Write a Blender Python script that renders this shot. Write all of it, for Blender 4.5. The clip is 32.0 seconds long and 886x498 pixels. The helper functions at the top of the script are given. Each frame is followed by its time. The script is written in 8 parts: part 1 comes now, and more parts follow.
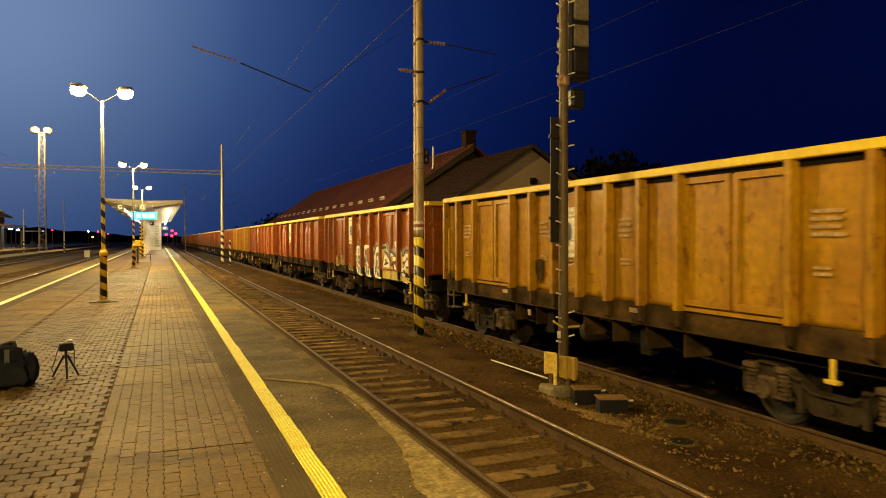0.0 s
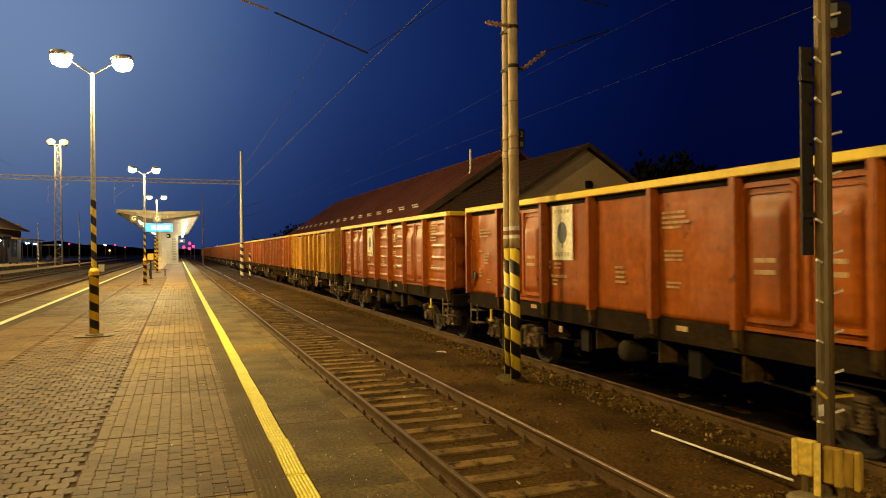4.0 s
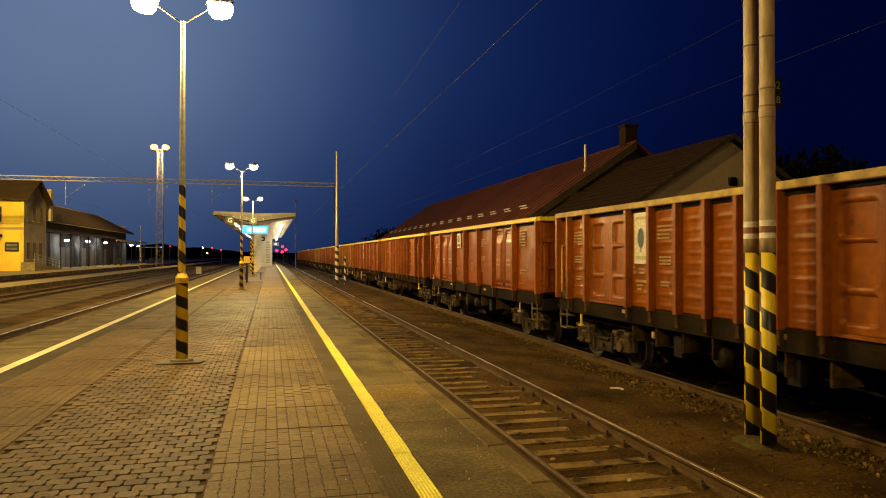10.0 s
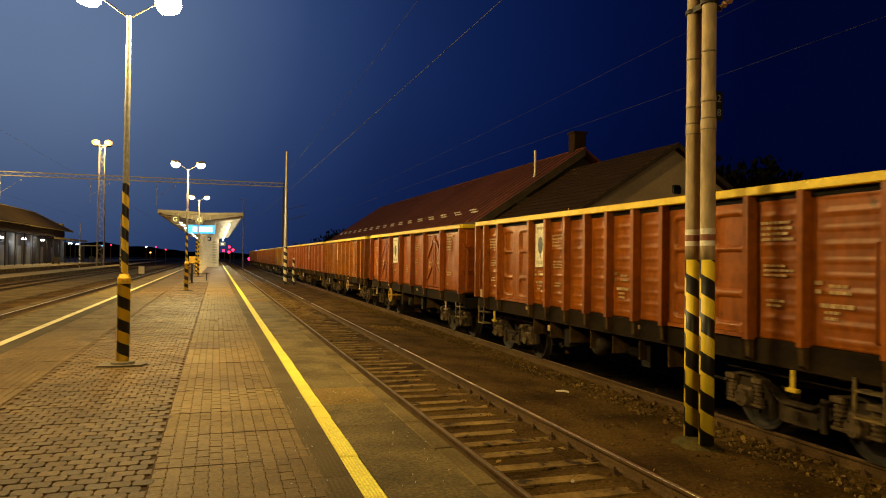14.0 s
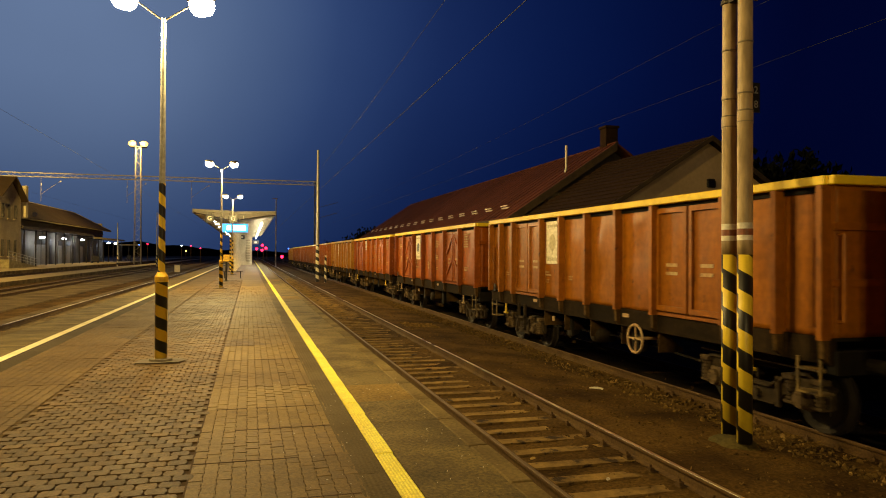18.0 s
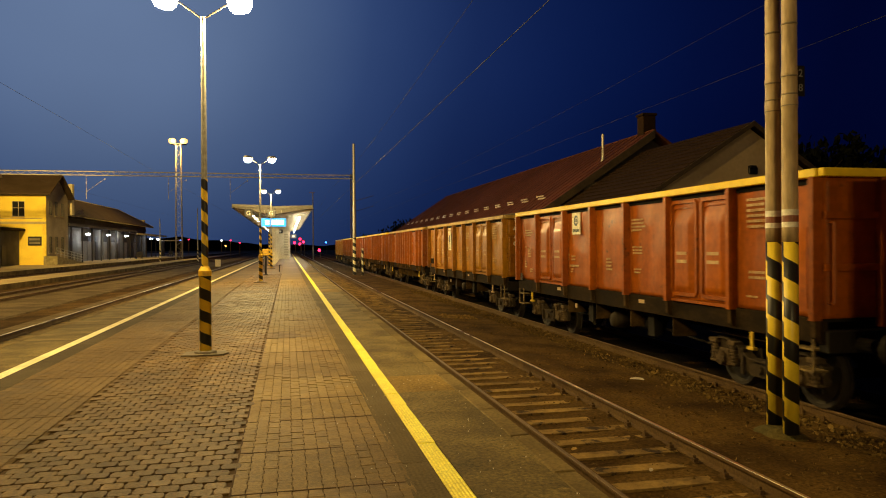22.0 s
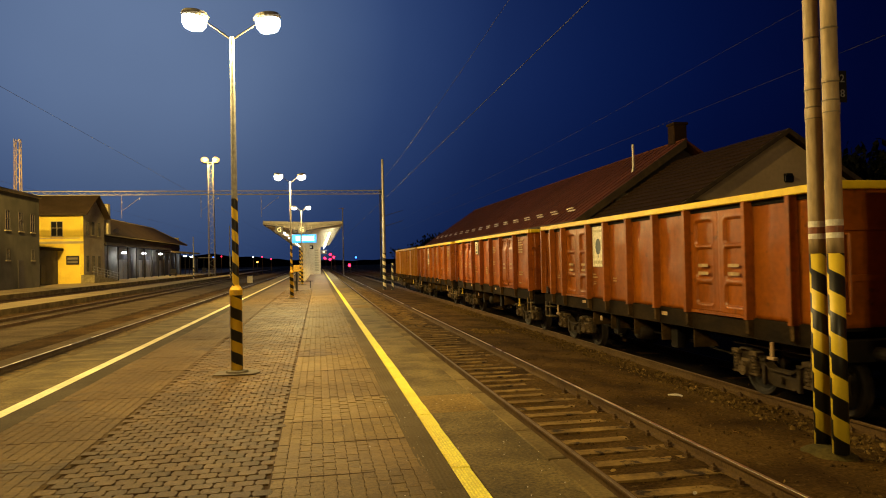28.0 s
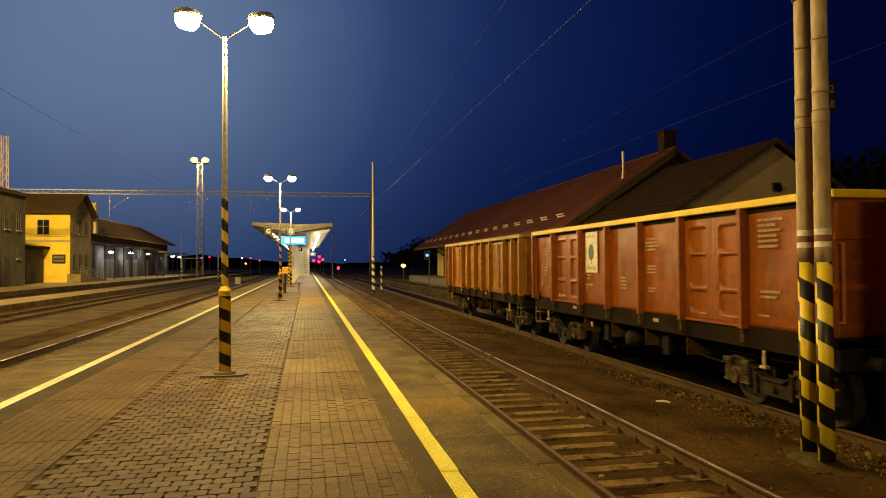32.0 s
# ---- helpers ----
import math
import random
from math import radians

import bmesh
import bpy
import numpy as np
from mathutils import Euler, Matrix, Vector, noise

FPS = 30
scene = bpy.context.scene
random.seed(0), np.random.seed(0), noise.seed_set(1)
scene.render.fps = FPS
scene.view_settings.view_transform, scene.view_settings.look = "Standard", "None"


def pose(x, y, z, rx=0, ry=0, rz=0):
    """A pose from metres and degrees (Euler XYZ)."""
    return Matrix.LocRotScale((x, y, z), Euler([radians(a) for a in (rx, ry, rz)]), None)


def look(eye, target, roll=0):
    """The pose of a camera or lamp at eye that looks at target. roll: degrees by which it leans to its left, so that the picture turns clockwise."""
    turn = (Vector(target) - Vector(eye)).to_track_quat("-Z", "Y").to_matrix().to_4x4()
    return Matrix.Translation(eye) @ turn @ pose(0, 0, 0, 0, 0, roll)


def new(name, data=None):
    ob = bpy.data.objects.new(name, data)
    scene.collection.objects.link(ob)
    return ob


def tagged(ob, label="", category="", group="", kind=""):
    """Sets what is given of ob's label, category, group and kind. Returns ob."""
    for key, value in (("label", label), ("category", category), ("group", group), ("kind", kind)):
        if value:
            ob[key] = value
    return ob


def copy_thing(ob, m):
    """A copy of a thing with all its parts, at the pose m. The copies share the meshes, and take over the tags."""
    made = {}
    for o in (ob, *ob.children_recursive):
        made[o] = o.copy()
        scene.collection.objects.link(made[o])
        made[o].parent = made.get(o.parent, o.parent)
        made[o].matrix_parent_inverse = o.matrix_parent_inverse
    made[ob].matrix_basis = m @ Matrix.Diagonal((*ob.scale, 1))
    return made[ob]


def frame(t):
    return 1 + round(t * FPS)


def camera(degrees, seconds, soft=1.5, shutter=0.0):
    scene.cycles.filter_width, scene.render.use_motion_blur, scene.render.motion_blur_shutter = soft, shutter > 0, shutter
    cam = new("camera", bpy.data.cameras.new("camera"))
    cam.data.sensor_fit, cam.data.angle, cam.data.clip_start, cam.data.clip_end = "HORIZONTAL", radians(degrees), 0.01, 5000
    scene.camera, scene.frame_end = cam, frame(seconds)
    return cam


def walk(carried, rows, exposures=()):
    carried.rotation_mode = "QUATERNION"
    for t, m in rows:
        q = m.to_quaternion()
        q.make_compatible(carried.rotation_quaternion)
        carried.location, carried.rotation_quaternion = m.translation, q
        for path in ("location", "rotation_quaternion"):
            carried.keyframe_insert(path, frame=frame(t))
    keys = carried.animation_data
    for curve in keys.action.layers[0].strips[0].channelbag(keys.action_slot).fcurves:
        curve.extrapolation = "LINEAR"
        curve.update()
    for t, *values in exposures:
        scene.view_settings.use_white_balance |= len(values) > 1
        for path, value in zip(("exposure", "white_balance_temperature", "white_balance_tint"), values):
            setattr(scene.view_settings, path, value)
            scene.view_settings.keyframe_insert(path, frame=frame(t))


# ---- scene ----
cam = camera(64.1, 32.0, 1.0, 0.25)
PATH = [
    (0, (-2.717, -7.923, 1.601), (-1.973, -6.066, 1.572), -0.1),
    (0.5, (-2.639, -7.419, 1.615), (-1.928, -5.55, 1.565), 0.2),
    (1, (-2.629, -6.882, 1.613), (-1.938, -5.006, 1.556), 0.2),
    (1.5, (-2.589, -6.201, 1.595), (-1.892, -4.327, 1.559), -0.1),
    (2, (-2.539, -5.636, 1.593), (-1.837, -3.763, 1.576), -0.4),
    (2.5, (-2.473, -4.992, 1.569), (-1.771, -3.119, 1.56), -0.3),
    (3, (-2.469, -4.407, 1.602), (-1.763, -2.536, 1.588), -0.2),
    (3.5, (-2.496, -3.794, 1.62), (-1.791, -1.922, 1.611), -0.4),
    (5.5, (-2.556, -1.605, 1.631), (-1.89, 0.28, 1.66), -0.6),
    (6, (-2.59, -1.063, 1.622), (-1.972, 0.839, 1.645), -0.5),
    (6.5, (-2.572, -0.491, 1.613), (-2.032, 1.434, 1.633), -0.4),
    (7, (-2.632, -0.069, 1.611), (-2.132, 1.867, 1.634), -0.5),
    (7.5, (-2.628, 0.287, 1.612), (-2.158, 2.23, 1.64), -0.6),
    (8, (-2.669, 0.547, 1.631), (-2.206, 2.492, 1.67), -0.6),
    (8.5, (-2.786, 0.751, 1.638), (-2.329, 2.697, 1.686), -0.5),
    (9, (-2.79, 0.803, 1.627), (-2.335, 2.75, 1.679), -0.2),
    (9.5, (-2.771, 0.827, 1.609), (-2.311, 2.773, 1.65), -0.1),
    (10, (-2.766, 0.835, 1.605), (-2.291, 2.778, 1.623), 0.0),
    (10.5, (-2.768, 0.828, 1.607), (-2.271, 2.765, 1.611), -0.0),
    (11, (-2.776, 0.811, 1.612), (-2.264, 2.744, 1.61), -0.1),
    (11.5, (-2.779, 0.805, 1.617), (-2.258, 2.736, 1.62), 0.1),
    (12, (-2.779, 0.801, 1.614), (-2.246, 2.728, 1.627), 0.3),
    (12.5, (-2.767, 0.799, 1.61), (-2.201, 2.717, 1.624), 0.7),
    (13, (-2.773, 0.807, 1.613), (-2.186, 2.718, 1.628), 0.7),
    (13.5, (-2.765, 0.799, 1.614), (-2.166, 2.707, 1.634), 0.7),
    (14, (-2.771, 0.793, 1.619), (-2.161, 2.698, 1.645), 0.7),
    (14.5, (-2.777, 0.797, 1.618), (-2.152, 2.697, 1.645), 0.8),
    (16.5, (-2.797, 0.803, 1.618), (-2.196, 2.71, 1.647), 1.0),
    (17, (-2.798, 0.816, 1.627), (-2.226, 2.732, 1.649), 0.9),
    (17.5, (-2.795, 0.808, 1.613), (-2.238, 2.728, 1.636), 0.8),
    (18, (-2.785, 0.811, 1.619), (-2.258, 2.74, 1.635), 0.3),
    (18.5, (-2.79, 0.8, 1.614), (-2.27, 2.731, 1.63), 0.3),
    (19, (-2.794, 0.812, 1.609), (-2.291, 2.748, 1.628), 0.4),
    (19.5, (-2.802, 0.814, 1.618), (-2.315, 2.754, 1.632), 0.1),
    (20, (-2.804, 0.802, 1.619), (-2.332, 2.745, 1.628), -0.1),
    (20.5, (-2.801, 0.792, 1.614), (-2.341, 2.739, 1.618), -0.2),
    (21, (-2.804, 0.793, 1.612), (-2.349, 2.74, 1.613), -0.3),
    (21.5, (-2.806, 0.804, 1.618), (-2.361, 2.754, 1.615), -0.2),
    (22, (-2.82, 0.804, 1.613), (-2.391, 2.757, 1.606), -0.4),
    (22.5, (-2.838, 0.824, 1.619), (-2.433, 2.782, 1.608), -0.6),
    (23, (-2.875, 0.855, 1.622), (-2.483, 2.816, 1.611), -0.5),
    (23.5, (-2.842, 0.899, 1.63), (-2.476, 2.865, 1.618), -0.6),
    (24, (-2.798, 0.936, 1.636), (-2.459, 2.907, 1.629), -0.6),
    (24.5, (-2.818, 0.957, 1.635), (-2.501, 2.931, 1.638), -0.7),
    (25, (-2.814, 0.957, 1.626), (-2.498, 2.932, 1.632), -0.7),
    (25.5, (-2.817, 0.96, 1.635), (-2.498, 2.934, 1.648), -0.5),
    (27.5, (-2.822, 0.949, 1.633), (-2.486, 2.921, 1.666), -0.3),
    (28, (-2.811, 0.947, 1.653), (-2.463, 2.916, 1.685), -1.2),
    (28.5, (-2.805, 0.952, 1.646), (-2.44, 2.918, 1.679), -1.6),
    (29, (-2.815, 0.958, 1.647), (-2.43, 2.92, 1.679), -1.6),
    (29.5, (-2.832, 0.96, 1.634), (-2.438, 2.921, 1.666), -1.4),
    (30, (-2.833, 0.967, 1.639), (-2.438, 2.927, 1.662), -1.1),
    (30.5, (-2.831, 0.969, 1.647), (-2.438, 2.93, 1.67), -0.9),
    (31, (-2.83, 0.95, 1.646), (-2.443, 2.912, 1.673), -0.6),
    (31.5, (-2.837, 0.949, 1.647), (-2.455, 2.912, 1.68), -0.5),
    (32, (-2.832, 0.957, 1.646), (-2.454, 2.92, 1.689), -0.4),
]
walk(cam, [(t, look(eye, target, roll)) for t, eye, target, roll in PATH],
     exposures=((0.0, 0.50, 6400, 10), (3.0, 0.52, 6400, 10), (6.0, 0.25, 6450, 10), (9.0, 0.06, 6500, 10), (32.0, 0.06, 6500, 10)))

# ---- world and light ----
world = bpy.data.worlds.new("night_sky")
scene.world = world
world.use_nodes = True
wn, wl = world.node_tree.nodes, world.node_tree.links
wn.clear()
w_out = wn.new("ShaderNodeOutputWorld")
w_bg = wn.new("ShaderNodeBackground")
w_co = wn.new("ShaderNodeTexCoord")
# dusk glow low ahead over the station, lamp glare painted in; deep blue elsewhere
w_dot = wn.new("ShaderNodeVectorMath"); w_dot.operation = "DOT_PRODUCT"
w_dot.inputs[1].default_value = Vector((-0.22, 0.93, 0.30)).normalized()
wl.new(w_co.outputs["Generated"], w_dot.inputs[0])
w_z = wn.new("ShaderNodeMapRange")
w_z.inputs["From Min"].default_value, w_z.inputs["From Max"].default_value = 0.60, 1.0
wl.new(w_dot.outputs["Value"], w_z.inputs[0])
w_ramp = wn.new("ShaderNodeValToRGB")
w_ramp.color_ramp.interpolation = "B_SPLINE"
el = w_ramp.color_ramp.elements
el[0].position, el[0].color = 0.0, (0.0004, 0.0016, 0.021, 1)
el[1].position, el[1].color = 1.0, (0.150, 0.220, 0.375, 1)
for p, c in ((0.30, (0.0010, 0.0046, 0.042, 1)), (0.50, (0.0023, 0.0086, 0.060, 1)), (0.72, (0.0066, 0.0190, 0.094, 1)), (0.86, (0.0270, 0.0600, 0.185, 1)), (0.94, (0.082, 0.136, 0.276, 1))):
    e = el.new(p)
    e.color = c
wl.new(w_z.outputs[0], w_ramp.inputs[0])
w_n = wn.new("ShaderNodeTexNoise"); w_n.inputs["Scale"].default_value = 2.2; w_n.inputs["Detail"].default_value = 4
w_mix = wn.new("ShaderNodeMix"); w_mix.data_type = "RGBA"; w_mix.blend_type = "MULTIPLY"
w_mix.inputs[0].default_value = 0.35
wl.new(w_co.outputs["Generated"], w_n.inputs["Vector"])
wl.new(w_ramp.outputs[0], w_mix.inputs[6])
wl.new(w_n.outputs["Fac"], w_mix.inputs[7])
# the sky darkens towards the horizon
w_sep = wn.new("ShaderNodeSeparateXYZ")
wl.new(w_co.outputs["Generated"], w_sep.inputs[0])
w_low = wn.new("ShaderNodeMapRange")
w_low.inputs["From Min"].default_value, w_low.inputs["From Max"].default_value = 0.0, 0.22
w_low.inputs["To Min"].default_value, w_low.inputs["To Max"].default_value = 0.80, 1.0
wl.new(w_sep.outputs["Z"], w_low.inputs[0])
w_mul = wn.new("ShaderNodeMix"); w_mul.data_type = "RGBA"; w_mul.blend_type = "MULTIPLY"
w_mul.inputs[0].default_value = 1.0
wl.new(w_mix.outputs[2], w_mul.inputs[6])
wl.new(w_low.outputs[0], w_mul.inputs[7])
wl.new(w_mul.outputs[2], w_bg.inputs["Color"])
w_bg.inputs["Strength"].default_value = 1.0
wl.new(w_bg.outputs[0], w_out.inputs[0])

SODIUM = (1.0, 0.66, 0.17)
WARM = (1.0, 0.715, 0.25)
LAMP_POST_Y = (-33.2, -10.6, 12.1, 34.9, 57.2)
LAMP_TOP = (5.13, 5.13, 5.13, 5.50, 5.75)  # tops of the shafts
LAMP_GAIN = (1.0, 1.8, 0.9, 2.4, 1.3)
LAMP_X = -4.05
LANTERN_W = 820.0
# masts out of view: the first is added purely as fill light
UNSEEN_MAST_W = (15000.0, 40000.0)
UNSEEN_MASTS = ((-22.0, 9.0, 24.0), (-25.0, 46.0, 25.0))


def lamp(name, kind, where, energy, color, size=0.3, target=None, cone=None, blend=0.5):
    d = bpy.data.lights.new(name, kind)
    d.energy, d.color = energy, color
    if kind == "AREA":
        d.shape, d.size = "DISK", size
    else:
        d.shadow_soft_size = size
    if cone:
        d.spot_size, d.spot_blend = radians(cone), blend
    ob = new(name, d)
    ob.matrix_world = look(where, target or (where[0], where[1] + 0.001, where[2] - 5))
    return ob


for ly, lz, gain in zip(LAMP_POST_Y, LAMP_TOP, LAMP_GAIN):
    for side in (-1, 1):
        lamp("lantern_light", "POINT", (LAMP_X + side * 0.54, ly, lz - 0.06), LANTERN_W * gain, WARM, 0.12)
for (mx, my, mz), watts in zip(UNSEEN_MASTS, UNSEEN_MAST_W):
    lamp("floodlight", "POINT", (mx, my, mz - 0.9), watts, SODIUM, 0.6)
lamp("floodlight", "POINT", (-24.0, 147.6, 22.6), 15000, SODIUM, 0.5)
lamp("house_floodlight", "SPOT", (-23.9, 46.6, 24.4), 130000, SODIUM, 0.4, (-34.5, 100.0, 3.5), 32, 0.7)
d = lamp("canopy_light", "AREA", (-1.75, 92.0, 4.2), 1600, (1.0, 0.90, 0.68), 0.2)
d.data.shape, d.data.size, d.data.size_y = "RECTANGLE", 0.15, 60.0

# ---- small helpers ----


def part(name, bm, material, parent=None, label=""):
    """Links a bmesh (or a mesh) as one object, under parent if one is given."""
    if isinstance(bm, bpy.types.Mesh):
        me = bm
    else:
        me = bpy.data.meshes.new(name)
        bm.normal_update()
        bm.to_mesh(me)
        bm.free()
    if material and not me.materials:
        me.materials.append(material)
    ob = new(name, me)
    if material and me.materials[0] is not material:
        ob.material_slots[0].link = "OBJECT"
        ob.material_slots[0].material = material
    if parent:
        ob.parent = parent
    if label:
        ob["label"] = label
    return ob


def empty(name, m=None):
    ob = new(name)
    ob.empty_display_size = 0.2
    if m is not None:
        ob.matrix_world = m
    return ob


def box(bm, x0, x1, y0, y1, z0, z1, bevel=0.0):
    vs = [bm.verts.new(p) for p in ((x0, y0, z0), (x1, y0, z0), (x1, y1, z0), (x0, y1, z0), (x0, y0, z1), (x1, y0, z1), (x1, y1, z1), (x0, y1, z1))]
    fs = [bm.faces.new([vs[i] for i in q]) for q in ((3, 2, 1, 0), (4, 5, 6, 7), (0, 1, 5, 4), (1, 2, 6, 5), (2, 3, 7, 6), (3, 0, 4, 7))]
    if bevel:
        es = list({e for f in fs for e in f.edges})
        bmesh.ops.bevel(bm, geom=es, offset=bevel, segments=1, affect="EDGES")
    return bm


def boxed(*a):
    return box(bmesh.new(), *a)


def tube(bm, p0, p1, r0, r1=None, seg=12, caps=True):
    p0, p1 = Vector(p0), Vector(p1)
    r1 = r0 if r1 is None else r1
    d = p1 - p0
    m = Matrix.Translation((p0 + p1) / 2) @ d.to_track_quat("Z", "Y").to_matrix().to_4x4()
    bmesh.ops.create_cone(bm, cap_ends=caps, segments=seg, radius1=r0, radius2=r1, depth=d.length, matrix=m)
    return bm


def tubed(*a, **k):
    return tube(bmesh.new(), *a, **k)


def lathe(bm, prof, seg=16, m=Matrix()):
    """prof: (radius, z) from the bottom up, about the z axis."""
    rings = []
    for r, z in prof:
        rings.append([bm.verts.new(m @ Vector((r * math.cos(2 * math.pi * i / seg), r * math.sin(2 * math.pi * i / seg), z))) for i in range(seg)])
    for a, b in zip(rings, rings[1:]):
        for i in range(seg):
            j = (i + 1) % seg
            bm.faces.new((a[i], a[j], b[j], b[i]))
    bm.faces.new(rings[0][::-1])
    bm.faces.new(rings[-1])
    return bm


def prism(bm, outline, axis, a, b):
    """An outline of 2D points, pushed along an axis from a to b. Outline in the two other axes' order."""
    def at(p, v):
        return {"x": (v, p[0], p[1]), "y": (p[0], v, p[1]), "z": (p[0], p[1], v)}[axis]
    va = [bm.verts.new(at(p, a)) for p in outline]
    vb = [bm.verts.new(at(p, b)) for p in outline]
    n = len(outline)
    bm.faces.new(va[::-1])
    bm.faces.new(vb)
    for i in range(n):
        j = (i + 1) % n
        bm.faces.new((va[i], va[j], vb[j], vb[i]))
    bmesh.ops.recalc_face_normals(bm, faces=bm.faces)
    return bm


def cable(name, pts, r, material, parent=None):
    c = bpy.data.curves.new(name, "CURVE")
    c.dimensions, c.bevel_depth, c.bevel_resolution = "3D", r, 1
    s = c.splines.new("POLY")
    s.points.add(len(pts) - 1)
    for p, q in zip(s.points, pts):
        p.co = (*q, 1)
    c.materials.append(material)
    ob = new(name, c)
    if parent:
        ob.parent = parent
    return ob


def words(name, body, size, m, material, parent=None):
    c = bpy.data.curves.new(name, "FONT")
    c.body, c.size, c.align_x, c.align_y, c.extrude = body, size, "CENTER", "CENTER", 0.003
    c.materials.append(material)
    ob = new(name, c)
    ob.matrix_world = m
    if parent:
        ob.parent = parent
        ob.matrix_parent_inverse = parent.matrix_world.inverted()
    return ob


# ---- materials ----


def material(name, base, rough=0.8, metal=0.0, second=None, grain=6.0, blotch=0.7, mix=0.5, bump=0.25, bump_scale=40.0, stretch=(1, 1, 1), rough_var=0.12, coat=0.0, spec=0.5, third=None, third_at=0.6, third_scale=1.5, low=0.72, high=1.22):
    """A surface with a base colour, a second colour in blotches, fine grain, relief and, if given, worn spots of a third colour."""
    m = bpy.data.materials.new(name)
    m.use_nodes = True
    n, l = m.node_tree.nodes, m.node_tree.links
    b = n["Principled BSDF"]
    b.inputs["Metallic"].default_value = metal
    b.inputs["Specular IOR Level"].default_value = spec
    co = n.new("ShaderNodeTexCoord")
    mp = n.new("ShaderNodeMapping")
    mp.inputs["Scale"].default_value = stretch
    l.new(co.outputs["Object"], mp.inputs[0])
    info = n.new("ShaderNodeObjectInfo")
    off = n.new("ShaderNodeVectorMath"); off.operation = "MULTIPLY_ADD"
    off.inputs[1].default_value = (17.0, 31.0, 23.0)
    l.new(info.outputs["Random"], off.inputs[0])
    l.new(mp.outputs[0], off.inputs[2])
    big, fine = n.new("ShaderNodeTexNoise"), n.new("ShaderNodeTexNoise")
    big.inputs["Scale"].default_value, big.inputs["Detail"].default_value = blotch, 5
    fine.inputs["Scale"].default_value, fine.inputs["Detail"].default_value = grain, 8
    for t in (big, fine):
        l.new(off.outputs[0], t.inputs["Vector"])
    second = second or tuple(v * 0.6 for v in base)
    r1 = n.new("ShaderNodeMapRange")
    r1.inputs["From Min"].default_value, r1.inputs["From Max"].default_value = 0.38, 0.66
    r1.inputs["To Max"].default_value = mix
    l.new(big.outputs["Fac"], r1.inputs[0])
    c1 = n.new("ShaderNodeMix"); c1.data_type = "RGBA"
    c1.inputs[6].default_value, c1.inputs[7].default_value = (*base, 1), (*second, 1)
    l.new(r1.outputs[0], c1.inputs[0])
    r2 = n.new("ShaderNodeMapRange")
    r2.inputs["From Min"].default_value, r2.inputs["From Max"].default_value = 0.3, 0.7
    r2.inputs["To Min"].default_value, r2.inputs["To Max"].default_value = low, high
    l.new(fine.outputs["Fac"], r2.inputs[0])
    c2 = n.new("ShaderNodeMix"); c2.data_type = "RGBA"; c2.blend_type = "MULTIPLY"
    c2.inputs[0].default_value = 1.0
    l.new(c1.outputs[2], c2.inputs[6])
    l.new(r2.outputs[0], c2.inputs[7])
    last = c2.outputs[2]
    if third:
        spot = n.new("ShaderNodeTexNoise")
        spot.inputs["Scale"].default_value, spot.inputs["Detail"].default_value, spot.inputs["Roughness"].default_value = third_scale, 9, 0.65
        l.new(off.outputs[0], spot.inputs["Vector"])
        r3 = n.new("ShaderNodeMapRange")
        r3.inputs["From Min"].default_value, r3.inputs["From Max"].default_value = third_at, third_at + 0.08
        l.new(spot.outputs["Fac"], r3.inputs[0])
        c3 = n.new("ShaderNodeMix"); c3.data_type = "RGBA"
        c3.inputs[7].default_value = (*third, 1)
        l.new(r3.outputs[0], c3.inputs[0])
        l.new(last, c3.inputs[6])
        last = c3.outputs[2]
    l.new(last, b.inputs["Base Color"])
    r4 = n.new("ShaderNodeMapRange")
    r4.inputs["To Min"].default_value, r4.inputs["To Max"].default_value = max(0.05, rough - rough_var), min(1, rough + rough_var)
    l.new(big.outputs["Fac"], r4.inputs[0])
    l.new(r4.outputs[0], b.inputs["Roughness"])
    b.inputs["Coat Weight"].default_value = coat
    if bump:
        bn = n.new("ShaderNodeTexNoise")
        bn.inputs["Scale"].default_value, bn.inputs["Detail"].default_value = bump_scale, 6
        l.new(off.outputs[0], bn.inputs["Vector"])
        bp = n.new("ShaderNodeBump")
        bp.inputs["Strength"].default_value, bp.inputs["Distance"].default_value = bump, 0.01
        l.new(bn.outputs["Fac"], bp.inputs["Height"])
        l.new(bp.outputs[0], b.inputs["Normal"])
    return m


def by_island(m, low=0.78, high=1.2):
    """Varies the colour of a joined surface from piece to piece."""
    n, l = m.node_tree.nodes, m.node_tree.links
    b = n["Principled BSDF"]
    src = b.inputs["Base Color"].links[0].from_socket
    geo = n.new("ShaderNodeNewGeometry")
    info = n.new("ShaderNodeObjectInfo")
    add = n.new("ShaderNodeMath"); add.operation = "ADD"
    l.new(geo.outputs["Random Per Island"], add.inputs[0])
    l.new(info.outputs["Random"], add.inputs[1])
    fr = n.new("ShaderNodeMath"); fr.operation = "FRACT"
    l.new(add.outputs[0], fr.inputs[0])
    r = n.new("ShaderNodeMapRange")
    r.inputs["To Min"].default_value, r.inputs["To Max"].default_value = low, high
    l.new(fr.outputs[0], r.inputs[0])
    mx = n.new("ShaderNodeMix"); mx.data_type = "RGBA"; mx.blend_type = "MULTIPLY"
    mx.inputs[0].default_value = 1.0
    l.new(src, mx.inputs[6])
    l.new(r.outputs[0], mx.inputs[7])
    l.new(mx.outputs[2], b.inputs["Base Color"])
    return m


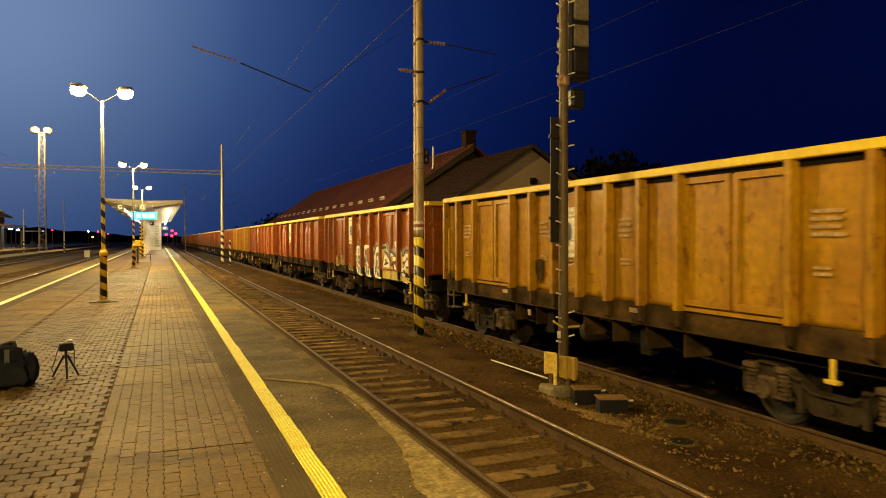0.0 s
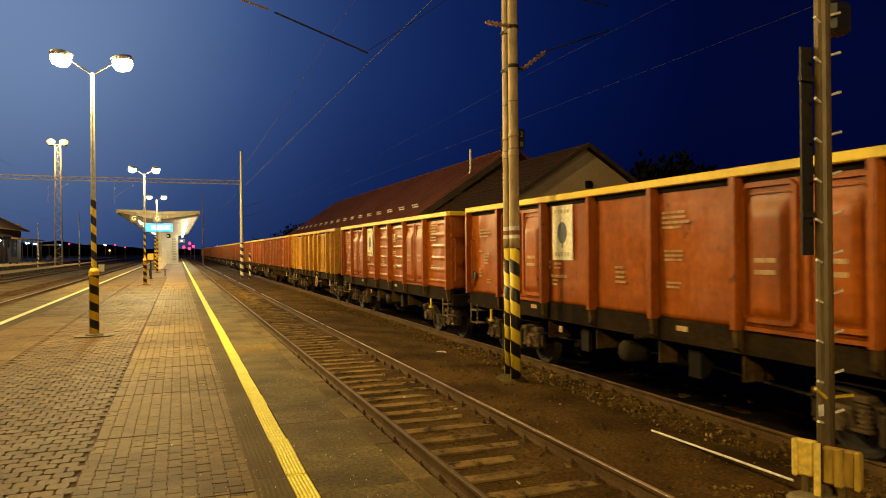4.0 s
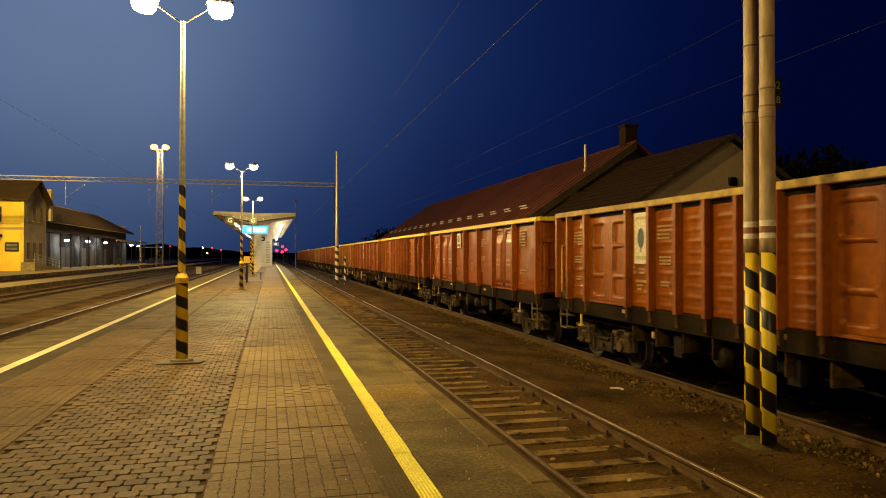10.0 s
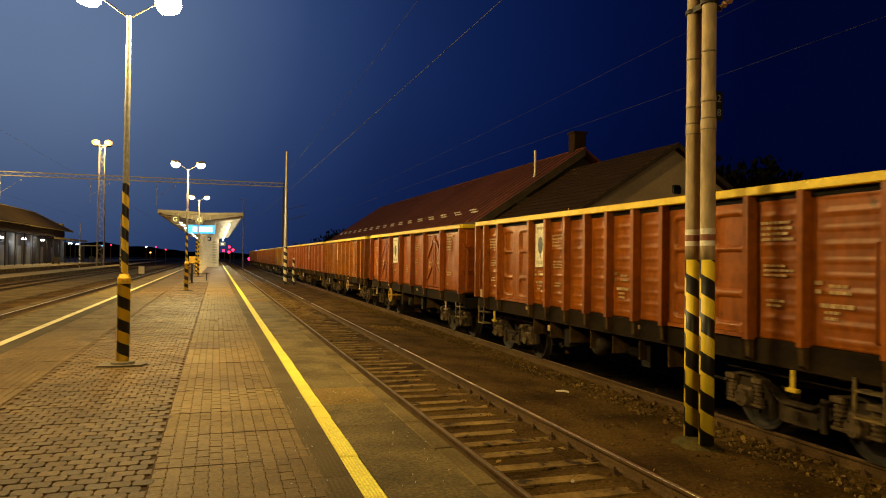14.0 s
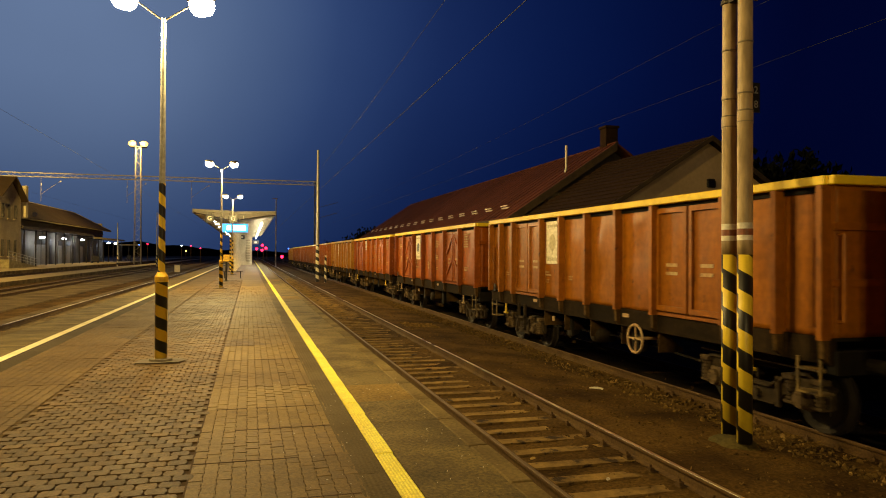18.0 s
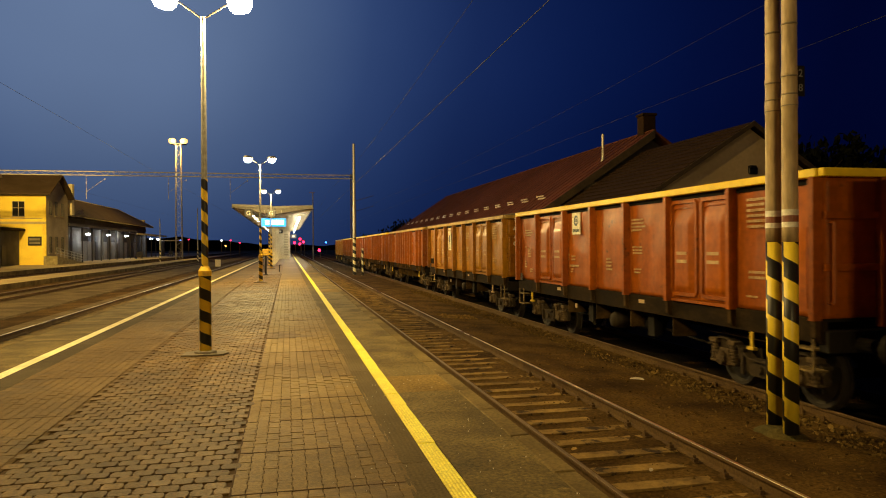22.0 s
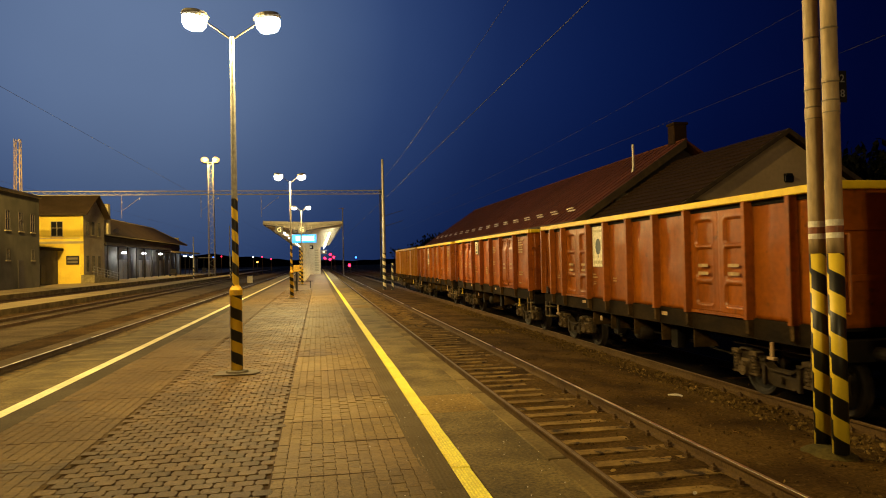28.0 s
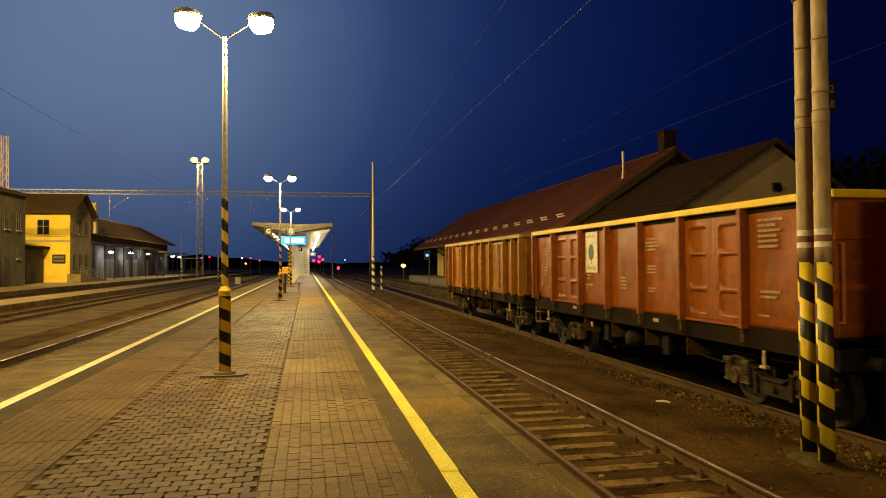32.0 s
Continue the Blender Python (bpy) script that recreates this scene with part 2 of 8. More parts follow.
def glow(name, color, strength):
    m = bpy.data.materials.new(name)
    m.use_nodes = True
    b = m.node_tree.nodes["Principled BSDF"]
    b.inputs["Base Color"].default_value = (*[min(1, v) * 0.5 for v in color], 1)
    b.inputs["Emission Color"].default_value = (*color, 1)
    b.inputs["Emission Strength"].default_value = strength
    return m


def striped(name, light, dark, pitch, twist=1.0, start=0.0, rough=0.45):
    """Warning stripes that wind round an upright post."""
    m = material(name, light, rough, grain=9, mix=0.2, low=0.92, high=1.05, bump=0.05)
    n, l = m.node_tree.nodes, m.node_tree.links
    b = n["Principled BSDF"]
    src = b.inputs["Base Color"].links[0].from_socket
    co = n.new("ShaderNodeTexCoord")
    sep = n.new("ShaderNodeSeparateXYZ")
    l.new(co.outputs["Object"], sep.inputs[0])
    at = n.new("ShaderNodeMath"); at.operation = "ARCTAN2"
    l.new(sep.outputs["Y"], at.inputs[0])
    l.new(sep.outputs["X"], at.inputs[1])
    k = n.new("ShaderNodeMath"); k.operation = "MULTIPLY_ADD"
    k.inputs[1].default_value = twist / (2 * math.pi)
    l.new(at.outputs[0], k.inputs[0])
    zs = n.new("ShaderNodeMath"); zs.operation = "MULTIPLY_ADD"
    zs.inputs[1].default_value, zs.inputs[2].default_value = 1 / pitch, 20.0 + start
    l.new(sep.outputs["Z"], zs.inputs[0])
    l.new(zs.outputs[0], k.inputs[2])
    fr = n.new("ShaderNodeMath"); fr.operation = "FRACT"
    l.new(k.outputs[0], fr.inputs[0])
    st = n.new("ShaderNodeMath"); st.operation = "GREATER_THAN"
    st.inputs[1].default_value = 0.5
    l.new(fr.outputs[0], st.inputs[0])
    mx = n.new("ShaderNodeMix"); mx.data_type = "RGBA"
    mx.inputs[7].default_value = (*dark, 1)
    l.new(st.outputs[0], mx.inputs[0])
    l.new(src, mx.inputs[6])
    l.new(mx.outputs[2], b.inputs["Base Color"])
    return m


M_GROUND = material("dark_ballast_earth", (0.092, 0.053, 0.014), 0.95, spec=0.04, low=0.55, high=1.5, second=(0.030, 0.016, 0.005), grain=24, blotch=0.8, mix=0.9, bump=1.0, bump_scale=26, third=(0.115, 0.075, 0.028), third_at=0.62, third_scale=6)
M_STONE = material("ballast_stone", (0.160, 0.100, 0.030), 0.92, spec=0.06, second=(0.022, 0.013, 0.005), grain=18, blotch=9, mix=0.9, bump=0.5)
M_PALE_STONE = material("pale_rubble", (0.25, 0.16, 0.045), 0.9, spec=0.1, second=(0.10, 0.062, 0.020), grain=18, blotch=6, mix=0.9, bump=0.5)
M_RAIL = material("rusty_rail_steel", (0.095, 0.056, 0.020), 0.8, 0.0, spec=0.15, second=(0.045, 0.022, 0.010), grain=30, blotch=2, bump=0.3)
M_RAILTOP = material("polished_rail_head", (0.85, 0.74, 0.54), 0.30, 1.0, second=(0.66, 0.54, 0.36), grain=12, blotch=1.2, mix=0.6, bump=0.05, stretch=(1, 0.15, 1))
M_RAILTOP_DULL = material("dull_rail_head", (0.14, 0.082, 0.036), 0.6, 0.3, second=(0.08, 0.045, 0.02), grain=12, blotch=1.2, bump=0.1)
M_RAILTOP_NEAR = material("brown_rail_head", (0.16, 0.11, 0.05), 0.5, 0.2, second=(0.10, 0.065, 0.03), grain=12, blotch=1.2, bump=0.1)
M_BALLAST_PALE = material("pale_station_ballast", (0.14, 0.102, 0.052), 0.95, spec=0.1, second=(0.062, 0.043, 0.022), grain=10, blotch=0.8, mix=0.9, bump=1.0, bump_scale=14)
M_TRAINSHADE = material("train_shade_ballast", (0.010, 0.0065, 0.0035), 0.95, spec=0.05, second=(0.005, 0.0035, 0.002), grain=18, blotch=1.0, mix=0.9, bump=0.9, bump_scale=20)
M_SLEEPER = material("weathered_concrete_sleeper", (0.25, 0.160, 0.050), 0.9, spec=0.1, second=(0.095, 0.058, 0.022), grain=16, blotch=2.2, mix=0.85, bump=0.6, third=(0.03, 0.02, 0.013), third_at=0.54, third_scale=4)
M_PAVER_DARK = material("worn_interlocking_paver", (0.108, 0.060, 0.010), 0.66, spec=0.20, low=0.6, high=1.35, second=(0.066, 0.037, 0.010), grain=40, blotch=1.1, mix=0.9, bump=0.55, bump_scale=90)
M_PAVER = material("pale_interlocking_paver", (0.170, 0.102, 0.019), 0.68, spec=0.18, second=(0.128, 0.081, 0.020), grain=40, blotch=0.55, mix=0.95, bump=0.45, bump_scale=90, stretch=(0.5, 1, 1), third=(0.082, 0.049, 0.014), third_at=0.58, third_scale=0.7)
by_island(M_PAVER_DARK, 0.74, 1.30)
for m_ in (M_STONE, M_PALE_STONE):
    by_island(m_)
by_island(M_PAVER, 0.86, 1.12)
M_PAVER_STAINED = material("stained_interlocking_paver", (0.120, 0.070, 0.013), 0.7, spec=0.16, second=(0.088, 0.052, 0.014), grain=40, blotch=0.8, mix=0.95, bump=0.45, bump_scale=90, third=(0.066, 0.039, 0.012), third_at=0.56, third_scale=1.1)
by_island(M_PAVER_STAINED, 0.9, 1.1)
M_PAVER_SANDY = material("sandy_interlocking_paver", (0.200, 0.129, 0.032), 0.7, spec=0.16, second=(0.150, 0.095, 0.024), grain=40, blotch=0.8, mix=0.9, bump=0.45, bump_scale=90, third=(0.105, 0.064, 0.018), third_at=0.62, third_scale=0.9)
by_island(M_PAVER_SANDY, 0.86, 1.12)
M_PAVER_GRIMY = material("grimy_interlocking_paver", (0.150, 0.094, 0.023), 0.7, spec=0.16, second=(0.110, 0.068, 0.018), grain=40, blotch=0.6, mix=0.9, bump=0.45, bump_scale=90, third=(0.085, 0.051, 0.015), third_at=0.6, third_scale=0.8)
by_island(M_PAVER_GRIMY, 0.86, 1.12)
M_JOINT_PALE = material("sandy_joint_fill", (0.088, 0.053, 0.016), 0.95, spec=0.1, grain=30, bump=0.4)
M_JOINT = material("paver_joint_dirt", (0.060, 0.032, 0.009), 0.95, spec=0.1, grain=30, bump=0.4)
M_SLAB = material("stained_asphalt_slab", (0.160, 0.113, 0.031), 0.75, spec=0.18, low=0.5, high=1.5, second=(0.074, 0.052, 0.015), grain=38, blotch=1.5, mix=0.95, bump=0.6, bump_scale=120, third=(0.25, 0.175, 0.055), third_at=0.64, third_scale=9)
M_SLAB_PALE = material("sandy_asphalt_slab", (0.26, 0.172, 0.050), 0.9, spec=0.12, low=0.55, high=1.4, second=(0.16, 0.102, 0.030), grain=38, blotch=1.2, mix=0.9, bump=0.6, bump_scale=120)
M_SMEAR = material("dried_cement_smear", (0.36, 0.27, 0.105), 0.9, spec=0.1, low=0.6, high=1.3, second=(0.19, 0.137, 0.046), grain=34, blotch=9, mix=0.9, bump=0.4)
M_KERB = material("platform_edge_concrete", (0.185, 0.130, 0.045), 0.88, spec=0.15, second=(0.07, 0.047, 0.016), grain=30, blotch=1.0, mix=0.9, bump=0.5)
M_TACTILE_DARK = material("dark_border_slab", (0.060, 0.043, 0.019), 0.85, spec=0.15, second=(0.04, 0.028, 0.012), grain=40, blotch=1.0, mix=0.8, bump=0.5)
M_TACTILE = material("grey_tactile_slab", (0.115, 0.082, 0.033), 0.85, spec=0.15, second=(0.08, 0.056, 0.022), grain=50, blotch=1.0, mix=0.8, bump=0.5)
M_YELLOW = material("yellow_safety_line", (0.84, 0.74, 0.02), 0.6, second=(0.72, 0.58, 0.02), grain=40, blotch=1.6, mix=0.7, bump=0.3, third=(0.25, 0.19, 0.07), third_at=0.66, third_scale=5)
M_LINE = material("pale_painted_line", (0.80, 0.72, 0.40), 0.65, second=(0.58, 0.48, 0.24), grain=40, blotch=1.5, mix=0.7, bump=0.3)
M_WALLFACE = material("platform_side_wall", (0.12, 0.095, 0.06), 0.9, grain=20, blotch=1.5, bump=0.5)
M_GALV = material("galvanised_steel", (0.40, 0.39, 0.36), 0.48, 0.6, second=(0.27, 0.26, 0.23), grain=20, blotch=4, bump=0.08)
M_POLEGREY = material("grey_painted_tube", (0.42, 0.315, 0.175), 0.5, 0.0, second=(0.29, 0.20, 0.10), grain=16, blotch=1.6, mix=0.9, bump=0.15, stretch=(1, 1, 0.25), third=(0.15, 0.09, 0.04), third_at=0.66, third_scale=3)
M_GANTRY = material("weathered_lattice_steel", (0.40, 0.36, 0.28), 0.7, 0.1, spec=0.2, second=(0.20, 0.16, 0.10), grain=14, blotch=1.5, bump=0.1)
M_STRIPE = striped("black_yellow_warning_stripe", (0.74, 0.50, 0.03), (0.012, 0.011, 0.010), 0.335, 0.7, 0.2)
M_STRIPE2 = striped("black_yellow_mast_stripe", (0.78, 0.58, 0.035), (0.010, 0.009, 0.008), 0.49, 0.65, 0.34)
M_STRIPE_BW = striped("black_white_mast_stripe", (0.70, 0.62, 0.42), (0.012, 0.011, 0.010), 0.62, 0.7, 0.0)
M_COLLAR = material("yellow_collar_paint", (0.78, 0.47, 0.03), 0.45, grain=12, bump=0.1)
M_WHITE = material("white_band_paint", (0.78, 0.74, 0.64), 0.5, grain=14, bump=0.08)
M_OXIDE = material("red_oxide_band_paint", (0.24, 0.085, 0.045), 0.55, grain=14, bump=0.08)
M_BLACK = material("black_lacquer", (0.014, 0.013, 0.012), 0.45, grain=14, bump=0.1)
M_DARKSTEEL = material("dark_steel", (0.035, 0.030, 0.026), 0.6, 0.5, grain=14, blotch=3, bump=0.2)
M_MAST = material("signal_mast_grey", (0.14, 0.092, 0.032), 0.5, 0.1, second=(0.06, 0.040, 0.016), grain=18, blotch=2.2, mix=0.8, bump=0.2, stretch=(1, 1, 0.3))
M_CREAM = material("cream_cabinet_paint", (0.85, 0.64, 0.13), 0.5, second=(0.70, 0.48, 0.08), grain=16, blotch=2.5, bump=0.12)
M_COVER = material("grey_lamp_cover", (0.20, 0.16, 0.10), 0.6, second=(0.13, 0.10, 0.06), grain=16, blotch=2.5, bump=0.1)
M_MOUND = material("mossy_footing_concrete", (0.10, 0.075, 0.022), 0.95, spec=0.1, second=(0.06, 0.05, 0.016), grain=20, blotch=4, mix=0.9, bump=0.9)
M_BOLLARD = material("concrete_footing", (0.27, 0.225, 0.12), 0.9, second=(0.15, 0.12, 0.06), grain=20, blotch=3, mix=0.9, bump=0.6)
M_SAND = material("yellow_sandy_earth", (0.27, 0.172, 0.056), 0.95, spec=0.05, low=0.5, high=1.5, second=(0.10, 0.060, 0.020), grain=22, blotch=3, mix=0.95, bump=1.0, bump_scale=20)
M_CABYELLOW = material("worn_yellow_cabinet_paint", (0.46, 0.30, 0.035), 0.5, second=(0.30, 0.17, 0.03), grain=14, blotch=2.5, mix=0.8, bump=0.1, stretch=(1, 1, 0.4))
M_LID = material("brown_timber_lid", (0.25, 0.145, 0.048), 0.85, spec=0.15, second=(0.14, 0.078, 0.028), grain=18, blotch=4, bump=0.4)
M_WOOD = material("old_dark_timber", (0.055, 0.036, 0.02), 0.85, second=(0.12, 0.08, 0.035), grain=18, blotch=2, bump=0.5, stretch=(1, 0.2, 1))
M_BAG = material("black_backpack_fabric", (0.008, 0.009, 0.014), 0.95, spec=0.1, second=(0.03, 0.028, 0.03), grain=60, blotch=4, bump=0.5, bump_scale=150)
M_BAGSTRAP = material("grey_webbing_strap", (0.085, 0.08, 0.075), 0.85, grain=60, bump=0.4)
M_CAMBODY = material("black_camera_body", (0.010, 0.009, 0.009), 0.6, spec=0.25, grain=60, bump=0.2)
M_SILVER = material("silver_camera_top", (0.66, 0.63, 0.56), 0.35, 0.6, grain=40, bump=0.05)
M_ROOFRED = material("red_sheet_roof", (0.130, 0.040, 0.018), 0.8, spec=0.15, second=(0.070, 0.024, 0.012), grain=9, blotch=0.35, mix=0.9, bump=0.15, stretch=(1, 1, 0.5))
M_ROOFDARK = material("dark_brown_roof", (0.034, 0.018, 0.009), 0.9, spec=0.1, second=(0.019, 0.011, 0.006), grain=9, blotch=0.5, bump=0.4, bump_scale=15)
M_RIDGE = material("pale_roof_edge", (0.34, 0.28, 0.17), 0.85, grain=14, bump=0.3)
M_ROOFTILE = material("weathered_tile_roof", (0.075, 0.050, 0.028), 0.9, spec=0.1, second=(0.042, 0.028, 0.016), grain=9, blotch=0.5, bump=0.5, bump_scale=15)
M_PLASTER = material("beige_plaster", (0.42, 0.34, 0.22), 0.9, second=(0.29, 0.23, 0.15), grain=12, blotch=0.5, mix=0.9, bump=0.3)
M_GABLE = material("beige_gable_plaster", (0.60, 0.45, 0.27), 0.9, spec=0.1, low=0.93, high=1.06, second=(0.48, 0.35, 0.20), grain=5, blotch=0.4, mix=0.7, bump=0.1)
M_PLASTER_Y = material("yellow_plaster", (0.86, 0.66, 0.08), 0.9, second=(0.68, 0.47, 0.06), grain=12, blotch=0.5, mix=0.7, bump=0.25)
M_ENDWALL = material("lamplit_stained_plaster", (0.50, 0.33, 0.07), 0.9, spec=0.1, second=(0.34, 0.21, 0.045), grain=9, blotch=0.5, mix=0.9, bump=0.3, third=(0.20, 0.12, 0.03), third_at=0.62, third_scale=1.2)
M_PLASTER_DK = material("shaded_grey_plaster", (0.085, 0.074, 0.056), 0.9, second=(0.05, 0.044, 0.034), grain=12, blotch=0.6, mix=0.9, bump=0.3)
M_PLASTER_G = material("grey_plaster", (0.21, 0.185, 0.145), 0.9, second=(0.13, 0.115, 0.09), grain=12, blotch=0.4, mix=0.9, bump=0.3)
M_CREAMWALL = material("cream_rendered_wall", (0.66, 0.57, 0.36), 0.85, second=(0.52, 0.43, 0.26), grain=12, blotch=0.6, bump=0.15)
M_TRIMSTONE = material("pale_trim_stone", (0.45, 0.37, 0.22), 0.85, grain=14, bump=0.2)
M_CANOPY = material("grey_canopy_sheet", (0.11, 0.098, 0.078), 0.6, 0.1, second=(0.075, 0.066, 0.052), grain=10, blotch=0.8, bump=0.08)
M_GLASSDARK = material("dark_window_glass", (0.02, 0.02, 0.022), 0.12, grain=3, bump=0.0)
M_DOORDARK = material("dark_door_and_shade_paint", (0.06, 0.048, 0.036), 0.6, grain=10, bump=0.2)
M_PALEDOOR = material("pale_grey_door", (0.50, 0.48, 0.42), 0.6, grain=10, bump=0.15)
M_GUTTER = material("zinc_snow_guard", (0.62, 0.52, 0.36), 0.45, 0.3, grain=14, bump=0.1)
M_WIRE = material("copper_wire", (0.012, 0.011, 0.010), 0.8, 0.0, grain=10, bump=0.0)
M_INSUL = material("brown_insulator", (0.30, 0.17, 0.085), 0.3, grain=10, bump=0.0)
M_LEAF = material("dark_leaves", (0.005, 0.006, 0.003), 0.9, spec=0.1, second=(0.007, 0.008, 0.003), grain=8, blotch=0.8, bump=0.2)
M_BARK = material("bark", (0.05, 0.036, 0.024), 0.95, grain=14, bump=0.8)
M_GRASS = material("dry_weeds", (0.13, 0.115, 0.035), 0.9, second=(0.06, 0.055, 0.02), grain=10, blotch=1, bump=0.3)
M_APRON = material("worn_yard_asphalt", (0.40, 0.31, 0.15), 0.88, second=(0.27, 0.20, 0.10), grain=20, blotch=0.4, mix=0.9, bump=0.3)
M_BLUESIGN = glow("blue_sign_face", (0.008, 0.30, 0.85), 1.4)
M_WHITESIGN = glow("white_sign_panel", (0.55, 0.92, 1.0), 2.6)
M_LENS = glow("lit_lantern_lens", (1.0, 0.92, 0.76), 40.0)
M_FLOOD = glow("lit_sodium_floodlight", (1.0, 0.54, 0.15), 1.7)
M_STRIP = glow("lit_fluorescent_strip", (1.0, 0.95, 0.82), 26.0)
M_BULB = glow("lit_station_lamp", (0.90, 0.96, 1.0), 14.0)
M_RED = glow("red_signal_lens", (1.0, 0.014, 0.06), 8.0)
M_BLUE = glow("blue_signal_lens", (0.03, 0.16, 1.0), 7.0)
M_ORANGE = glow("orange_far_lamp", (1.0, 0.42, 0.06), 12.0)

# ---- ground and tracks ----
PLAT_L, PLAT_R = -7.565, -0.826
GROUND_PROFILE = ((-2500, -0.62), (-60, -0.60), (-27.6, -0.62), (-26.6, -0.72), (-22.6, -0.72), (-18.4, -0.72), (-14.2, -0.72), (-12.5, -0.78), (-10.8, -0.73), (-7.9, -0.73), (-7.3, -0.74), (-1.0, -0.74), (-0.75, -0.722), (0.05, -0.728), (0.80, -0.726), (1.12, -0.708), (1.42, -0.697), (1.62, -0.705), (2.35, -0.722), (2.75, -0.77), (3.5, -0.80), (4.0, -0.862), (6.9, -0.862), (7.4, -0.82), (9.6, -0.78), (12.0, -0.74), (60, -0.70), (2500, -0.70))


def ground_z(x):
    for (xa, za), (xb, zb) in zip(GROUND_PROFILE, GROUND_PROFILE[1:]):
        if xa <= x <= xb:
            return za + (zb - za) * (x - xa) / (xb - xa)
    return -0.7


def hollow(x, y):
    """The shallow hollow dug out round the footing and the cable boxes of the signal."""
    return -0.12 * math.exp(-((x - 3.15) / 0.5) ** 2 - ((y - 1.05) / 1.0) ** 2)


def build_ground():
    xs = sorted({x for x, _ in GROUND_PROFILE} | {round(-0.75 + 0.10 * i, 3) for i in range(82)})
    ys = [-2500, -300, -60] + [-14 + 0.15 * i for i in range(220)] + [19.3 + 0.4 * i for i in range(60)] + [44, 55, 75, 110, 170, 300, 700, 2500]
    verts, faces = [], []
    for y in ys:
        for x in xs:
            z = ground_z(x)
            if -0.7 < x < 7.6 and -14 < y < 41:
                z += (0.4 if x < 1.0 else 1.0) * (0.026 * noise.noise((x * 2.3, y * 2.3, 0)) + 0.016 * noise.noise((x * 7, y * 7, 3))) + hollow(x, y)
            verts.append((x, y, z))
    w = len(xs)
    for j in range(len(ys) - 1):
        for i in range(w - 1):
            a = j * w + i
            faces.append((a, a + 1, a + w + 1, a + w))
    me = bpy.data.meshes.new("ground")
    me.from_pydata(verts, [], faces)
    for p in me.polygons:
        p.use_smooth = True
    return tagged(part("ground", me, M_GROUND), "dark brown earth and fouled ballast around the railway tracks", "ground", kind="structure")


build_ground()

RAIL_PROFILE = ((-0.07, 0), (0.07, 0), (0.07, 0.012), (0.012, 0.03), (0.010, 0.108), (0.035, 0.120), (0.036, 0.147), (-0.036, 0.147), (-0.035, 0.120), (-0.010, 0.108), (-0.012, 0.03), (-0.07, 0.012))


def sleeper_mesh():
    bm = bmesh.new()
    prism(bm, ((-0.12, -0.16), (0.125, -0.16), (0.10, 0.0), (-0.10, 0.0)), "x", -0.97, 0.97)
    for v in bm.verts:
        if abs(v.co.x) < 0.5:
            v.co.z -= 0.02
    me = bpy.data.meshes.new("sleeper")
    bm.to_mesh(me)
    bm.free()
    me.materials.append(M_SLEEPER)
    return me


SLEEPER = sleeper_mesh()


def clip_mesh():
    bm = bmesh.new()
    box(bm, -0.13, 0.13, -0.06, 0.06, 0.0, 0.018)
    for s in (-1, 1):
        box(bm, s * 0.10 - 0.025, s * 0.10 + 0.025, -0.035, 0.035, 0.018, 0.055)
        tube(bm, (s * 0.10, 0, 0.05), (s * 0.10, 0, 0.085), 0.014, seg=6)
    me = bpy.data.meshes.new("rail_fastening")
    bm.to_mesh(me)
    bm.free()
    me.materials.append(M_RAIL)
    return me


CLIP = clip_mesh()


def build_track(xc, top, y0, y1, label, head, singles=(), step=0.52):
    """A track about xc: two rails and its sleepers; those between the two y of singles are parts of their own."""
    tr = empty("railway_track", pose(xc, 0, top))
    tagged(tr, label, "railway track", kind="structure")
    for s in (-1, 1):
        bm = bmesh.new()
        prism(bm, [(s * 0.7525 + x, z - 0.152) for x, z in RAIL_PROFILE], "y", y0, y1)
        rail = part("rail", bm, M_RAIL, tr)
        bm = bmesh.new()
        prism(bm, [(s * 0.7525 + x, z) for x, z in ((-0.022, -0.006), (0.022, -0.006), (0.020, -0.002), (0.014, 0.0), (-0.014, 0.0), (-0.020, -0.002))], "y", y0, y1)
        part("rail_head", bm, head[(s + 1) // 2] if isinstance(head, tuple) else head, rail)
    rest, n = bmesh.new(), int((y1 - y0) / step)
    rnd = random.Random(int(xc * 10))
    for i in range(n):
        y = y0 + (i + 0.5) * step
        if singles and singles[0] < y < singles[1]:
            ob = part("sleeper", SLEEPER, None, tr)
            ob.matrix_basis = pose(rnd.uniform(-0.03, 0.03), y + rnd.uniform(-0.02, 0.02), -0.150 - rnd.uniform(0, 0.010), 0, 0, rnd.uniform(-0.6, 0.6))
            if y < singles[0] + 22:
                for s in (-1, 1):
                    c = part("rail_fastening", CLIP, None, ob)
                    c.matrix_basis = pose(s * 0.7525, 0, 0)
        else:
            box(rest, -0.97, 0.97, y - 0.12, y + 0.12, -0.31, -0.155)
    if rest.verts:
        tagged(part("far_sleepers", rest, M_SLEEPER, tr), kind="stuff")
    else:
        rest.free()
    return tr


build_track(0.7525, -0.55, -14, 420, "straight track with a shiny rail and worn concrete sleepers beside the platform", (M_RAILTOP_NEAR, M_RAILTOP), (-9, 62))
build_track(5.33, -0.71, -30, 420, "straight freight track with brown rails half sunk in ballast", M_RAILTOP_DULL, (-9, 58))
build_track(9.9, -0.66, -14, 300, "rusty siding track in front of the goods shed", M_RAILTOP_DULL)
build_track(-9.15, -0.55, -14, 420, "track with a polished rail on the station side of the platform", M_RAILTOP)
build_track(-16.0, -0.56, -14, 420, "station track between low lit platforms", M_RAILTOP_DULL)
build_track(-24.6, -0.56, -14, 420, "station track nearest to the station building", M_RAILTOP_DULL)


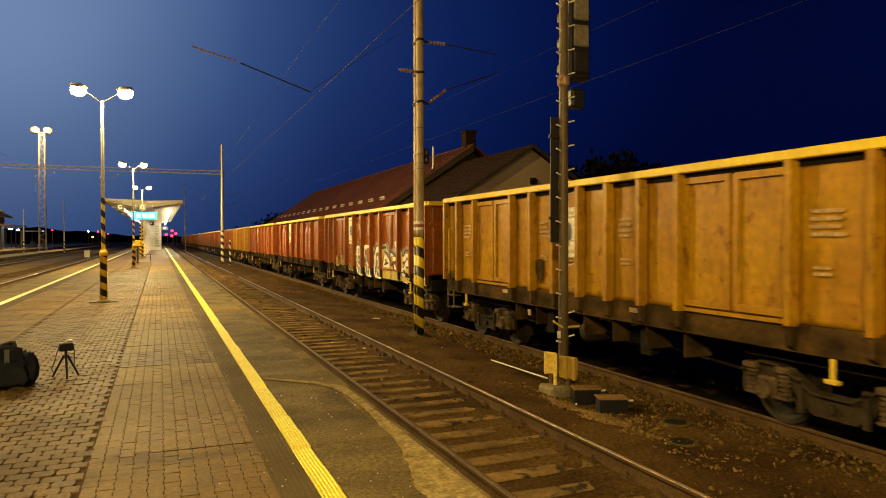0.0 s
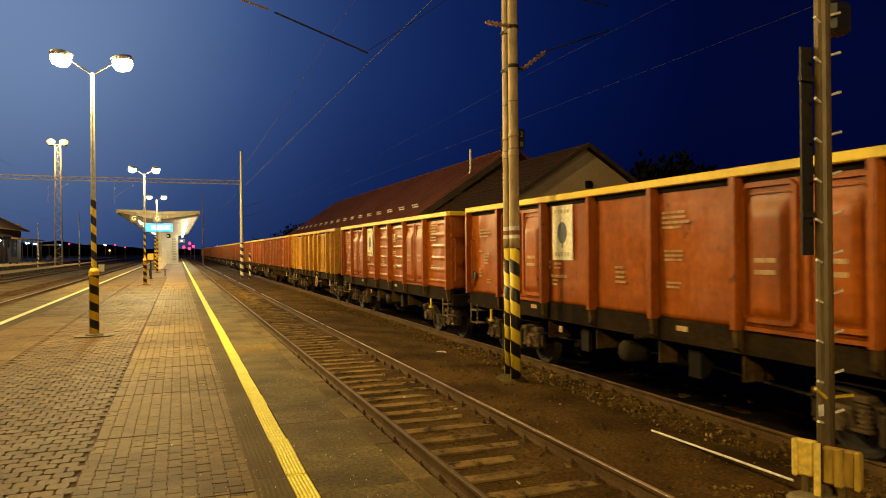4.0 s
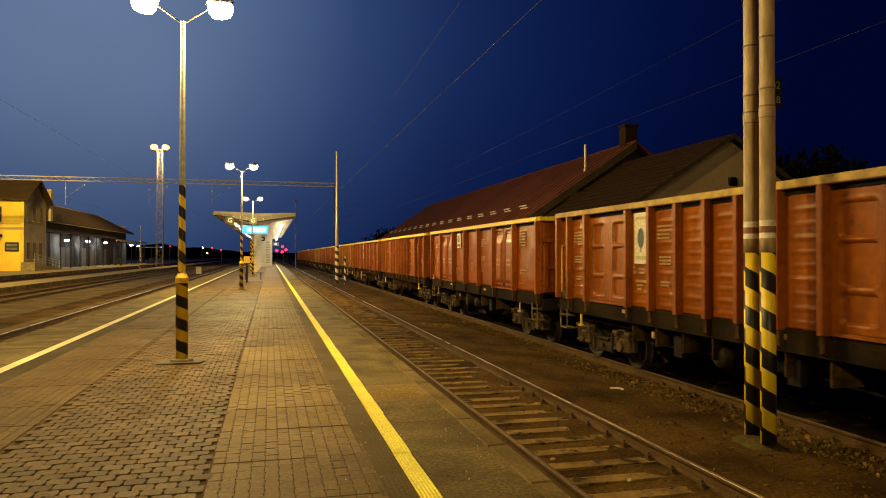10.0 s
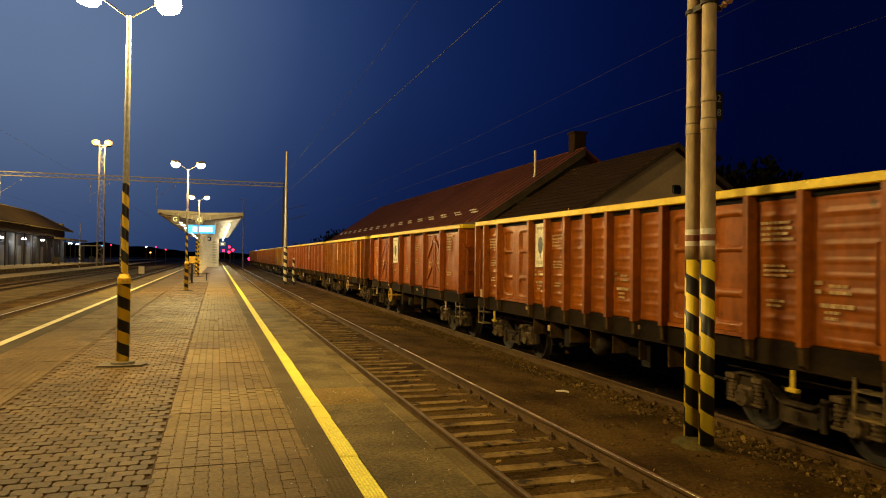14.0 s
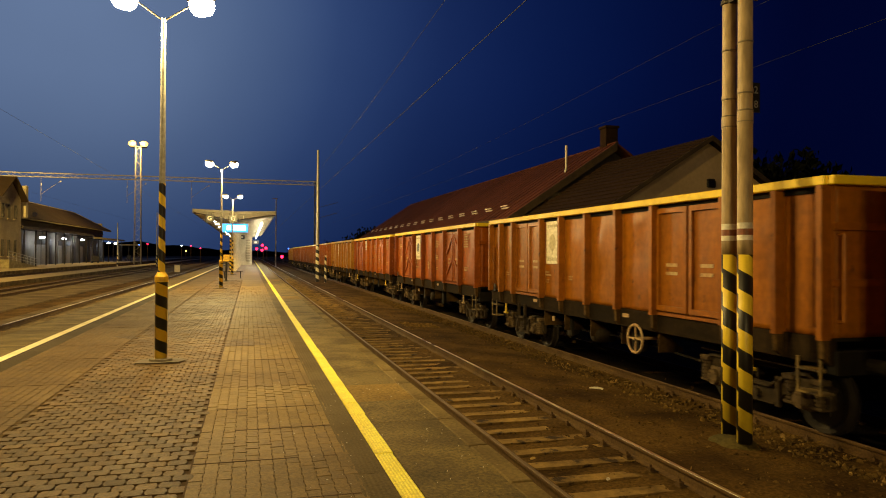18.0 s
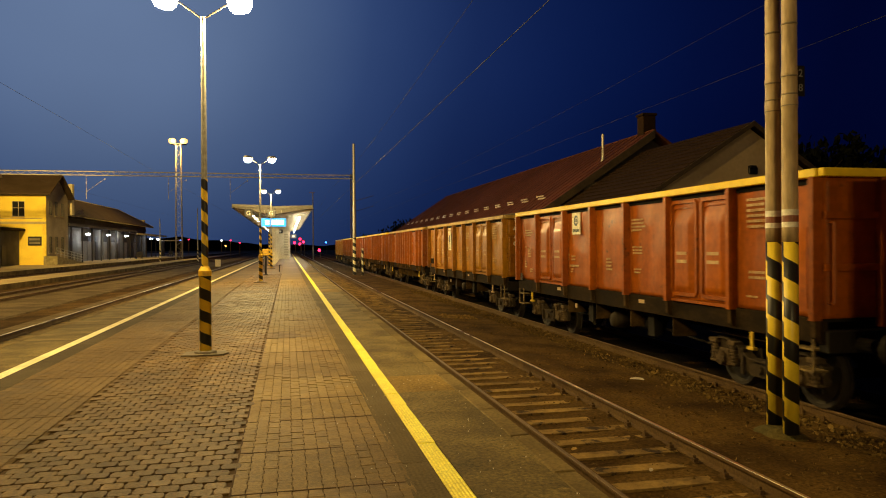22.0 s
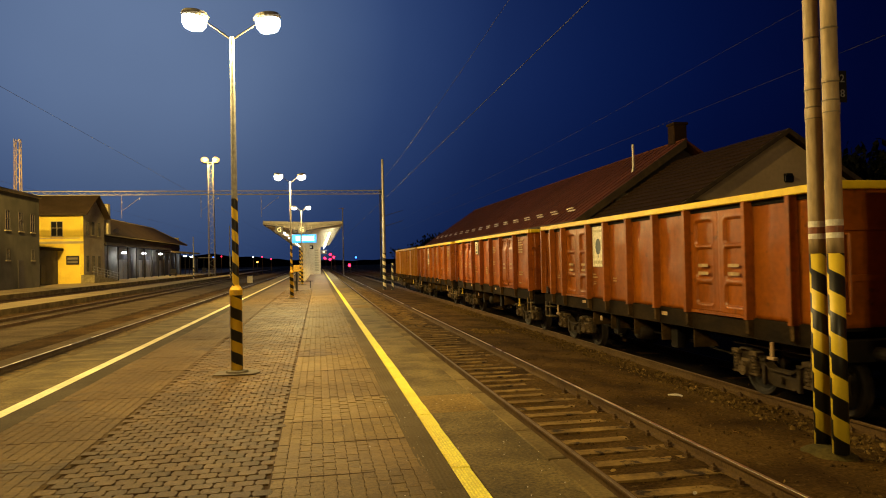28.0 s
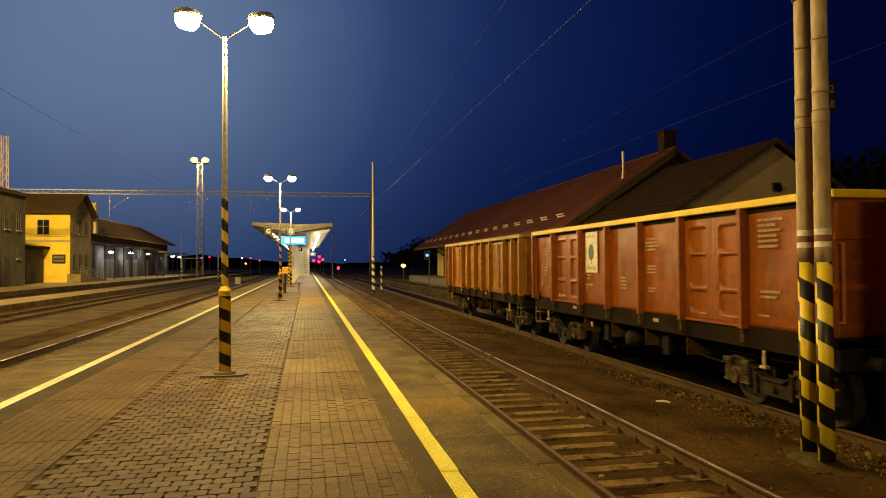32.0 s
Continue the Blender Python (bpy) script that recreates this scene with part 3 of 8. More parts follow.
def stones(name, n, area, size, material_, label, seed, z_of, dense=None):
    """Loose stones scattered over a rectangle, joined: nobody could count them."""
    rnd = random.Random(seed)
    t = (1 + 5 ** 0.5) / 2
    base = np.array([(1, 1, 1), (-1, 1, -1), (1, -1, -1), (-1, -1, 1), (t, 0, 0), (-t, 0, 0), (0, t, 0), (0, -t, 0)], float) / 1.7
    tri = [(0, 6, 3), (0, 3, 7), (0, 7, 4), (0, 4, 6), (2, 4, 7), (2, 7, 5), (2, 5, 1), (2, 1, 4), (1, 6, 4), (1, 5, 6), (3, 6, 5), (3, 5, 7)]
    verts, faces = [], []
    x0, x1, y0, y1 = area
    for _ in range(n):
        x, y = rnd.uniform(x0, x1), y0 + (y1 - y0) * rnd.random() ** (dense or 1.0)
        s = size * (0.5 + rnd.random() ** 2)
        e = Euler((rnd.uniform(0, 6), rnd.uniform(0, 6), rnd.uniform(0, 6))).to_matrix()
        z = z_of(x, y)
        if z is None:
            continue
        k = len(verts)
        sc = (s * rnd.uniform(0.7, 1.3), s * rnd.uniform(0.7, 1.3), s * rnd.uniform(0.5, 0.9))
        for v in base:
            p = e @ Vector((v[0] * sc[0], v[1] * sc[1], v[2] * sc[2]))
            verts.append((x + p.x, y + p.y, z + p.z + s * 0.15))
        faces += [(a + k, b + k, c + k) for a, b, c in tri]
    me = bpy.data.meshes.new(name)
    me.from_pydata(verts, [], faces)
    return tagged(part(name, me, material_), label, "stones", kind="stuff")


def between_sleepers(x, y):
    u = ((y + 14) / 0.52) % 1.0
    return ground_z(x) + (0.0 if 0.28 < u < 0.72 else -0.012)


stones("ballast_stones", 8000, (-0.65, 2.6, -9, 40), 0.019, M_STONE, "small dark brown ballast stones between the sleepers", 1, between_sleepers, 1.5)
stones("path_gravel", 4500, (2.5, 4.4, -9, 40), 0.017, M_STONE, "dark gravel on the strip between two tracks", 2, lambda x, y: ground_z(x) + hollow(x, y), 1.4)
# black sheet between the rails: the train's shade put into its colour
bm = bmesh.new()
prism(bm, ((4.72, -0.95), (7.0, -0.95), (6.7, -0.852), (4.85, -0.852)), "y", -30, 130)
tagged(part("fouled_ballast", bm, M_TRAINSHADE), "black ballast sheet carrying the shade under the freight train", "ballast", kind="structure")
stones("freight_ballast", 6500, (3.75, 4.75, -8, 40), 0.030, M_STONE, "coarse dark ballast under the freight track", 3, lambda x, y: ground_z(x), 1.3)
def rubble_z(x, y):
    """Rubble lies thick along the rail beside the signal's boxes and thins out away from it."""
    edge = abs(x - 2.72) * 0.75 + abs(y - 0.1) * 0.12
    return ground_z(x) + hollow(x, y) if 0.9 * noise.noise((x * 2.6, y * 2.6, 5)) + 0.7 * noise.noise((x * 7, y * 7, 2)) - edge > -0.30 else None


stones("pale_rubble", 3000, (2.35, 3.55, -2.4, 2.4), 0.021, M_PALE_STONE, "pale broken stones around the foot of the signal", 4, rubble_z)
bm = bmesh.new()
lathe(bm, ((1.0, -0.03), (0.7, 0.012), (0.3, 0.028), (0.05, 0.03)), 30)
for v in bm.verts:
    k = 1 + 0.25 * noise.noise(v.co * 2.2)
    v.co = Vector((2.74 + v.co.x * 0.30 * k, 0.45 + v.co.y * 1.3 * k, v.co.z + ground_z(2.74 + v.co.x * 0.30)))
    v.co.z += hollow(v.co.x, v.co.y)
for f in bm.faces:
    f.smooth = True
tagged(part("sand_patch", bm, M_SAND), "low patch of yellowish sandy rubble at the signal's foot", "sand", kind="structure")
stones("pale_patch", 420, (2.15, 3.25, 23.2, 24.6), 0.04, M_PALE_STONE, "pale scattered stones on the dark strip", 5, lambda x, y: ground_z(x))
stones("rail_side_rubble", 240, (3.6, 4.3, 4, 16), 0.034, M_PALE_STONE, "pale stones lying along the freight rail", 6, lambda x, y: ground_z(x), 1.0)


for xa, xb in ((-11.3, -7.6), (-18.3, -12.2), (-26.95, -22.2)):
    bm = bmesh.new()
    prism(bm, ((xa, -0.95), (xb, -0.95), (xb - 0.1, -0.712), (xa + 0.35, -0.706)), "y", -14, 420)
    tagged(part("ballast_bed", bm, M_BALLAST_PALE), "pale brown ballast bed under a station track", "ballast", kind="structure")


def low_platform(x0, x1, y0, y1, z, label):
    t = empty("low_platform")
    tagged(t, label, "platform", kind="structure")
    part("surface", boxed(x0, x1, y0, y1, ground_z(x0) - 0.1, z), M_APRON, t)
    for x in (x0 - 0.06, x1 + 0.0):
        part("kerb", boxed(x, x + 0.06, y0, y1, ground_z(x0) - 0.1, z + 0.02), M_KERB, t)
    return t


low_platform(-21.9, -18.9, -14, 260, -0.42, "narrow low island platform lit orange between station tracks")
low_platform(-60.0, -27.0, -14, 330, -0.36, "low paved platform in front of the station building")

# ---- island platform ----
P0, P1 = -14.0, 190.0
SEAM = 62.0  # single pavers and slabs reach to here
platform = tagged(empty("island_platform"), "long island platform paved with interlocking blocks and yellow lines", "platform", kind="structure")
part("core", boxed(PLAT_L + 0.02, PLAT_R - 0.02, P0, P1, -0.85, -0.045), M_WALLFACE, platform)
for x0, x1, ya, m in ((PLAT_L + 0.02, -6.49, SEAM, M_SLAB), (-6.33, -6.02, SEAM, M_TACTILE_DARK), (-6.02, -4.87, 36.0, M_PAVER_STAINED), (-4.87, -3.2, 46.0, M_PAVER_DARK), (-3.2, -2.04, 36.0, M_PAVER), (-1.64, PLAT_R - 0.02, SEAM, M_SLAB)):
    part("paving", boxed(x0, x1, ya, P1, -0.044, 0.0), m, platform)
for x0, x1, ya in ((-6.02, -4.87, 36.0), (-4.87, -3.2, 46.0), (-3.2, -2.04, 36.0)):
    part("bedding", boxed(x0, x1, P0, ya, -0.044, -0.013 if ya > 40 else -0.006), M_JOINT if ya > 40 else M_JOINT_PALE, platform)


def ribbed(x0, x1, y0, y1, ribs, depth):
    """A strip with ribs that run along y, in slabs with open joints between them."""
    bm = bmesh.new()
    w = (x1 - x0) / ribs
    out = [(x0, -0.04)]
    for i in range(ribs):
        a = x0 + i * w
        out += [(a + 0.08 * w, 0.0), (a + 0.28 * w, depth), (a + 0.62 * w, depth), (a + 0.82 * w, 0.0)]
    out += [(x1, -0.04)]
    prism(bm, out, "y", y0, y1)
    return bm


lrnd = random.Random(19)
LINE_SLAB = bpy.data.meshes.new("safety_line")
bm = ribbed(-1.79, -1.64, 0.003, 0.497, 6, 0.005)
bm.to_mesh(LINE_SLAB)
bm.free()
LINE_SLAB.materials.append(M_YELLOW)
y = P0
while y < SEAM - 0.01:
    part("tactile_slab", ribbed(-2.04, -1.79, y + 0.004, y + 1.996, 7, 0.0015), M_TACTILE, platform)
    for k in range(4):
        piece = part("safety_line", LINE_SLAB, M_YELLOW, platform)
        piece.matrix_basis = pose(lrnd.uniform(-0.006, 0.006), y + k * 0.5, lrnd.uniform(-0.001, 0.002), 0, 0, lrnd.uniform(-0.5, 0.5))
    part("tactile_slab", boxed(-6.33, -6.02, y + 0.004, y + 1.996, -0.04, 0.0), M_TACTILE_DARK, platform)
    part("edge_line", boxed(-6.49, -6.33, y + 0.003, y + 1.997, -0.04, 0.001), M_LINE, platform)
    y += 2.0
part("tactile_slab", boxed(-2.04, -1.79, SEAM, P1, -0.04, 0.0), M_TACTILE, platform)
part("safety_line", boxed(-1.79, -1.64, SEAM, P1, -0.04, 0.004), M_YELLOW, platform)
part("edge_line", boxed(-6.49, -6.33, SEAM, P1, -0.04, 0.002), M_LINE, platform)

srnd = random.Random(11)
y = P0 + 0.55
slab_cache = {}
while y < SEAM - 0.01:
    pale = 8.4 < y < 8.8 or abs(y - 27) < 0.6 or abs(y - 45) < 1.1
    for key, x0, x1, m in (("pale" if pale else "r", -1.635, PLAT_R - 0.16, M_SLAB_PALE if pale else M_SLAB), ("l", PLAT_L + 0.16, -6.495, M_SLAB)):
        if key not in slab_cache:
            bm = boxed(x0, x1, 0.0015, 0.9985, -0.044, 0.0, 0.002)
            me = bpy.data.meshes.new("slab")
            bm.to_mesh(me)
            bm.free()
            me.materials.append(m)
            slab_cache[key] = me
        ob = part("slab", slab_cache[key], m, platform)
        ob.location = (0, y, srnd.uniform(-0.0015, 0.001))
    for key, x0, x1 in (("kr", PLAT_R - 0.155, PLAT_R + 0.02), ("kl", PLAT_L - 0.02, PLAT_L + 0.155)):
        if key not in slab_cache:
            bm = boxed(x0, x1, 0.005, 0.995, -0.14, 0.002, 0.012)
            me = bpy.data.meshes.new("edge_stone")
            bm.to_mesh(me)
            bm.free()
            me.materials.append(M_KERB)
            slab_cache[key] = me
        ob = part("edge_stone", slab_cache[key], M_KERB, platform)
        ob.location = (srnd.uniform(-0.006, 0.006), y, srnd.uniform(-0.004, 0.003))
    y += 1.0
part("edge_stone", boxed(PLAT_R - 0.155, PLAT_R + 0.02, SEAM, P1, -0.14, 0.002), M_KERB, platform)
part("edge_stone", boxed(PLAT_L - 0.02, PLAT_L + 0.155, SEAM, P1, -0.14, 0.002), M_KERB, platform)

# a curved pale smear of sand on the slabs
bm = bmesh.new()
smear = ((-1.62, 0.34, 0.06), (-1.36, 0.10, 0.10), (-1.10, -0.14, 0.12), (-0.93, -0.46, 0.14), (-0.875, -0.95, 0.14), (-0.865, -1.5, 0.15), (-0.88, -2.1, 0.18), (-0.93, -3.0, 0.26), (-1.0, -3.7, 0.40), (-1.02, -5.2, 0.40))
rows = []
for i in range(len(smear) - 1):
    (xa, ya, wa), (xb, yb, wb) = smear[i], smear[i + 1]
    x0, y0, _ = smear[max(i - 1, 0)]
    x2, y2, _ = smear[min(i + 2, len(smear) - 1)]
    for k in range(8):
        u = k / 8
        x, y, w = xa + (xb - xa) * u, ya + (yb - ya) * u, wa + (wb - wa) * u
        tx, ty = (xb - x0) * (1 - u) + (x2 - xa) * u, (yb - y0) * (1 - u) + (y2 - ya) * u
        d = math.hypot(tx, ty)
        ragged = [w / 2 * (1 + 0.30 * noise.noise((x * 5, y * 5, q)) + 0.22 * noise.noise((x * 19, y * 19, q))) for q in (1, 5)]
        rows.append([bm.verts.new((min(PLAT_R - 0.03, x + q * ty / d), y - q * tx / d, 0.0065)) for q in (-ragged[0], ragged[1])])
for (a, b), (c, d) in zip(rows, rows[1:]):
    bm.faces.new((b, a, c, d))
part("sand_smear", bm, M_SMEAR, platform)

# ---- lamp posts ----


def lamp_post(top):
    t = empty("lamp_post")
    bm = bmesh.new()
    prism(bm, ((-0.33, -0.20), (-0.10, -0.24), (0.26, -0.22), (0.34, -0.05), (0.28, 0.20), (-0.05, 0.24), (-0.30, 0.18)), "z", 0.0, 0.022)
    lathe(bm, ((0.17, 0.02), (0.16, 0.05), (0.12, 0.06)), 12)
    part("footing", bm, M_WALLFACE, t)
    bm = bmesh.new()
    lathe(bm, ((0.088, 0.05), (0.088, 1.18), (0.094, 1.182), (0.094, 1.27), (0.06, 1.33)), 20)
    for f in bm.faces:
        f.smooth = True
    part("striped_sleeve", bm, M_STRIPE, t, "black and yellow striped steel sleeve")
    part("collar", lathe(bmesh.new(), ((0.097, 1.19), (0.097, 1.27), (0.06, 1.335), (0.052, 1.335)), 20), M_COLLAR, t, "yellow cone collar")
    part("striped_shaft", tubed((0, 0, 1.33), (0, 0, 2.66), 0.05, 0.048, 16), M_STRIPE, t, "black and yellow striped shaft")
    part("shaft", tubed((0, 0, 2.66), (0, 0, top), 0.045, 0.034, 16), M_GALV, t)
    for s in (-1, 1):
        arm = part("arm", tubed((0, 0, top - 0.04), (s * 0.40, 0, top + 0.24), 0.014, 0.013, 8), M_DARKSTEEL, t)
        bm = bmesh.new()
        lathe(bm, ((0.10, 0.0), (0.17, 0.02), (0.19, 0.06), (0.16, 0.11), (0.07, 0.145), (0.03, 0.15)), 18)
        for v in bm.verts:
            v.co.x *= 1.12
            v.co = pose(s * 0.54, 0, top + 0.26, 0, -s * 8, 0) @ v.co
        head = part("lantern", bm, M_GALV, t)
        bm = bmesh.new()
        lathe(bm, ((0.06, -0.17), (0.13, -0.145), (0.17, -0.08), (0.18, 0.012)), 18)
        for v in bm.verts:
            v.co.x *= 1.05
            v.co = pose(s * 0.54, 0, top + 0.257, 0, -s * 8, 0) @ v.co
        part("lens", bm, M_LENS, head, "glowing lens")
    return tagged(t, "double-headed lit platform lamp with black and yellow striped foot", "lamp post", "platform lamps")


POSTS = {}
for ly, lz in zip(LAMP_POST_Y, LAMP_TOP):
    if lz in POSTS:
        copy_thing(POSTS[lz], pose(LAMP_X, ly, 0))
    else:
        POSTS[lz] = lamp_post(lz)
        POSTS[lz].matrix_world = pose(LAMP_X, ly, 0)

# ---- catenary masts and wires ----


def striped_tube(parent, x, y, z0, z1, r, zs, zt):
    """One tube of a mast: stripes to zs, grey, red and white bands, grey to the top z1, with collars."""
    ob = part("striped_tube", lathe(bmesh.new(), ((r, z0), (r, zs)), 20), M_STRIPE2, parent, "tube painted in black and yellow stripes")
    ob.location = (x, y, 0)
    a = part("tube", lathe(bmesh.new(), ((r, zs), (r, zt - 0.19), (r * 0.995, zt), (r, zt + 0.01), (r * 0.985, 3.28), (r * 1.035, 3.29), (r * 1.035, 3.42), (r * 0.97, 3.46), (r * 0.965, 3.66), (r * 1.02, 3.67), (r * 1.02, 3.72), (r * 0.96, 3.74), (r * 0.94, 6.3), (r * 0.99, 6.31), (r * 0.99, 6.40), (r * 0.92, 6.42), (r * 0.90, z1)), 20), M_POLEGREY, parent)
    a.location = (x, y, 0)
    for za, zb, m in ((zt - 0.19, zt - 0.125, M_WHITE), (zt - 0.125, zt - 0.045, M_OXIDE), (zt - 0.045, zt + 0.03, M_WHITE)):
        b = part("painted_band", lathe(bmesh.new(), ((r * 1.015, za), (r * 1.015, zb)), 20), m, parent)
        b.location = (x, y, 0)
    for o in (ob, a):
        for p in o.data.polygons:
            p.use_smooth = len(p.vertices) == 4


def insulator(bm, p0, p1, r=0.05, n=6):
    p0, p1 = Vector(p0), Vector(p1)
    for i in range(n):
        a = p0.lerp(p1, (i + 0.1) / n)
        b = p0.lerp(p1, (i + 0.6) / n)
        tube(bm, a, b, r, r * 0.55, 8)
    tube(bm, p0, p1, r * 0.4, seg=6)
    return bm


TUBES = ((3.34, 8.55), (3.405, 8.94))
mast = tagged(empty("catenary_mast"), "twin-tube overhead line mast with black and yellow striped foot", "mast")
for x, y in TUBES:
    striped_tube(mast, x, y, -0.72, 9.4, 0.094, 1.64, 2.01)
mast.location = (-0.12, -0.16, 0)
bm = bmesh.new()
lathe(bm, ((0.34, -0.92), (0.27, -0.78), (0.20, -0.73), (0.13, -0.70)), 18)
for v in bm.verts:
    v.co.y *= 1.35
    v.co += Vector((3.36, 8.79, 0.02 * noise.noise(v.co * 6)))
part("footing", bm, M_MOUND, mast, "mossy concrete footing")
plate = part("number_plate", boxed(3.44, 3.57, 8.56, 8.575, 3.44, 3.82, 0.004), M_CAMBODY, mast, "black mast number plate")
for digit, dz in (("2", 3.72), ("8", 3.54)):
    words("digit", digit, 0.13, pose(3.505, 8.555, dz, 90), M_GALV, plate)
for x, y in TUBES:
    for z in (3.30, 3.44, 3.66, 4.30):
        ring = part("seam_ring", lathe(bmesh.new(), ((0.091, z), (0.0975, z + 0.004), (0.0975, z + 0.018), (0.091, z + 0.022)), 20), M_COVER, mast)
        ring.location = (x, y, 0)
for z in (4.95, 5.66, 6.46):
    bm = boxed(3.32, 3.43, 8.62, 8.86, z - 0.035, z + 0.035)
    for x, y in TUBES:
        lathe(bm, ((0.10, z - 0.03), (0.112, z - 0.025), (0.112, z + 0.025), (0.10, z + 0.03)), 18, Matrix.Translation((x, y, 0)))
    part("clamp", bm, M_DARKSTEEL, mast)
for z, dz, length in ((6.46, 0.0, 0.50), (4.95, 0.38, 0.50)):
    part("bracket", tubed((3.42, 8.62, z), (3.62, 8.7, z), 0.03, seg=8), M_DARKSTEEL, mast)
    ob = part("insulator", insulator(bmesh.new(), (3.60, 8.7, z), (3.60 + length, 8.7, z + dz), 0.050), M_INSUL, mast)
    part("cantilever_tube", tubed((3.60 + length, 8.7, z + dz), (5.5, 8.7, z + dz * 2.4 - (0.12 if not dz else 0)), 0.014, seg=8), M_DARKSTEEL, mast)
part("insulator", insulator(bmesh.new(), (3.24, 8.5, 5.66), (2.78, 8.5, 5.68), 0.05), M_INSUL, mast)

far_mast = tagged(empty("catenary_mast"), "tall slim mast with black and white striped foot beside the track", "mast")
FX, FY = 2.85, 62.5
o = part("striped_tube", lathe(bmesh.new(), ((0.15, -0.8), (0.15, 2.4)), 14), M_STRIPE_BW, far_mast)
o.location = (FX, FY, 0)
o = part("tube", lathe(bmesh.new(), ((0.15, 2.4), (0.145, 5.0), (0.165, 5.01), (0.165, 5.12), (0.135, 5.14), (0.125, 7.3), (0.145, 7.31), (0.145, 7.4), (0.115, 7.42), (0.10, 10.6)), 14), M_GALV, far_mast)
o.location = (FX, FY, 0)
for z in (5.6, 4.7):
    part("bracket", tubed((FX, FY, z), (FX + 1.7, FY, z + 0.5), 0.02, seg=6), M_DARKSTEEL, far_mast)
for mx, my, mh in ((-17.35, 124.0, 8.2), (-22.55, 120.0, 6.3)):
    t = tagged(empty("slim_mast"), "slim grey mast with striped foot between the station tracks", "mast", "station masts")
    o = part("striped_tube", lathe(bmesh.new(), ((0.11, -0.85), (0.11, 1.6)), 10), M_STRIPE_BW, t)
    o.location = (mx, my, 0)
    o = part("tube", lathe(bmesh.new(), ((0.11, 1.6), (0.105, 3.4), (0.08, 3.45), (0.07, mh)), 10), M_GALV, t)
    o.location = (mx, my, 0)
t = tagged(empty("slim_mast"), "slim dark mast with a short cross arm behind the canopy", "mast", "station masts")
part("tube", tubed((1.85, 134.6, -0.9), (1.85, 134.6, 11.9), 0.13, 0.08, 8), M_GANTRY, t)
part("cross_arm", tubed((1.15, 134.6, 11.8), (2.2, 134.6, 11.8), 0.05, seg=6), M_INSUL, t)
short_post = tagged(empty("marker_post"), "short striped marker post beside the far mast", "marker post")
o = part("post", lathe(bmesh.new(), ((0.09, -0.82), (0.09, 1.5)), 10), M_STRIPE_BW, short_post)
o.location = (3.45, 61.5, 0)

# lattice beam that spans the station tracks, on two lattice masts
gantry = tagged(empty("gantry_beam"), "long lattice steel beam spanning the tracks on masts", "gantry")
GY, GZ, GX0, GX1 = 88.0, 10.0, -36.1, 4.9
for dz in (0.0, 0.42):
    for dy in (-0.22, 0.22):
        part("chord", boxed(GX0, GX1, GY + dy - 0.03, GY + dy + 0.03, GZ + dz - 0.03, GZ + dz + 0.03), M_GANTRY, gantry)
nb = 66
for i in range(nb):
    a = GX0 + (GX1 - GX0) * i / nb
    b = GX0 + (GX1 - GX0) * (i + 1) / nb
    part("brace", tubed((a, GY - 0.22, GZ + (0.0 if i % 2 else 0.42)), (b, GY - 0.22, GZ + (0.42 if i % 2 else 0.0)), 0.022, seg=5), M_GANTRY, gantry)
for gx in (-9.4, -16.3, -25.1):
    part("hanger", tubed((gx, GY, GZ - 2.7), (gx, GY, GZ), 0.022, seg=6), M_GANTRY, gantry)
    part("steady_arm", tubed((gx, GY, GZ - 1.9), (gx + 2.0, GY, GZ - 0.35), 0.016, seg=6), M_GANTRY, gantry)
    for dx, dz in ((0.0, -0.95), (1.95, -0.55)):
        part("insulator", insulator(bmesh.new(), (gx + dx, GY, GZ + dz), (gx + dx + 0.04, GY, GZ + dz + 0.22), 0.07, 3), M_WHITE, gantry)


def lattice_mast(name, x, y, z0, z1, w0, w1, bays, label, m=M_POLEGREY):
    t = tagged(empty(name), label, "mast")
    for sx in (-1, 1):
        for sy in (-1, 1):
            part("leg", tubed((x + sx * w0, y + sy * w0, z0), (x + sx * w1, y + sy * w1, z1), 0.07, 0.05, 6), m, t)
    for i in range(bays):
        a, b = i / bays, (i + 1) / bays
        wa, wb = w0 + (w1 - w0) * a, w0 + (w1 - w0) * b
        za, zb = z0 + (z1 - z0) * a, z0 + (z1 - z0) * b
        s = 1 if i % 2 else -1
        part("brace", tubed((x - s * wa, y - wa, za), (x + s * wb, y - wb, zb), 0.035, seg=5), m, t)
        part("brace", tubed((x + wa, y - s * wa, za), (x + wb, y + s * wb, zb), 0.035, seg=5), m, t)
    return t


lattice_mast("lattice_mast", -36.1, 88.0, -0.7, 16.4, 0.36, 0.26, 22, "pale lattice steel mast behind the grey house")
lattice_mast("lattice_mast", 4.9, 88.0, -0.9, 10.6, 0.12, 0.10, 16, "slim lattice steel mast between the tracks", M_DARKSTEEL)


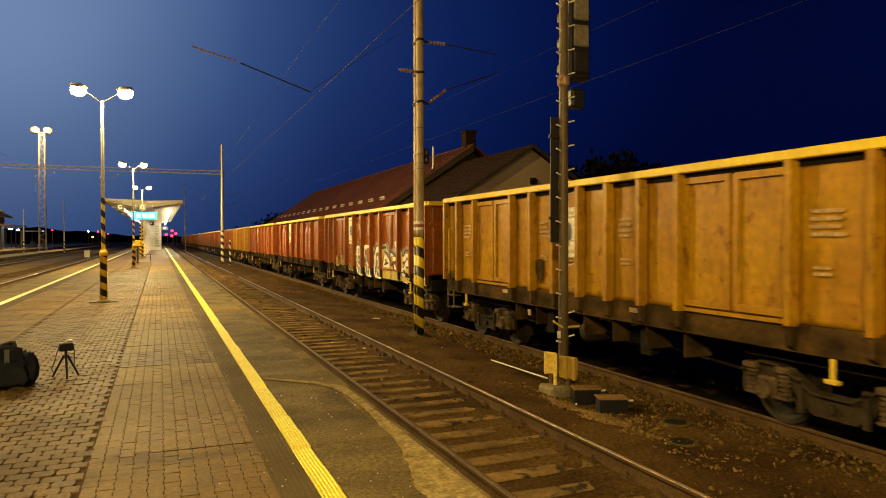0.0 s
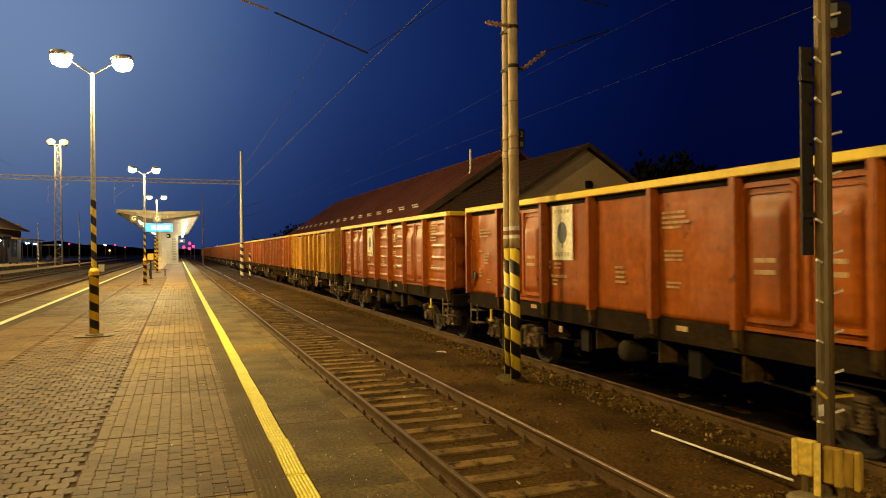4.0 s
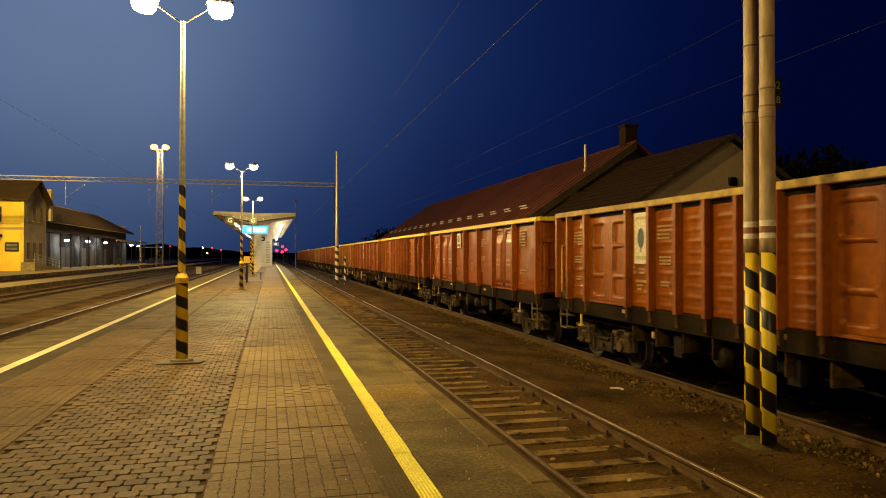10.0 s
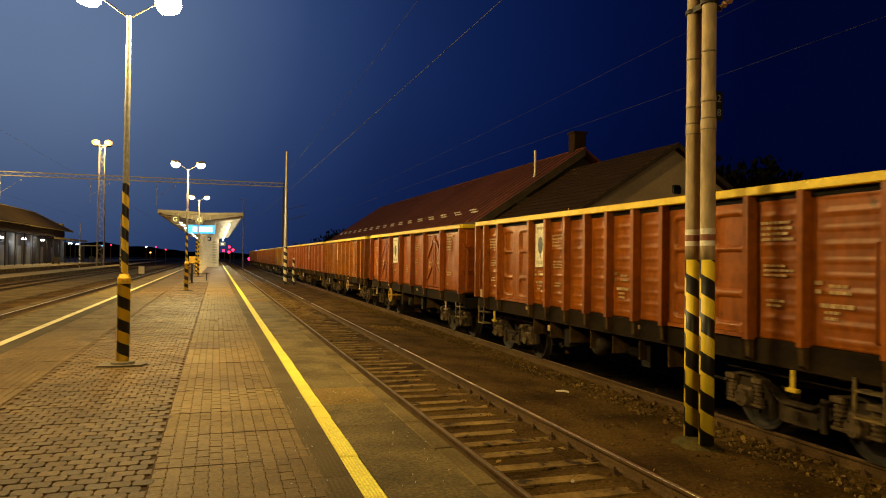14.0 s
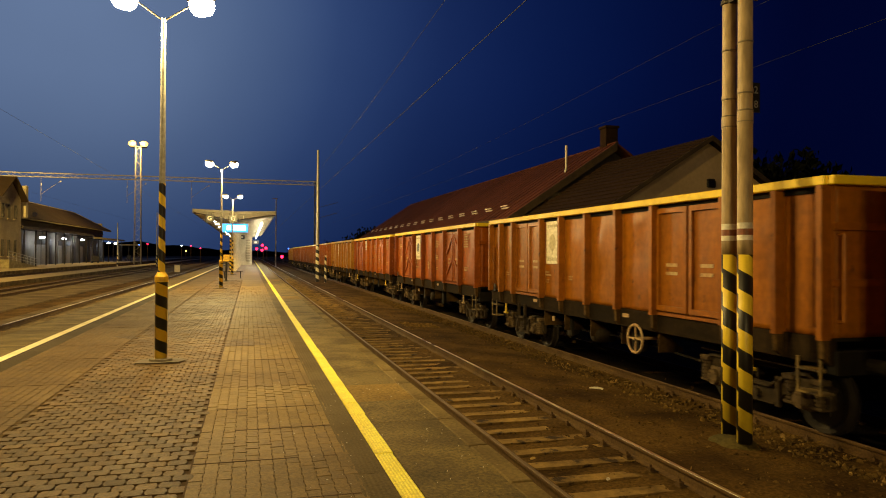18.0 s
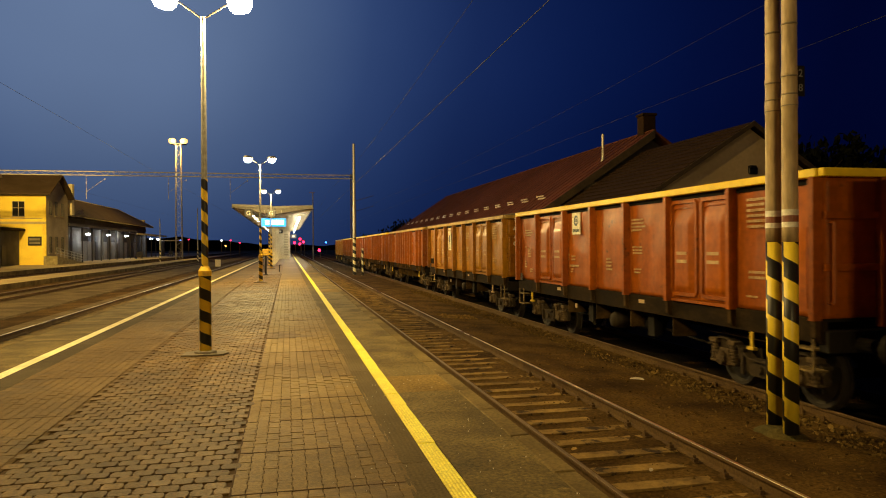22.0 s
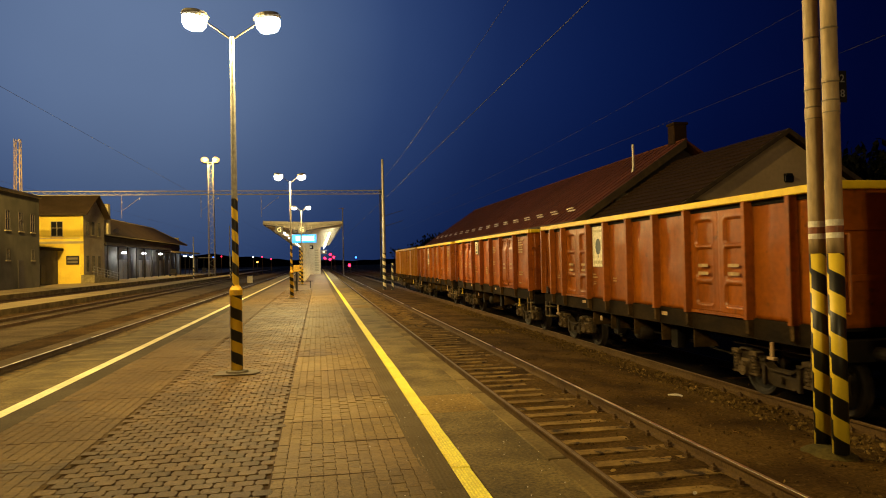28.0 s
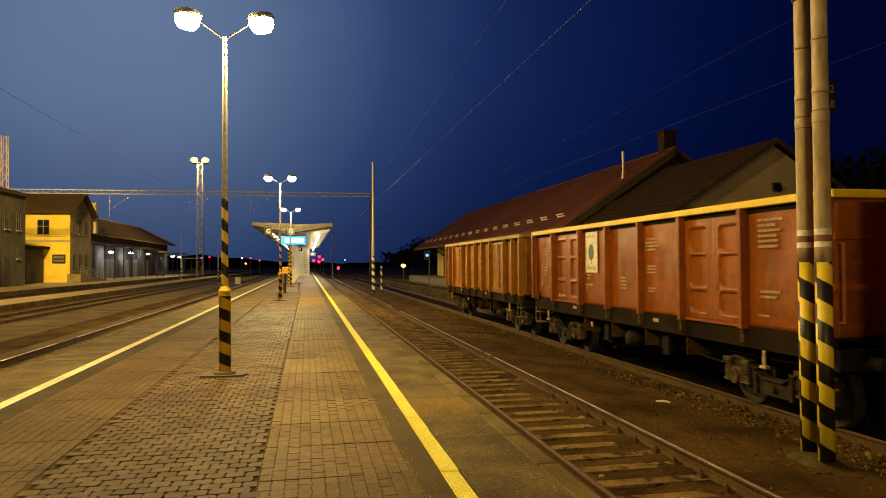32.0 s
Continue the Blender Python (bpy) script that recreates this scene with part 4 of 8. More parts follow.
def flood_mast(x, y, z, m_lamp):
    t = lattice_mast("floodlight_mast", x, y, -0.6, z, 0.62, 0.46, 26, "tall lattice floodlight mast with glowing orange lamps", M_GANTRY)
    t["category"] = "floodlight mast"
    part("platform_deck", boxed(x - 1.5, x + 1.5, y - 0.8, y + 0.8, z, z + 0.12), M_DARKSTEEL, t)
    for dx in (-1.1, 1.1):
        h = part("floodlight", lathe(bmesh.new(), ((0.25, 0), (0.42, 0.1), (0.46, 0.55), (0.3, 0.7)), 12), M_GALV, t)
        h.matrix_basis = pose(x + dx, y, z + 0.35)
        g = part("lamp_glass", lathe(bmesh.new(), ((0.35, -0.45), (0.72, -0.15), (0.74, 0.30), (0.3, 0.62)), 14), m_lamp, h)
        g.matrix_basis = pose(0, -0.45, 0.2)
    return t


flood_mast(-24.0, 150.5, 22.4, M_FLOOD)
# out-of-view masts, the first one added to carry the fill light
for mx, my, mz in UNSEEN_MASTS:
    flood_mast(mx, my, mz, M_FLOOD)


def wire(x, z, label, y0=-60, y1=400, sag=0.5, span=54.0, r=0.006, ya=8.8):
    pts, y = [], y0
    while y <= y1:
        u = ((y - ya) / span) % 1.0
        pts.append((x, y, z - sag * 4 * u * (1 - u)))
        y += 6
    return tagged(cable("overhead_wire", pts, r, M_WIRE), label, "overhead wire", "overhead wires")


wire(0.75, 5.02, "thin contact wire over the platform track", sag=0.0, r=0.006)
wire(0.75, 6.6, "messenger wire sagging over the platform track", sag=0.5, r=0.0045)
wire(5.33, 4.78, "thin contact wire over the freight track", sag=0.0, r=0.003)
wire(5.33, 5.85, "messenger wire sagging over the freight track", sag=0.3, r=0.0025)
wire(-9.15, 5.4, "contact wire over the station side track", sag=0.0, r=0.004)
wire(-16.0, 5.4, "contact wire over the station track", sag=0.0, r=0.004)
arm = mast
part("rod", tubed((0.75, 9.0, 5.08), (-0.85, 9.0, 5.62), 0.016, seg=6), M_DARKSTEEL, arm)
part("insulator", insulator(bmesh.new(), (-0.95, 9.0, 5.66), (-1.9, 9.0, 5.9), 0.03, 8), M_INSUL, arm)
part("cross_wire", tubed((0.75, 9.0, 5.12), (3.3, 8.6, 6.9), 0.006, seg=4), M_WIRE, arm)

# ---- freight train ----
PITCH, BODY = 13.548, 12.3
RAIL_Z, TRAIN_X = -0.71, 5.33
WHEEL_R = 0.46


def train_at(t):
    """Where the rear end of wagon 0 would be at t seconds."""
    u = t / 32.0
    return -5.13 - 183.117 * u - 26.067 * u * u + 5.415 * u ** 3


def paint(name, base, worn, rust=(0.085, 0.030, 0.012), at=0.60):
    m = material(name, base, 0.40, spec=0.30, second=worn, grain=12, blotch=0.9, mix=0.8, bump=0.7, bump_scale=4, stretch=(1, 0.9, 0.75), third=rust, third_at=at + 0.02, third_scale=5, rough_var=0.22, low=0.80, high=1.16)
    # rain streaks down the sheets and faint level scuffs
    n, l = m.node_tree.nodes, m.node_tree.links
    b = n["Principled BSDF"]
    last = b.inputs["Base Color"].links[0].from_socket
    co, info = n.new("ShaderNodeTexCoord"), n.new("ShaderNodeObjectInfo")
    for scale, low, high, level in (((3.0, 5.0, 0.9), 0.84, 1.06, 0.66), ((1.0, 0.6, 8.0), 0.90, 1.04, 0.62)):
        mp = n.new("ShaderNodeMapping")
        mp.inputs["Scale"].default_value = scale
        add = n.new("ShaderNodeVectorMath"); add.operation = "MULTIPLY_ADD"
        add.inputs[1].default_value = (9.0, 14.0, 11.0)
        l.new(co.outputs["Object"], mp.inputs[0])
        l.new(info.outputs["Random"], add.inputs[0])
        l.new(mp.outputs[0], add.inputs[2])
        tx = n.new("ShaderNodeTexNoise")
        tx.inputs["Scale"].default_value, tx.inputs["Detail"].default_value = 1.0, 6
        l.new(add.outputs[0], tx.inputs["Vector"])
        r = n.new("ShaderNodeMapRange")
        r.inputs["From Min"].default_value, r.inputs["From Max"].default_value = 0.36, level
        r.inputs["To Min"].default_value, r.inputs["To Max"].default_value = high, low
        l.new(tx.outputs["Fac"], r.inputs[0])
        mx = n.new("ShaderNodeMix"); mx.data_type = "RGBA"; mx.blend_type = "MULTIPLY"
        mx.inputs[0].default_value = 1.0
        l.new(last, mx.inputs[6])
        l.new(r.outputs[0], mx.inputs[7])
        last = mx.outputs[2]
    l.new(last, b.inputs["Base Color"])
    return m


PAINTS = {
    "red": paint("red_oxide_wagon_paint", (0.360, 0.091, 0.003), (0.248, 0.056, 0.003)),
    "brown": paint("red_brown_wagon_paint", (0.322, 0.089, 0.004), (0.214, 0.055, 0.004)),
    "dull": paint("faded_brown_wagon_paint", (0.325, 0.112, 0.005), (0.235, 0.072, 0.004)),
    "yellow": paint("ochre_yellow_wagon_paint", (0.455, 0.242, 0.009), (0.365, 0.155, 0.008), (0.287, 0.098, 0.012), 0.57),
    "orange": paint("orange_ochre_wagon_paint", (0.455, 0.243, 0.004), (0.345, 0.155, 0.004), (0.210, 0.080, 0.006), 0.56),
    "tan": paint("tan_ochre_wagon_paint", (0.365, 0.166, 0.004), (0.285, 0.098, 0.004)),
}
M_CAP = material("yellow_top_rail_paint", (0.82, 0.60, 0.010), 0.5, second=(0.66, 0.43, 0.010), grain=9, blotch=1.2, mix=0.45, low=0.9, high=1.08, bump=0.1, third=(0.2, 0.10, 0.02), third_at=0.75, third_scale=4)
M_TREAD = material("worn_step_tread", (0.20, 0.13, 0.03), 0.75, second=(0.025, 0.018, 0.010), grain=20, blotch=6, mix=0.95, bump=0.3)
M_UNDER = material("sooty_underframe_steel", (0.014, 0.011, 0.008), 0.85, 0.1, spec=0.2, second=(0.006, 0.005, 0.004), grain=12, blotch=1.5, mix=0.9, bump=0.4)
M_BOGIE = material("dusty_bogie_casting", (0.046, 0.031, 0.016), 0.85, 0.0, spec=0.2, second=(0.022, 0.015, 0.008), grain=14, blotch=2.5, mix=0.9, bump=0.5)
M_SILLDUST = material("dusty_brown_sill", (0.085, 0.048, 0.014), 0.85, spec=0.1, second=(0.020, 0.013, 0.006), grain=18, blotch=3, mix=0.9, bump=0.4, stretch=(1, 0.5, 1))
M_SILL = material("scuffed_black_sill", (0.012, 0.008, 0.005), 0.9, 0.0, spec=0.06, second=(0.030, 0.019, 0.009), grain=20, blotch=2, mix=0.9, bump=0.3, third=(0.22, 0.16, 0.10), third_at=0.71, third_scale=5, stretch=(1, 0.5, 1))
M_AXLEBOX = material("dusty_axle_box", (0.112, 0.075, 0.036), 0.85, 0.0, spec=0.2, second=(0.045, 0.029, 0.015), grain=18, blotch=5, mix=0.9, bump=0.5)
M_TANK = material("dusty_air_tank", (0.026, 0.018, 0.010), 0.8, spec=0.2, second=(0.012, 0.008, 0.005), grain=14, blotch=3, mix=0.8, bump=0.2)
M_WHEEL = material("worn_wheel_steel", (0.026, 0.019, 0.012), 0.75, 0.2, second=(0.016, 0.011, 0.007), grain=12, blotch=3, bump=0.2)
M_HANDLE = material("yellow_brake_handle", (0.72, 0.50, 0.03), 0.5, grain=12, bump=0.05)
M_STENCIL = material("white_stencil_paint", (0.50, 0.36, 0.19), 0.6, second=(0.36, 0.20, 0.08), grain=20, blotch=6, mix=0.8, bump=0.05)
M_LOGO = material("pale_logo_board", (0.78, 0.73, 0.60), 0.55, second=(0.68, 0.62, 0.48), grain=14, blotch=2, bump=0.05)
M_LOGOBLUE = material("dark_blue_logo_paint", (0.060, 0.085, 0.125), 0.5, grain=14, bump=0.05)
M_LOGOFAINT = material("faded_logo_paint", (0.50, 0.44, 0.28), 0.6, grain=14, bump=0.05)
M_TAGHAZE = material("pale_grey_spray_mist", (0.30, 0.28, 0.26), 0.65, second=(0.25, 0.085, 0.025), grain=26, blotch=5, mix=0.95, bump=0.05)
M_TAGWHITE = material("white_spray_paint", (0.86, 0.83, 0.76), 0.55, second=(0.66, 0.62, 0.54), grain=14, blotch=3, bump=0.05)
M_TAGBLACK = material("black_spray_paint", (0.018, 0.017, 0.02), 0.6, grain=14, bump=0.05)
M_TAGYELLOW = material("yellow_spray_paint", (0.55, 0.40, 0.08), 0.6, grain=14, bump=0.05)
M_TAGBLUSH = material("brown_spray_shade", (0.30, 0.155, 0.075), 0.6, second=(0.40, 0.25, 0.14), grain=9, blotch=3, mix=0.9, bump=0.1)
M_TAGBLUE = material("grey_blue_spray_paint", (0.17, 0.19, 0.25), 0.6, grain=14, bump=0.05)

LAYOUTS = {
    "smooth": (("p", 1.75), ("d", 1.95), ("logo", 1.62), ("p", 1.63), ("p", 1.63), ("d", 1.86), ("p", 1.86)),
    "graffiti": (("p", 0.75), ("p", 0.90), ("d", 1.85), ("logo", 1.14), ("p", 1.14), ("p", 1.14), ("p", 1.13), ("d", 1.82), ("p", 1.10), ("p", 1.33)),
    "first": (("p", 0.85), ("p", 0.95), ("d", 1.8), ("p", 0.825), ("p", 0.825), ("logo", 0.825), ("p", 0.825), ("p", 0.825), ("p", 0.825), ("d", 1.85), ("p", 1.0), ("p", 0.90)),
    "ribbed": (("p", 0.68), ("p", 0.90), ("d", 1.82), ("logo", 0.84), ("p", 0.86), ("p", 0.82), ("p", 0.78), ("p", 0.84), ("p", 0.80), ("d", 1.86), ("p", 0.90), ("p", 1.20)),
    "narrow": (("p", 0.90), ("p", 0.90), ("d", 1.86), ("p", 1.16), ("logo", 1.22), ("p", 1.20), ("p", 1.20), ("d", 1.90), ("p", 1.04), ("p", 0.92)),
    "eight": (("p", 0.90), ("p", 0.95), ("d", 1.82), ("logo", 1.10), ("p", 1.25), ("p", 1.25), ("p", 1.25), ("d", 1.86), ("p", 1.08), ("p", 0.84)),
}
Z_FRAME, Z_LOW, Z_TOP = 1.20, 1.35, 3.19  # underframe, foot of the side sheets, top rail
XS = 1.365  # outer face of the side sheets
MESHES = {}


def cached(key, make):
    if key not in MESHES:
        bm = make()
        me = bpy.data.meshes.new(key[0])
        bmesh.ops.recalc_face_normals(bm, faces=bm.faces)
        bm.to_mesh(me)
        bm.free()
        MESHES[key] = me
    return MESHES[key]


def sheet(w, h, ridges, dents, seed, cell=0.12, rows=26):
    """A dented steel sheet in the xz sense: local y from 0 to -w, z from 0 to h, outer face towards -x."""
    bm = bmesh.new()
    nu, nv = max(4, int(w / cell)), rows
    grid = []
    for j in range(nv + 1):
        row = []
        for i in range(nu + 1):
            u, v = i / nu, j / nv
            edge = min(1.0, 6 * min(u, 1 - u), 6 * min(v, 1 - v))
            d = dents * edge * (noise.noise((u * w * 1.6 + seed * 7.3, v * h * 1.3, seed)) + 0.6 * noise.noise((u * w * 3.1, v * h * 2.2 + seed, seed * 3)))
            if ridges:
                k = (v * (ridges + 1)) % 1.0
                if 0.16 < u < 0.84 and 0.38 < k < 0.62 and 0.3 / (ridges + 1) < v < 1 - 0.3 / (ridges + 1):
                    d -= 0.016
            row.append(bm.verts.new((d, -u * w, v * h)))
        grid.append(row)
    for j in range(nv):
        for i in range(nu):
            f = bm.faces.new((grid[j][i], grid[j][i + 1], grid[j + 1][i + 1], grid[j + 1][i]))
            f.smooth = True
    # edges and a back, so that the sheet has thickness
    loop = grid[0][:-1] + [r[-1] for r in grid[:-1]] + grid[-1][:0:-1] + [r[0] for r in grid[:0:-1]]
    back = [bm.verts.new((0.04, v.co.y, v.co.z)) for v in loop]
    k = len(loop)
    for i in range(k):
        bm.faces.new((loop[i], back[i], back[(i + 1) % k], loop[(i + 1) % k]))
    bm.faces.new(back)
    return bm


def rounded(w, h, r, n=4):
    out = []
    for cx, cz, a0 in ((w / 2 - r, h / 2 - r, 0), (-w / 2 + r, h / 2 - r, 90), (-w / 2 + r, -h / 2 + r, 180), (w / 2 - r, -h / 2 + r, 270)):
        for i in range(n + 1):
            a = radians(a0 + 90 * i / n)
            out.append((cx + r * math.cos(a), cz + r * math.sin(a)))
    return out


def frame_ring(bm, cy, cz, w, h, r, band, x0, x1):
    """A raised rounded frame, proud of x0 towards x1 (x1 below x0: outwards)."""
    outer, inner = rounded(w, h, r), rounded(w - 2 * band, h - 2 * band, max(0.01, r - band))
    n = len(outer)
    rings = []
    for pts, x in ((outer, x0), ([(a * 0.985, b * 0.99) for a, b in outer], x1), ([(a * 1.02, b * 1.01) for a, b in inner], x1), (inner, x0)):
        rings.append([bm.verts.new((x, cy + a, cz + b)) for a, b in pts])
    for a, b in zip(rings, rings[1:]):
        for i in range(n):
            bm.faces.new((a[i], a[(i + 1) % n], b[(i + 1) % n], b[i]))
    return bm


def door_leaf(w, h, style):
    bm = sheet(w, h, 0, 0.006, int(w * 31) + len(style), *((0.026, 70) if style == "stamp" else (0.055, 34)))
    if style == "stamp":
        # three rounded hollows pressed into the sheet
        for v in bm.verts:
            if v.co.x < 0.035:
                u, z = -v.co.y - w / 2, v.co.z / h
                for cz, hh in ((0.77, 0.125), (0.47, 0.155), (0.17, 0.105)):
                    du, dz = abs(u) - w * 0.31 + 0.08, abs(z - cz) * h - hh * h + 0.08
                    d = math.hypot(max(du, 0), max(dz, 0)) + min(max(du, dz), 0) - 0.08
                    v.co.x += 0.05 * min(1, max(0, -d / 0.035))
                    v.co.x -= 0.012 * max(0, 1 - abs(d - 0.02) / 0.03)
        return bm
    if style != "arch":
        return bm
    # a pressed hump with a sloping shoulder
    for v in bm.verts:
        if v.co.x < 0.035:
            u, z = -v.co.y / w, v.co.z / h
            k = min(1, max(0, (u - 0.17) / 0.07), max(0, (0.83 - u) / 0.07))
            k = min(k, max(0, (z - 0.07) / 0.04), max(0, (0.86 - z) / 0.11))
            v.co.x -= 0.065 * k
    return bm


def door_trim(w, h, style, flip):
    """The pressed frames and braces of a door leaf: (name, key, maker)."""
    ring = lambda cz, fw, fh, r, band, out: (lambda: frame_ring(bmesh.new(), -w / 2, h * cz, w * fw, h * fh, r, band, 0.004, out))
    if style == "stamp":
        return []
    if style == "arch":
        return [("pressed_frame", (style, w, 0), ring(0.5, 0.90, 0.94, 0.12, 0.07, -0.042)), ("inner_frame", (style, w, 1), ring(0.47, 0.74, 0.86, 0.10, 0.03, -0.020))]
    if style == "diag":
        def brace(z0, z1):
            def make():
                bm = bmesh.new()
                s = -1 if flip else 1
                p, q = (-w * (0.5 - s * 0.30), h * z0), (-w * (0.5 + s * 0.30), h * z1)
                dy, dz = q[0] - p[0], q[1] - p[1]
                k = 0.05 / math.hypot(dy, dz)
                a = [(p[0] - dz * k, p[1] + dy * k), (p[0] + dz * k, p[1] - dy * k), (q[0] + dz * k, q[1] - dy * k), (q[0] - dz * k, q[1] + dy * k)]
                va, vb = [bm.verts.new((0.0, *c)) for c in a], [bm.verts.new((-0.04, *c)) for c in a]
                bm.faces.new(vb)
                for i in range(4):
                    bm.faces.new((va[i], va[(i + 1) % 4], vb[(i + 1) % 4], vb[i]))
                return bm
            return make
        return [("pressed_frame", (style, w, 0), ring(0.5, 0.92, 0.95, 0.05, 0.07, -0.035)), ("brace", (style, w, 1, flip), brace(0.16, 0.42)), ("brace", (style, w, 2, flip), brace(0.56, 0.84))]
    return [("pressed_frame", (style, w, 0), ring(0.5, 0.95, 0.97, 0.02, 0.10, -0.042))]


def post_bm(h):
    bm = bmesh.new()
    prism(bm, ((0.0, 0.052), (-0.145, 0.046), (-0.15, 0.042), (-0.15, -0.042), (-0.145, -0.046), (0.0, -0.052)), "z", 0, h)
    return bm


def foot_bm():
    bm = bmesh.new()
    prism(bm, ((0.0, 0.0), (-0.12, 0.0), (-0.11, -0.24), (0.0, -0.32)), "y", -0.04, 0.04)
    return bm


def wheelset_bm():
    bm = bmesh.new()
    for s in (-1, 1):
        prof = ((0.10, -0.02), (0.12, 0.0), (0.16, 0.03), (0.36, 0.025), (0.40, -0.01), (0.455, -0.01), (0.458, 0.09), (0.462, 0.095), (0.485, 0.105), (0.485, 0.13), (0.40, 0.132), (0.36, 0.09), (0.16, 0.075), (0.12, 0.10))
        m = Matrix.Translation((s * 0.80, 0, 0)) @ Matrix.Rotation(radians(-90 * s), 4, "Y")
        lathe(bm, prof, 28, m)
        for i in range(6):
            a = 2 * math.pi * i / 6
            tube(bm, (s * 0.80, 0.22 * math.cos(a), 0.22 * math.sin(a)), (s * 0.835, 0.22 * math.cos(a), 0.22 * math.sin(a)), 0.03, seg=6)
    tube(bm, (-1.02, 0, 0), (1.02, 0, 0), 0.075, seg=12)
    return bm


def bogie_frame_bm(s):
    """A cast side frame with arched bottom and its axle-box guides, at x = s * 1.02."""
    bm = bmesh.new()
    out = [(-1.32, 0.16), (-1.0, 0.31), (-0.74, 0.30), (-0.5, 0.19), (-0.25, 0.05), (0.25, 0.05), (0.5, 0.19), (0.74, 0.30), (1.0, 0.31), (1.32, 0.16), (1.32, -0.06), (1.22, -0.06), (1.20, 0.12), (0.62, 0.11), (0.48, -0.04), (0.27, -0.19), (-0.27, -0.19), (-0.48, -0.04), (-0.62, 0.11), (-1.20, 0.12), (-1.22, -0.06), (-1.32, -0.06)]
    prism(bm, out, "x", s * 0.99, s * 1.07)
    # flange along the top edge
    for p, q in zip(out[:9], out[1:10]):
        prism(bm, (p, q, (q[0], q[1] + 0.035), (p[0], p[1] + 0.035)), "x", s * 0.96, s * 1.12)
    tube(bm, (s * 1.02, 0, -0.07), (s * 1.13, 0, -0.07), 0.06, seg=10)
    # brake hangers and a rod along the frame
    for y in (-0.42, 0.42):
        box(bm, *sorted((s * 1.06, s * 1.12)), y - 0.04, y + 0.04, -0.20, 0.22, 0.01)
    tube(bm, (s * 1.10, -1.25, 0.40), (s * 1.10, 1.25, 0.40), 0.018, seg=6)
    return bm


def axle_box_bm(s):
    """An axle box with its cover, wings, nested springs and guide posts."""
    bm = bmesh.new()
    box(bm, *sorted((s * 0.95, s * 1.13)), -0.15, 0.15, -0.14, 0.15, 0.03)
    tube(bm, (s * 1.12, 0, 0.0), (s * 1.19, 0, 0.0), 0.115, seg=14)
    for i in range(4):
        a = math.pi / 4 + i * math.pi / 2
        tube(bm, (s * 1.185, 0.085 * math.cos(a), 0.085 * math.sin(a)), (s * 1.205, 0.085 * math.cos(a), 0.085 * math.sin(a)), 0.016, seg=6)
    box(bm, *sorted((s * 0.96, s * 1.14)), -0.34, 0.34, -0.10, -0.055, 0.01)
    for q in (-0.25, 0.25):
        tube(bm, (s * 1.07, q, -0.06), (s * 1.07, q, 0.24), 0.056, seg=10)
        for i in range(5):
            tube(bm, (s * 1.07, q, -0.04 + i * 0.055), (s * 1.07, q, -0.012 + i * 0.055), 0.080, seg=12)
        box(bm, *sorted((s * 0.99, s * 1.16)), q - 0.10, q + 0.10, 0.22, 0.30, 0.015)
    return bm


def bogie_mid_bm():
    bm = bmesh.new()
    box(bm, -0.95, 0.95, -0.22, 0.22, 0.28, 0.52, 0.03)
    tube(bm, (0, 0, 0.5), (0, 0, 0.72), 0.2, seg=14)
    for y in (-1.15, 1.15):
        box(bm, -0.95, 0.95, y - 0.05, y + 0.05, 0.36, 0.48)
    for s in (-1, 1):
        for y in (-0.38, 0.38):
            box(bm, s * 0.75 - 0.05, s * 0.75 + 0.05, y - 0.05, y + 0.05, -0.2, 0.3)
    return bm


def disc(bm, cy, cz, ry, rz, x, n=18):
    bm.faces.new([bm.verts.new((x, cy + ry * math.cos(2 * math.pi * i / n), cz + rz * math.sin(2 * math.pi * i / n))) for i in range(n)][::-1])


def plate_bar(bm, y0, y1, z0, z1, x, depth=0.003):
    box(bm, x - depth, x + 0.004, min(y0, y1), max(y0, y1), z0, z1)


def stencil_bm(rows, seed):
    """Rows of short bars that stand for unreadable stencilled data: (y, z, width, height) blocks."""
    bm = bmesh.new()
    rnd = random.Random(seed)
    for y, z, w, h, lines in rows:
        for i in range(lines):
            zz = z + h * (lines - 1 - i)
            yy = y
            end = y - w * rnd.uniform(0.65, 1.0)
            while yy > end:
                k = rnd.uniform(0.02, 0.09)
                plate_bar(bm, yy, max(end, yy - k), zz, zz + h * 0.5, -0.026)
                yy -= k + 0.022
    return bm


def logo_row(cy, half, z, h):
    """A row of small upright bars in place of a firm's letters."""
    bm = bmesh.new()
    for i in range(5):
        y = cy - half + i * half / 2.2
        plate_bar(bm, y, y + half * 0.28, z, z + h, -0.036)
    return bm


def plate_pair(w, x):
    """Two pale lines across a door leaf."""
    bm = bmesh.new()
    for z in (0.64, 0.78):
        plate_bar(bm, -w * 0.32, -w * 0.66, z, z + 0.055, x)
    return bm


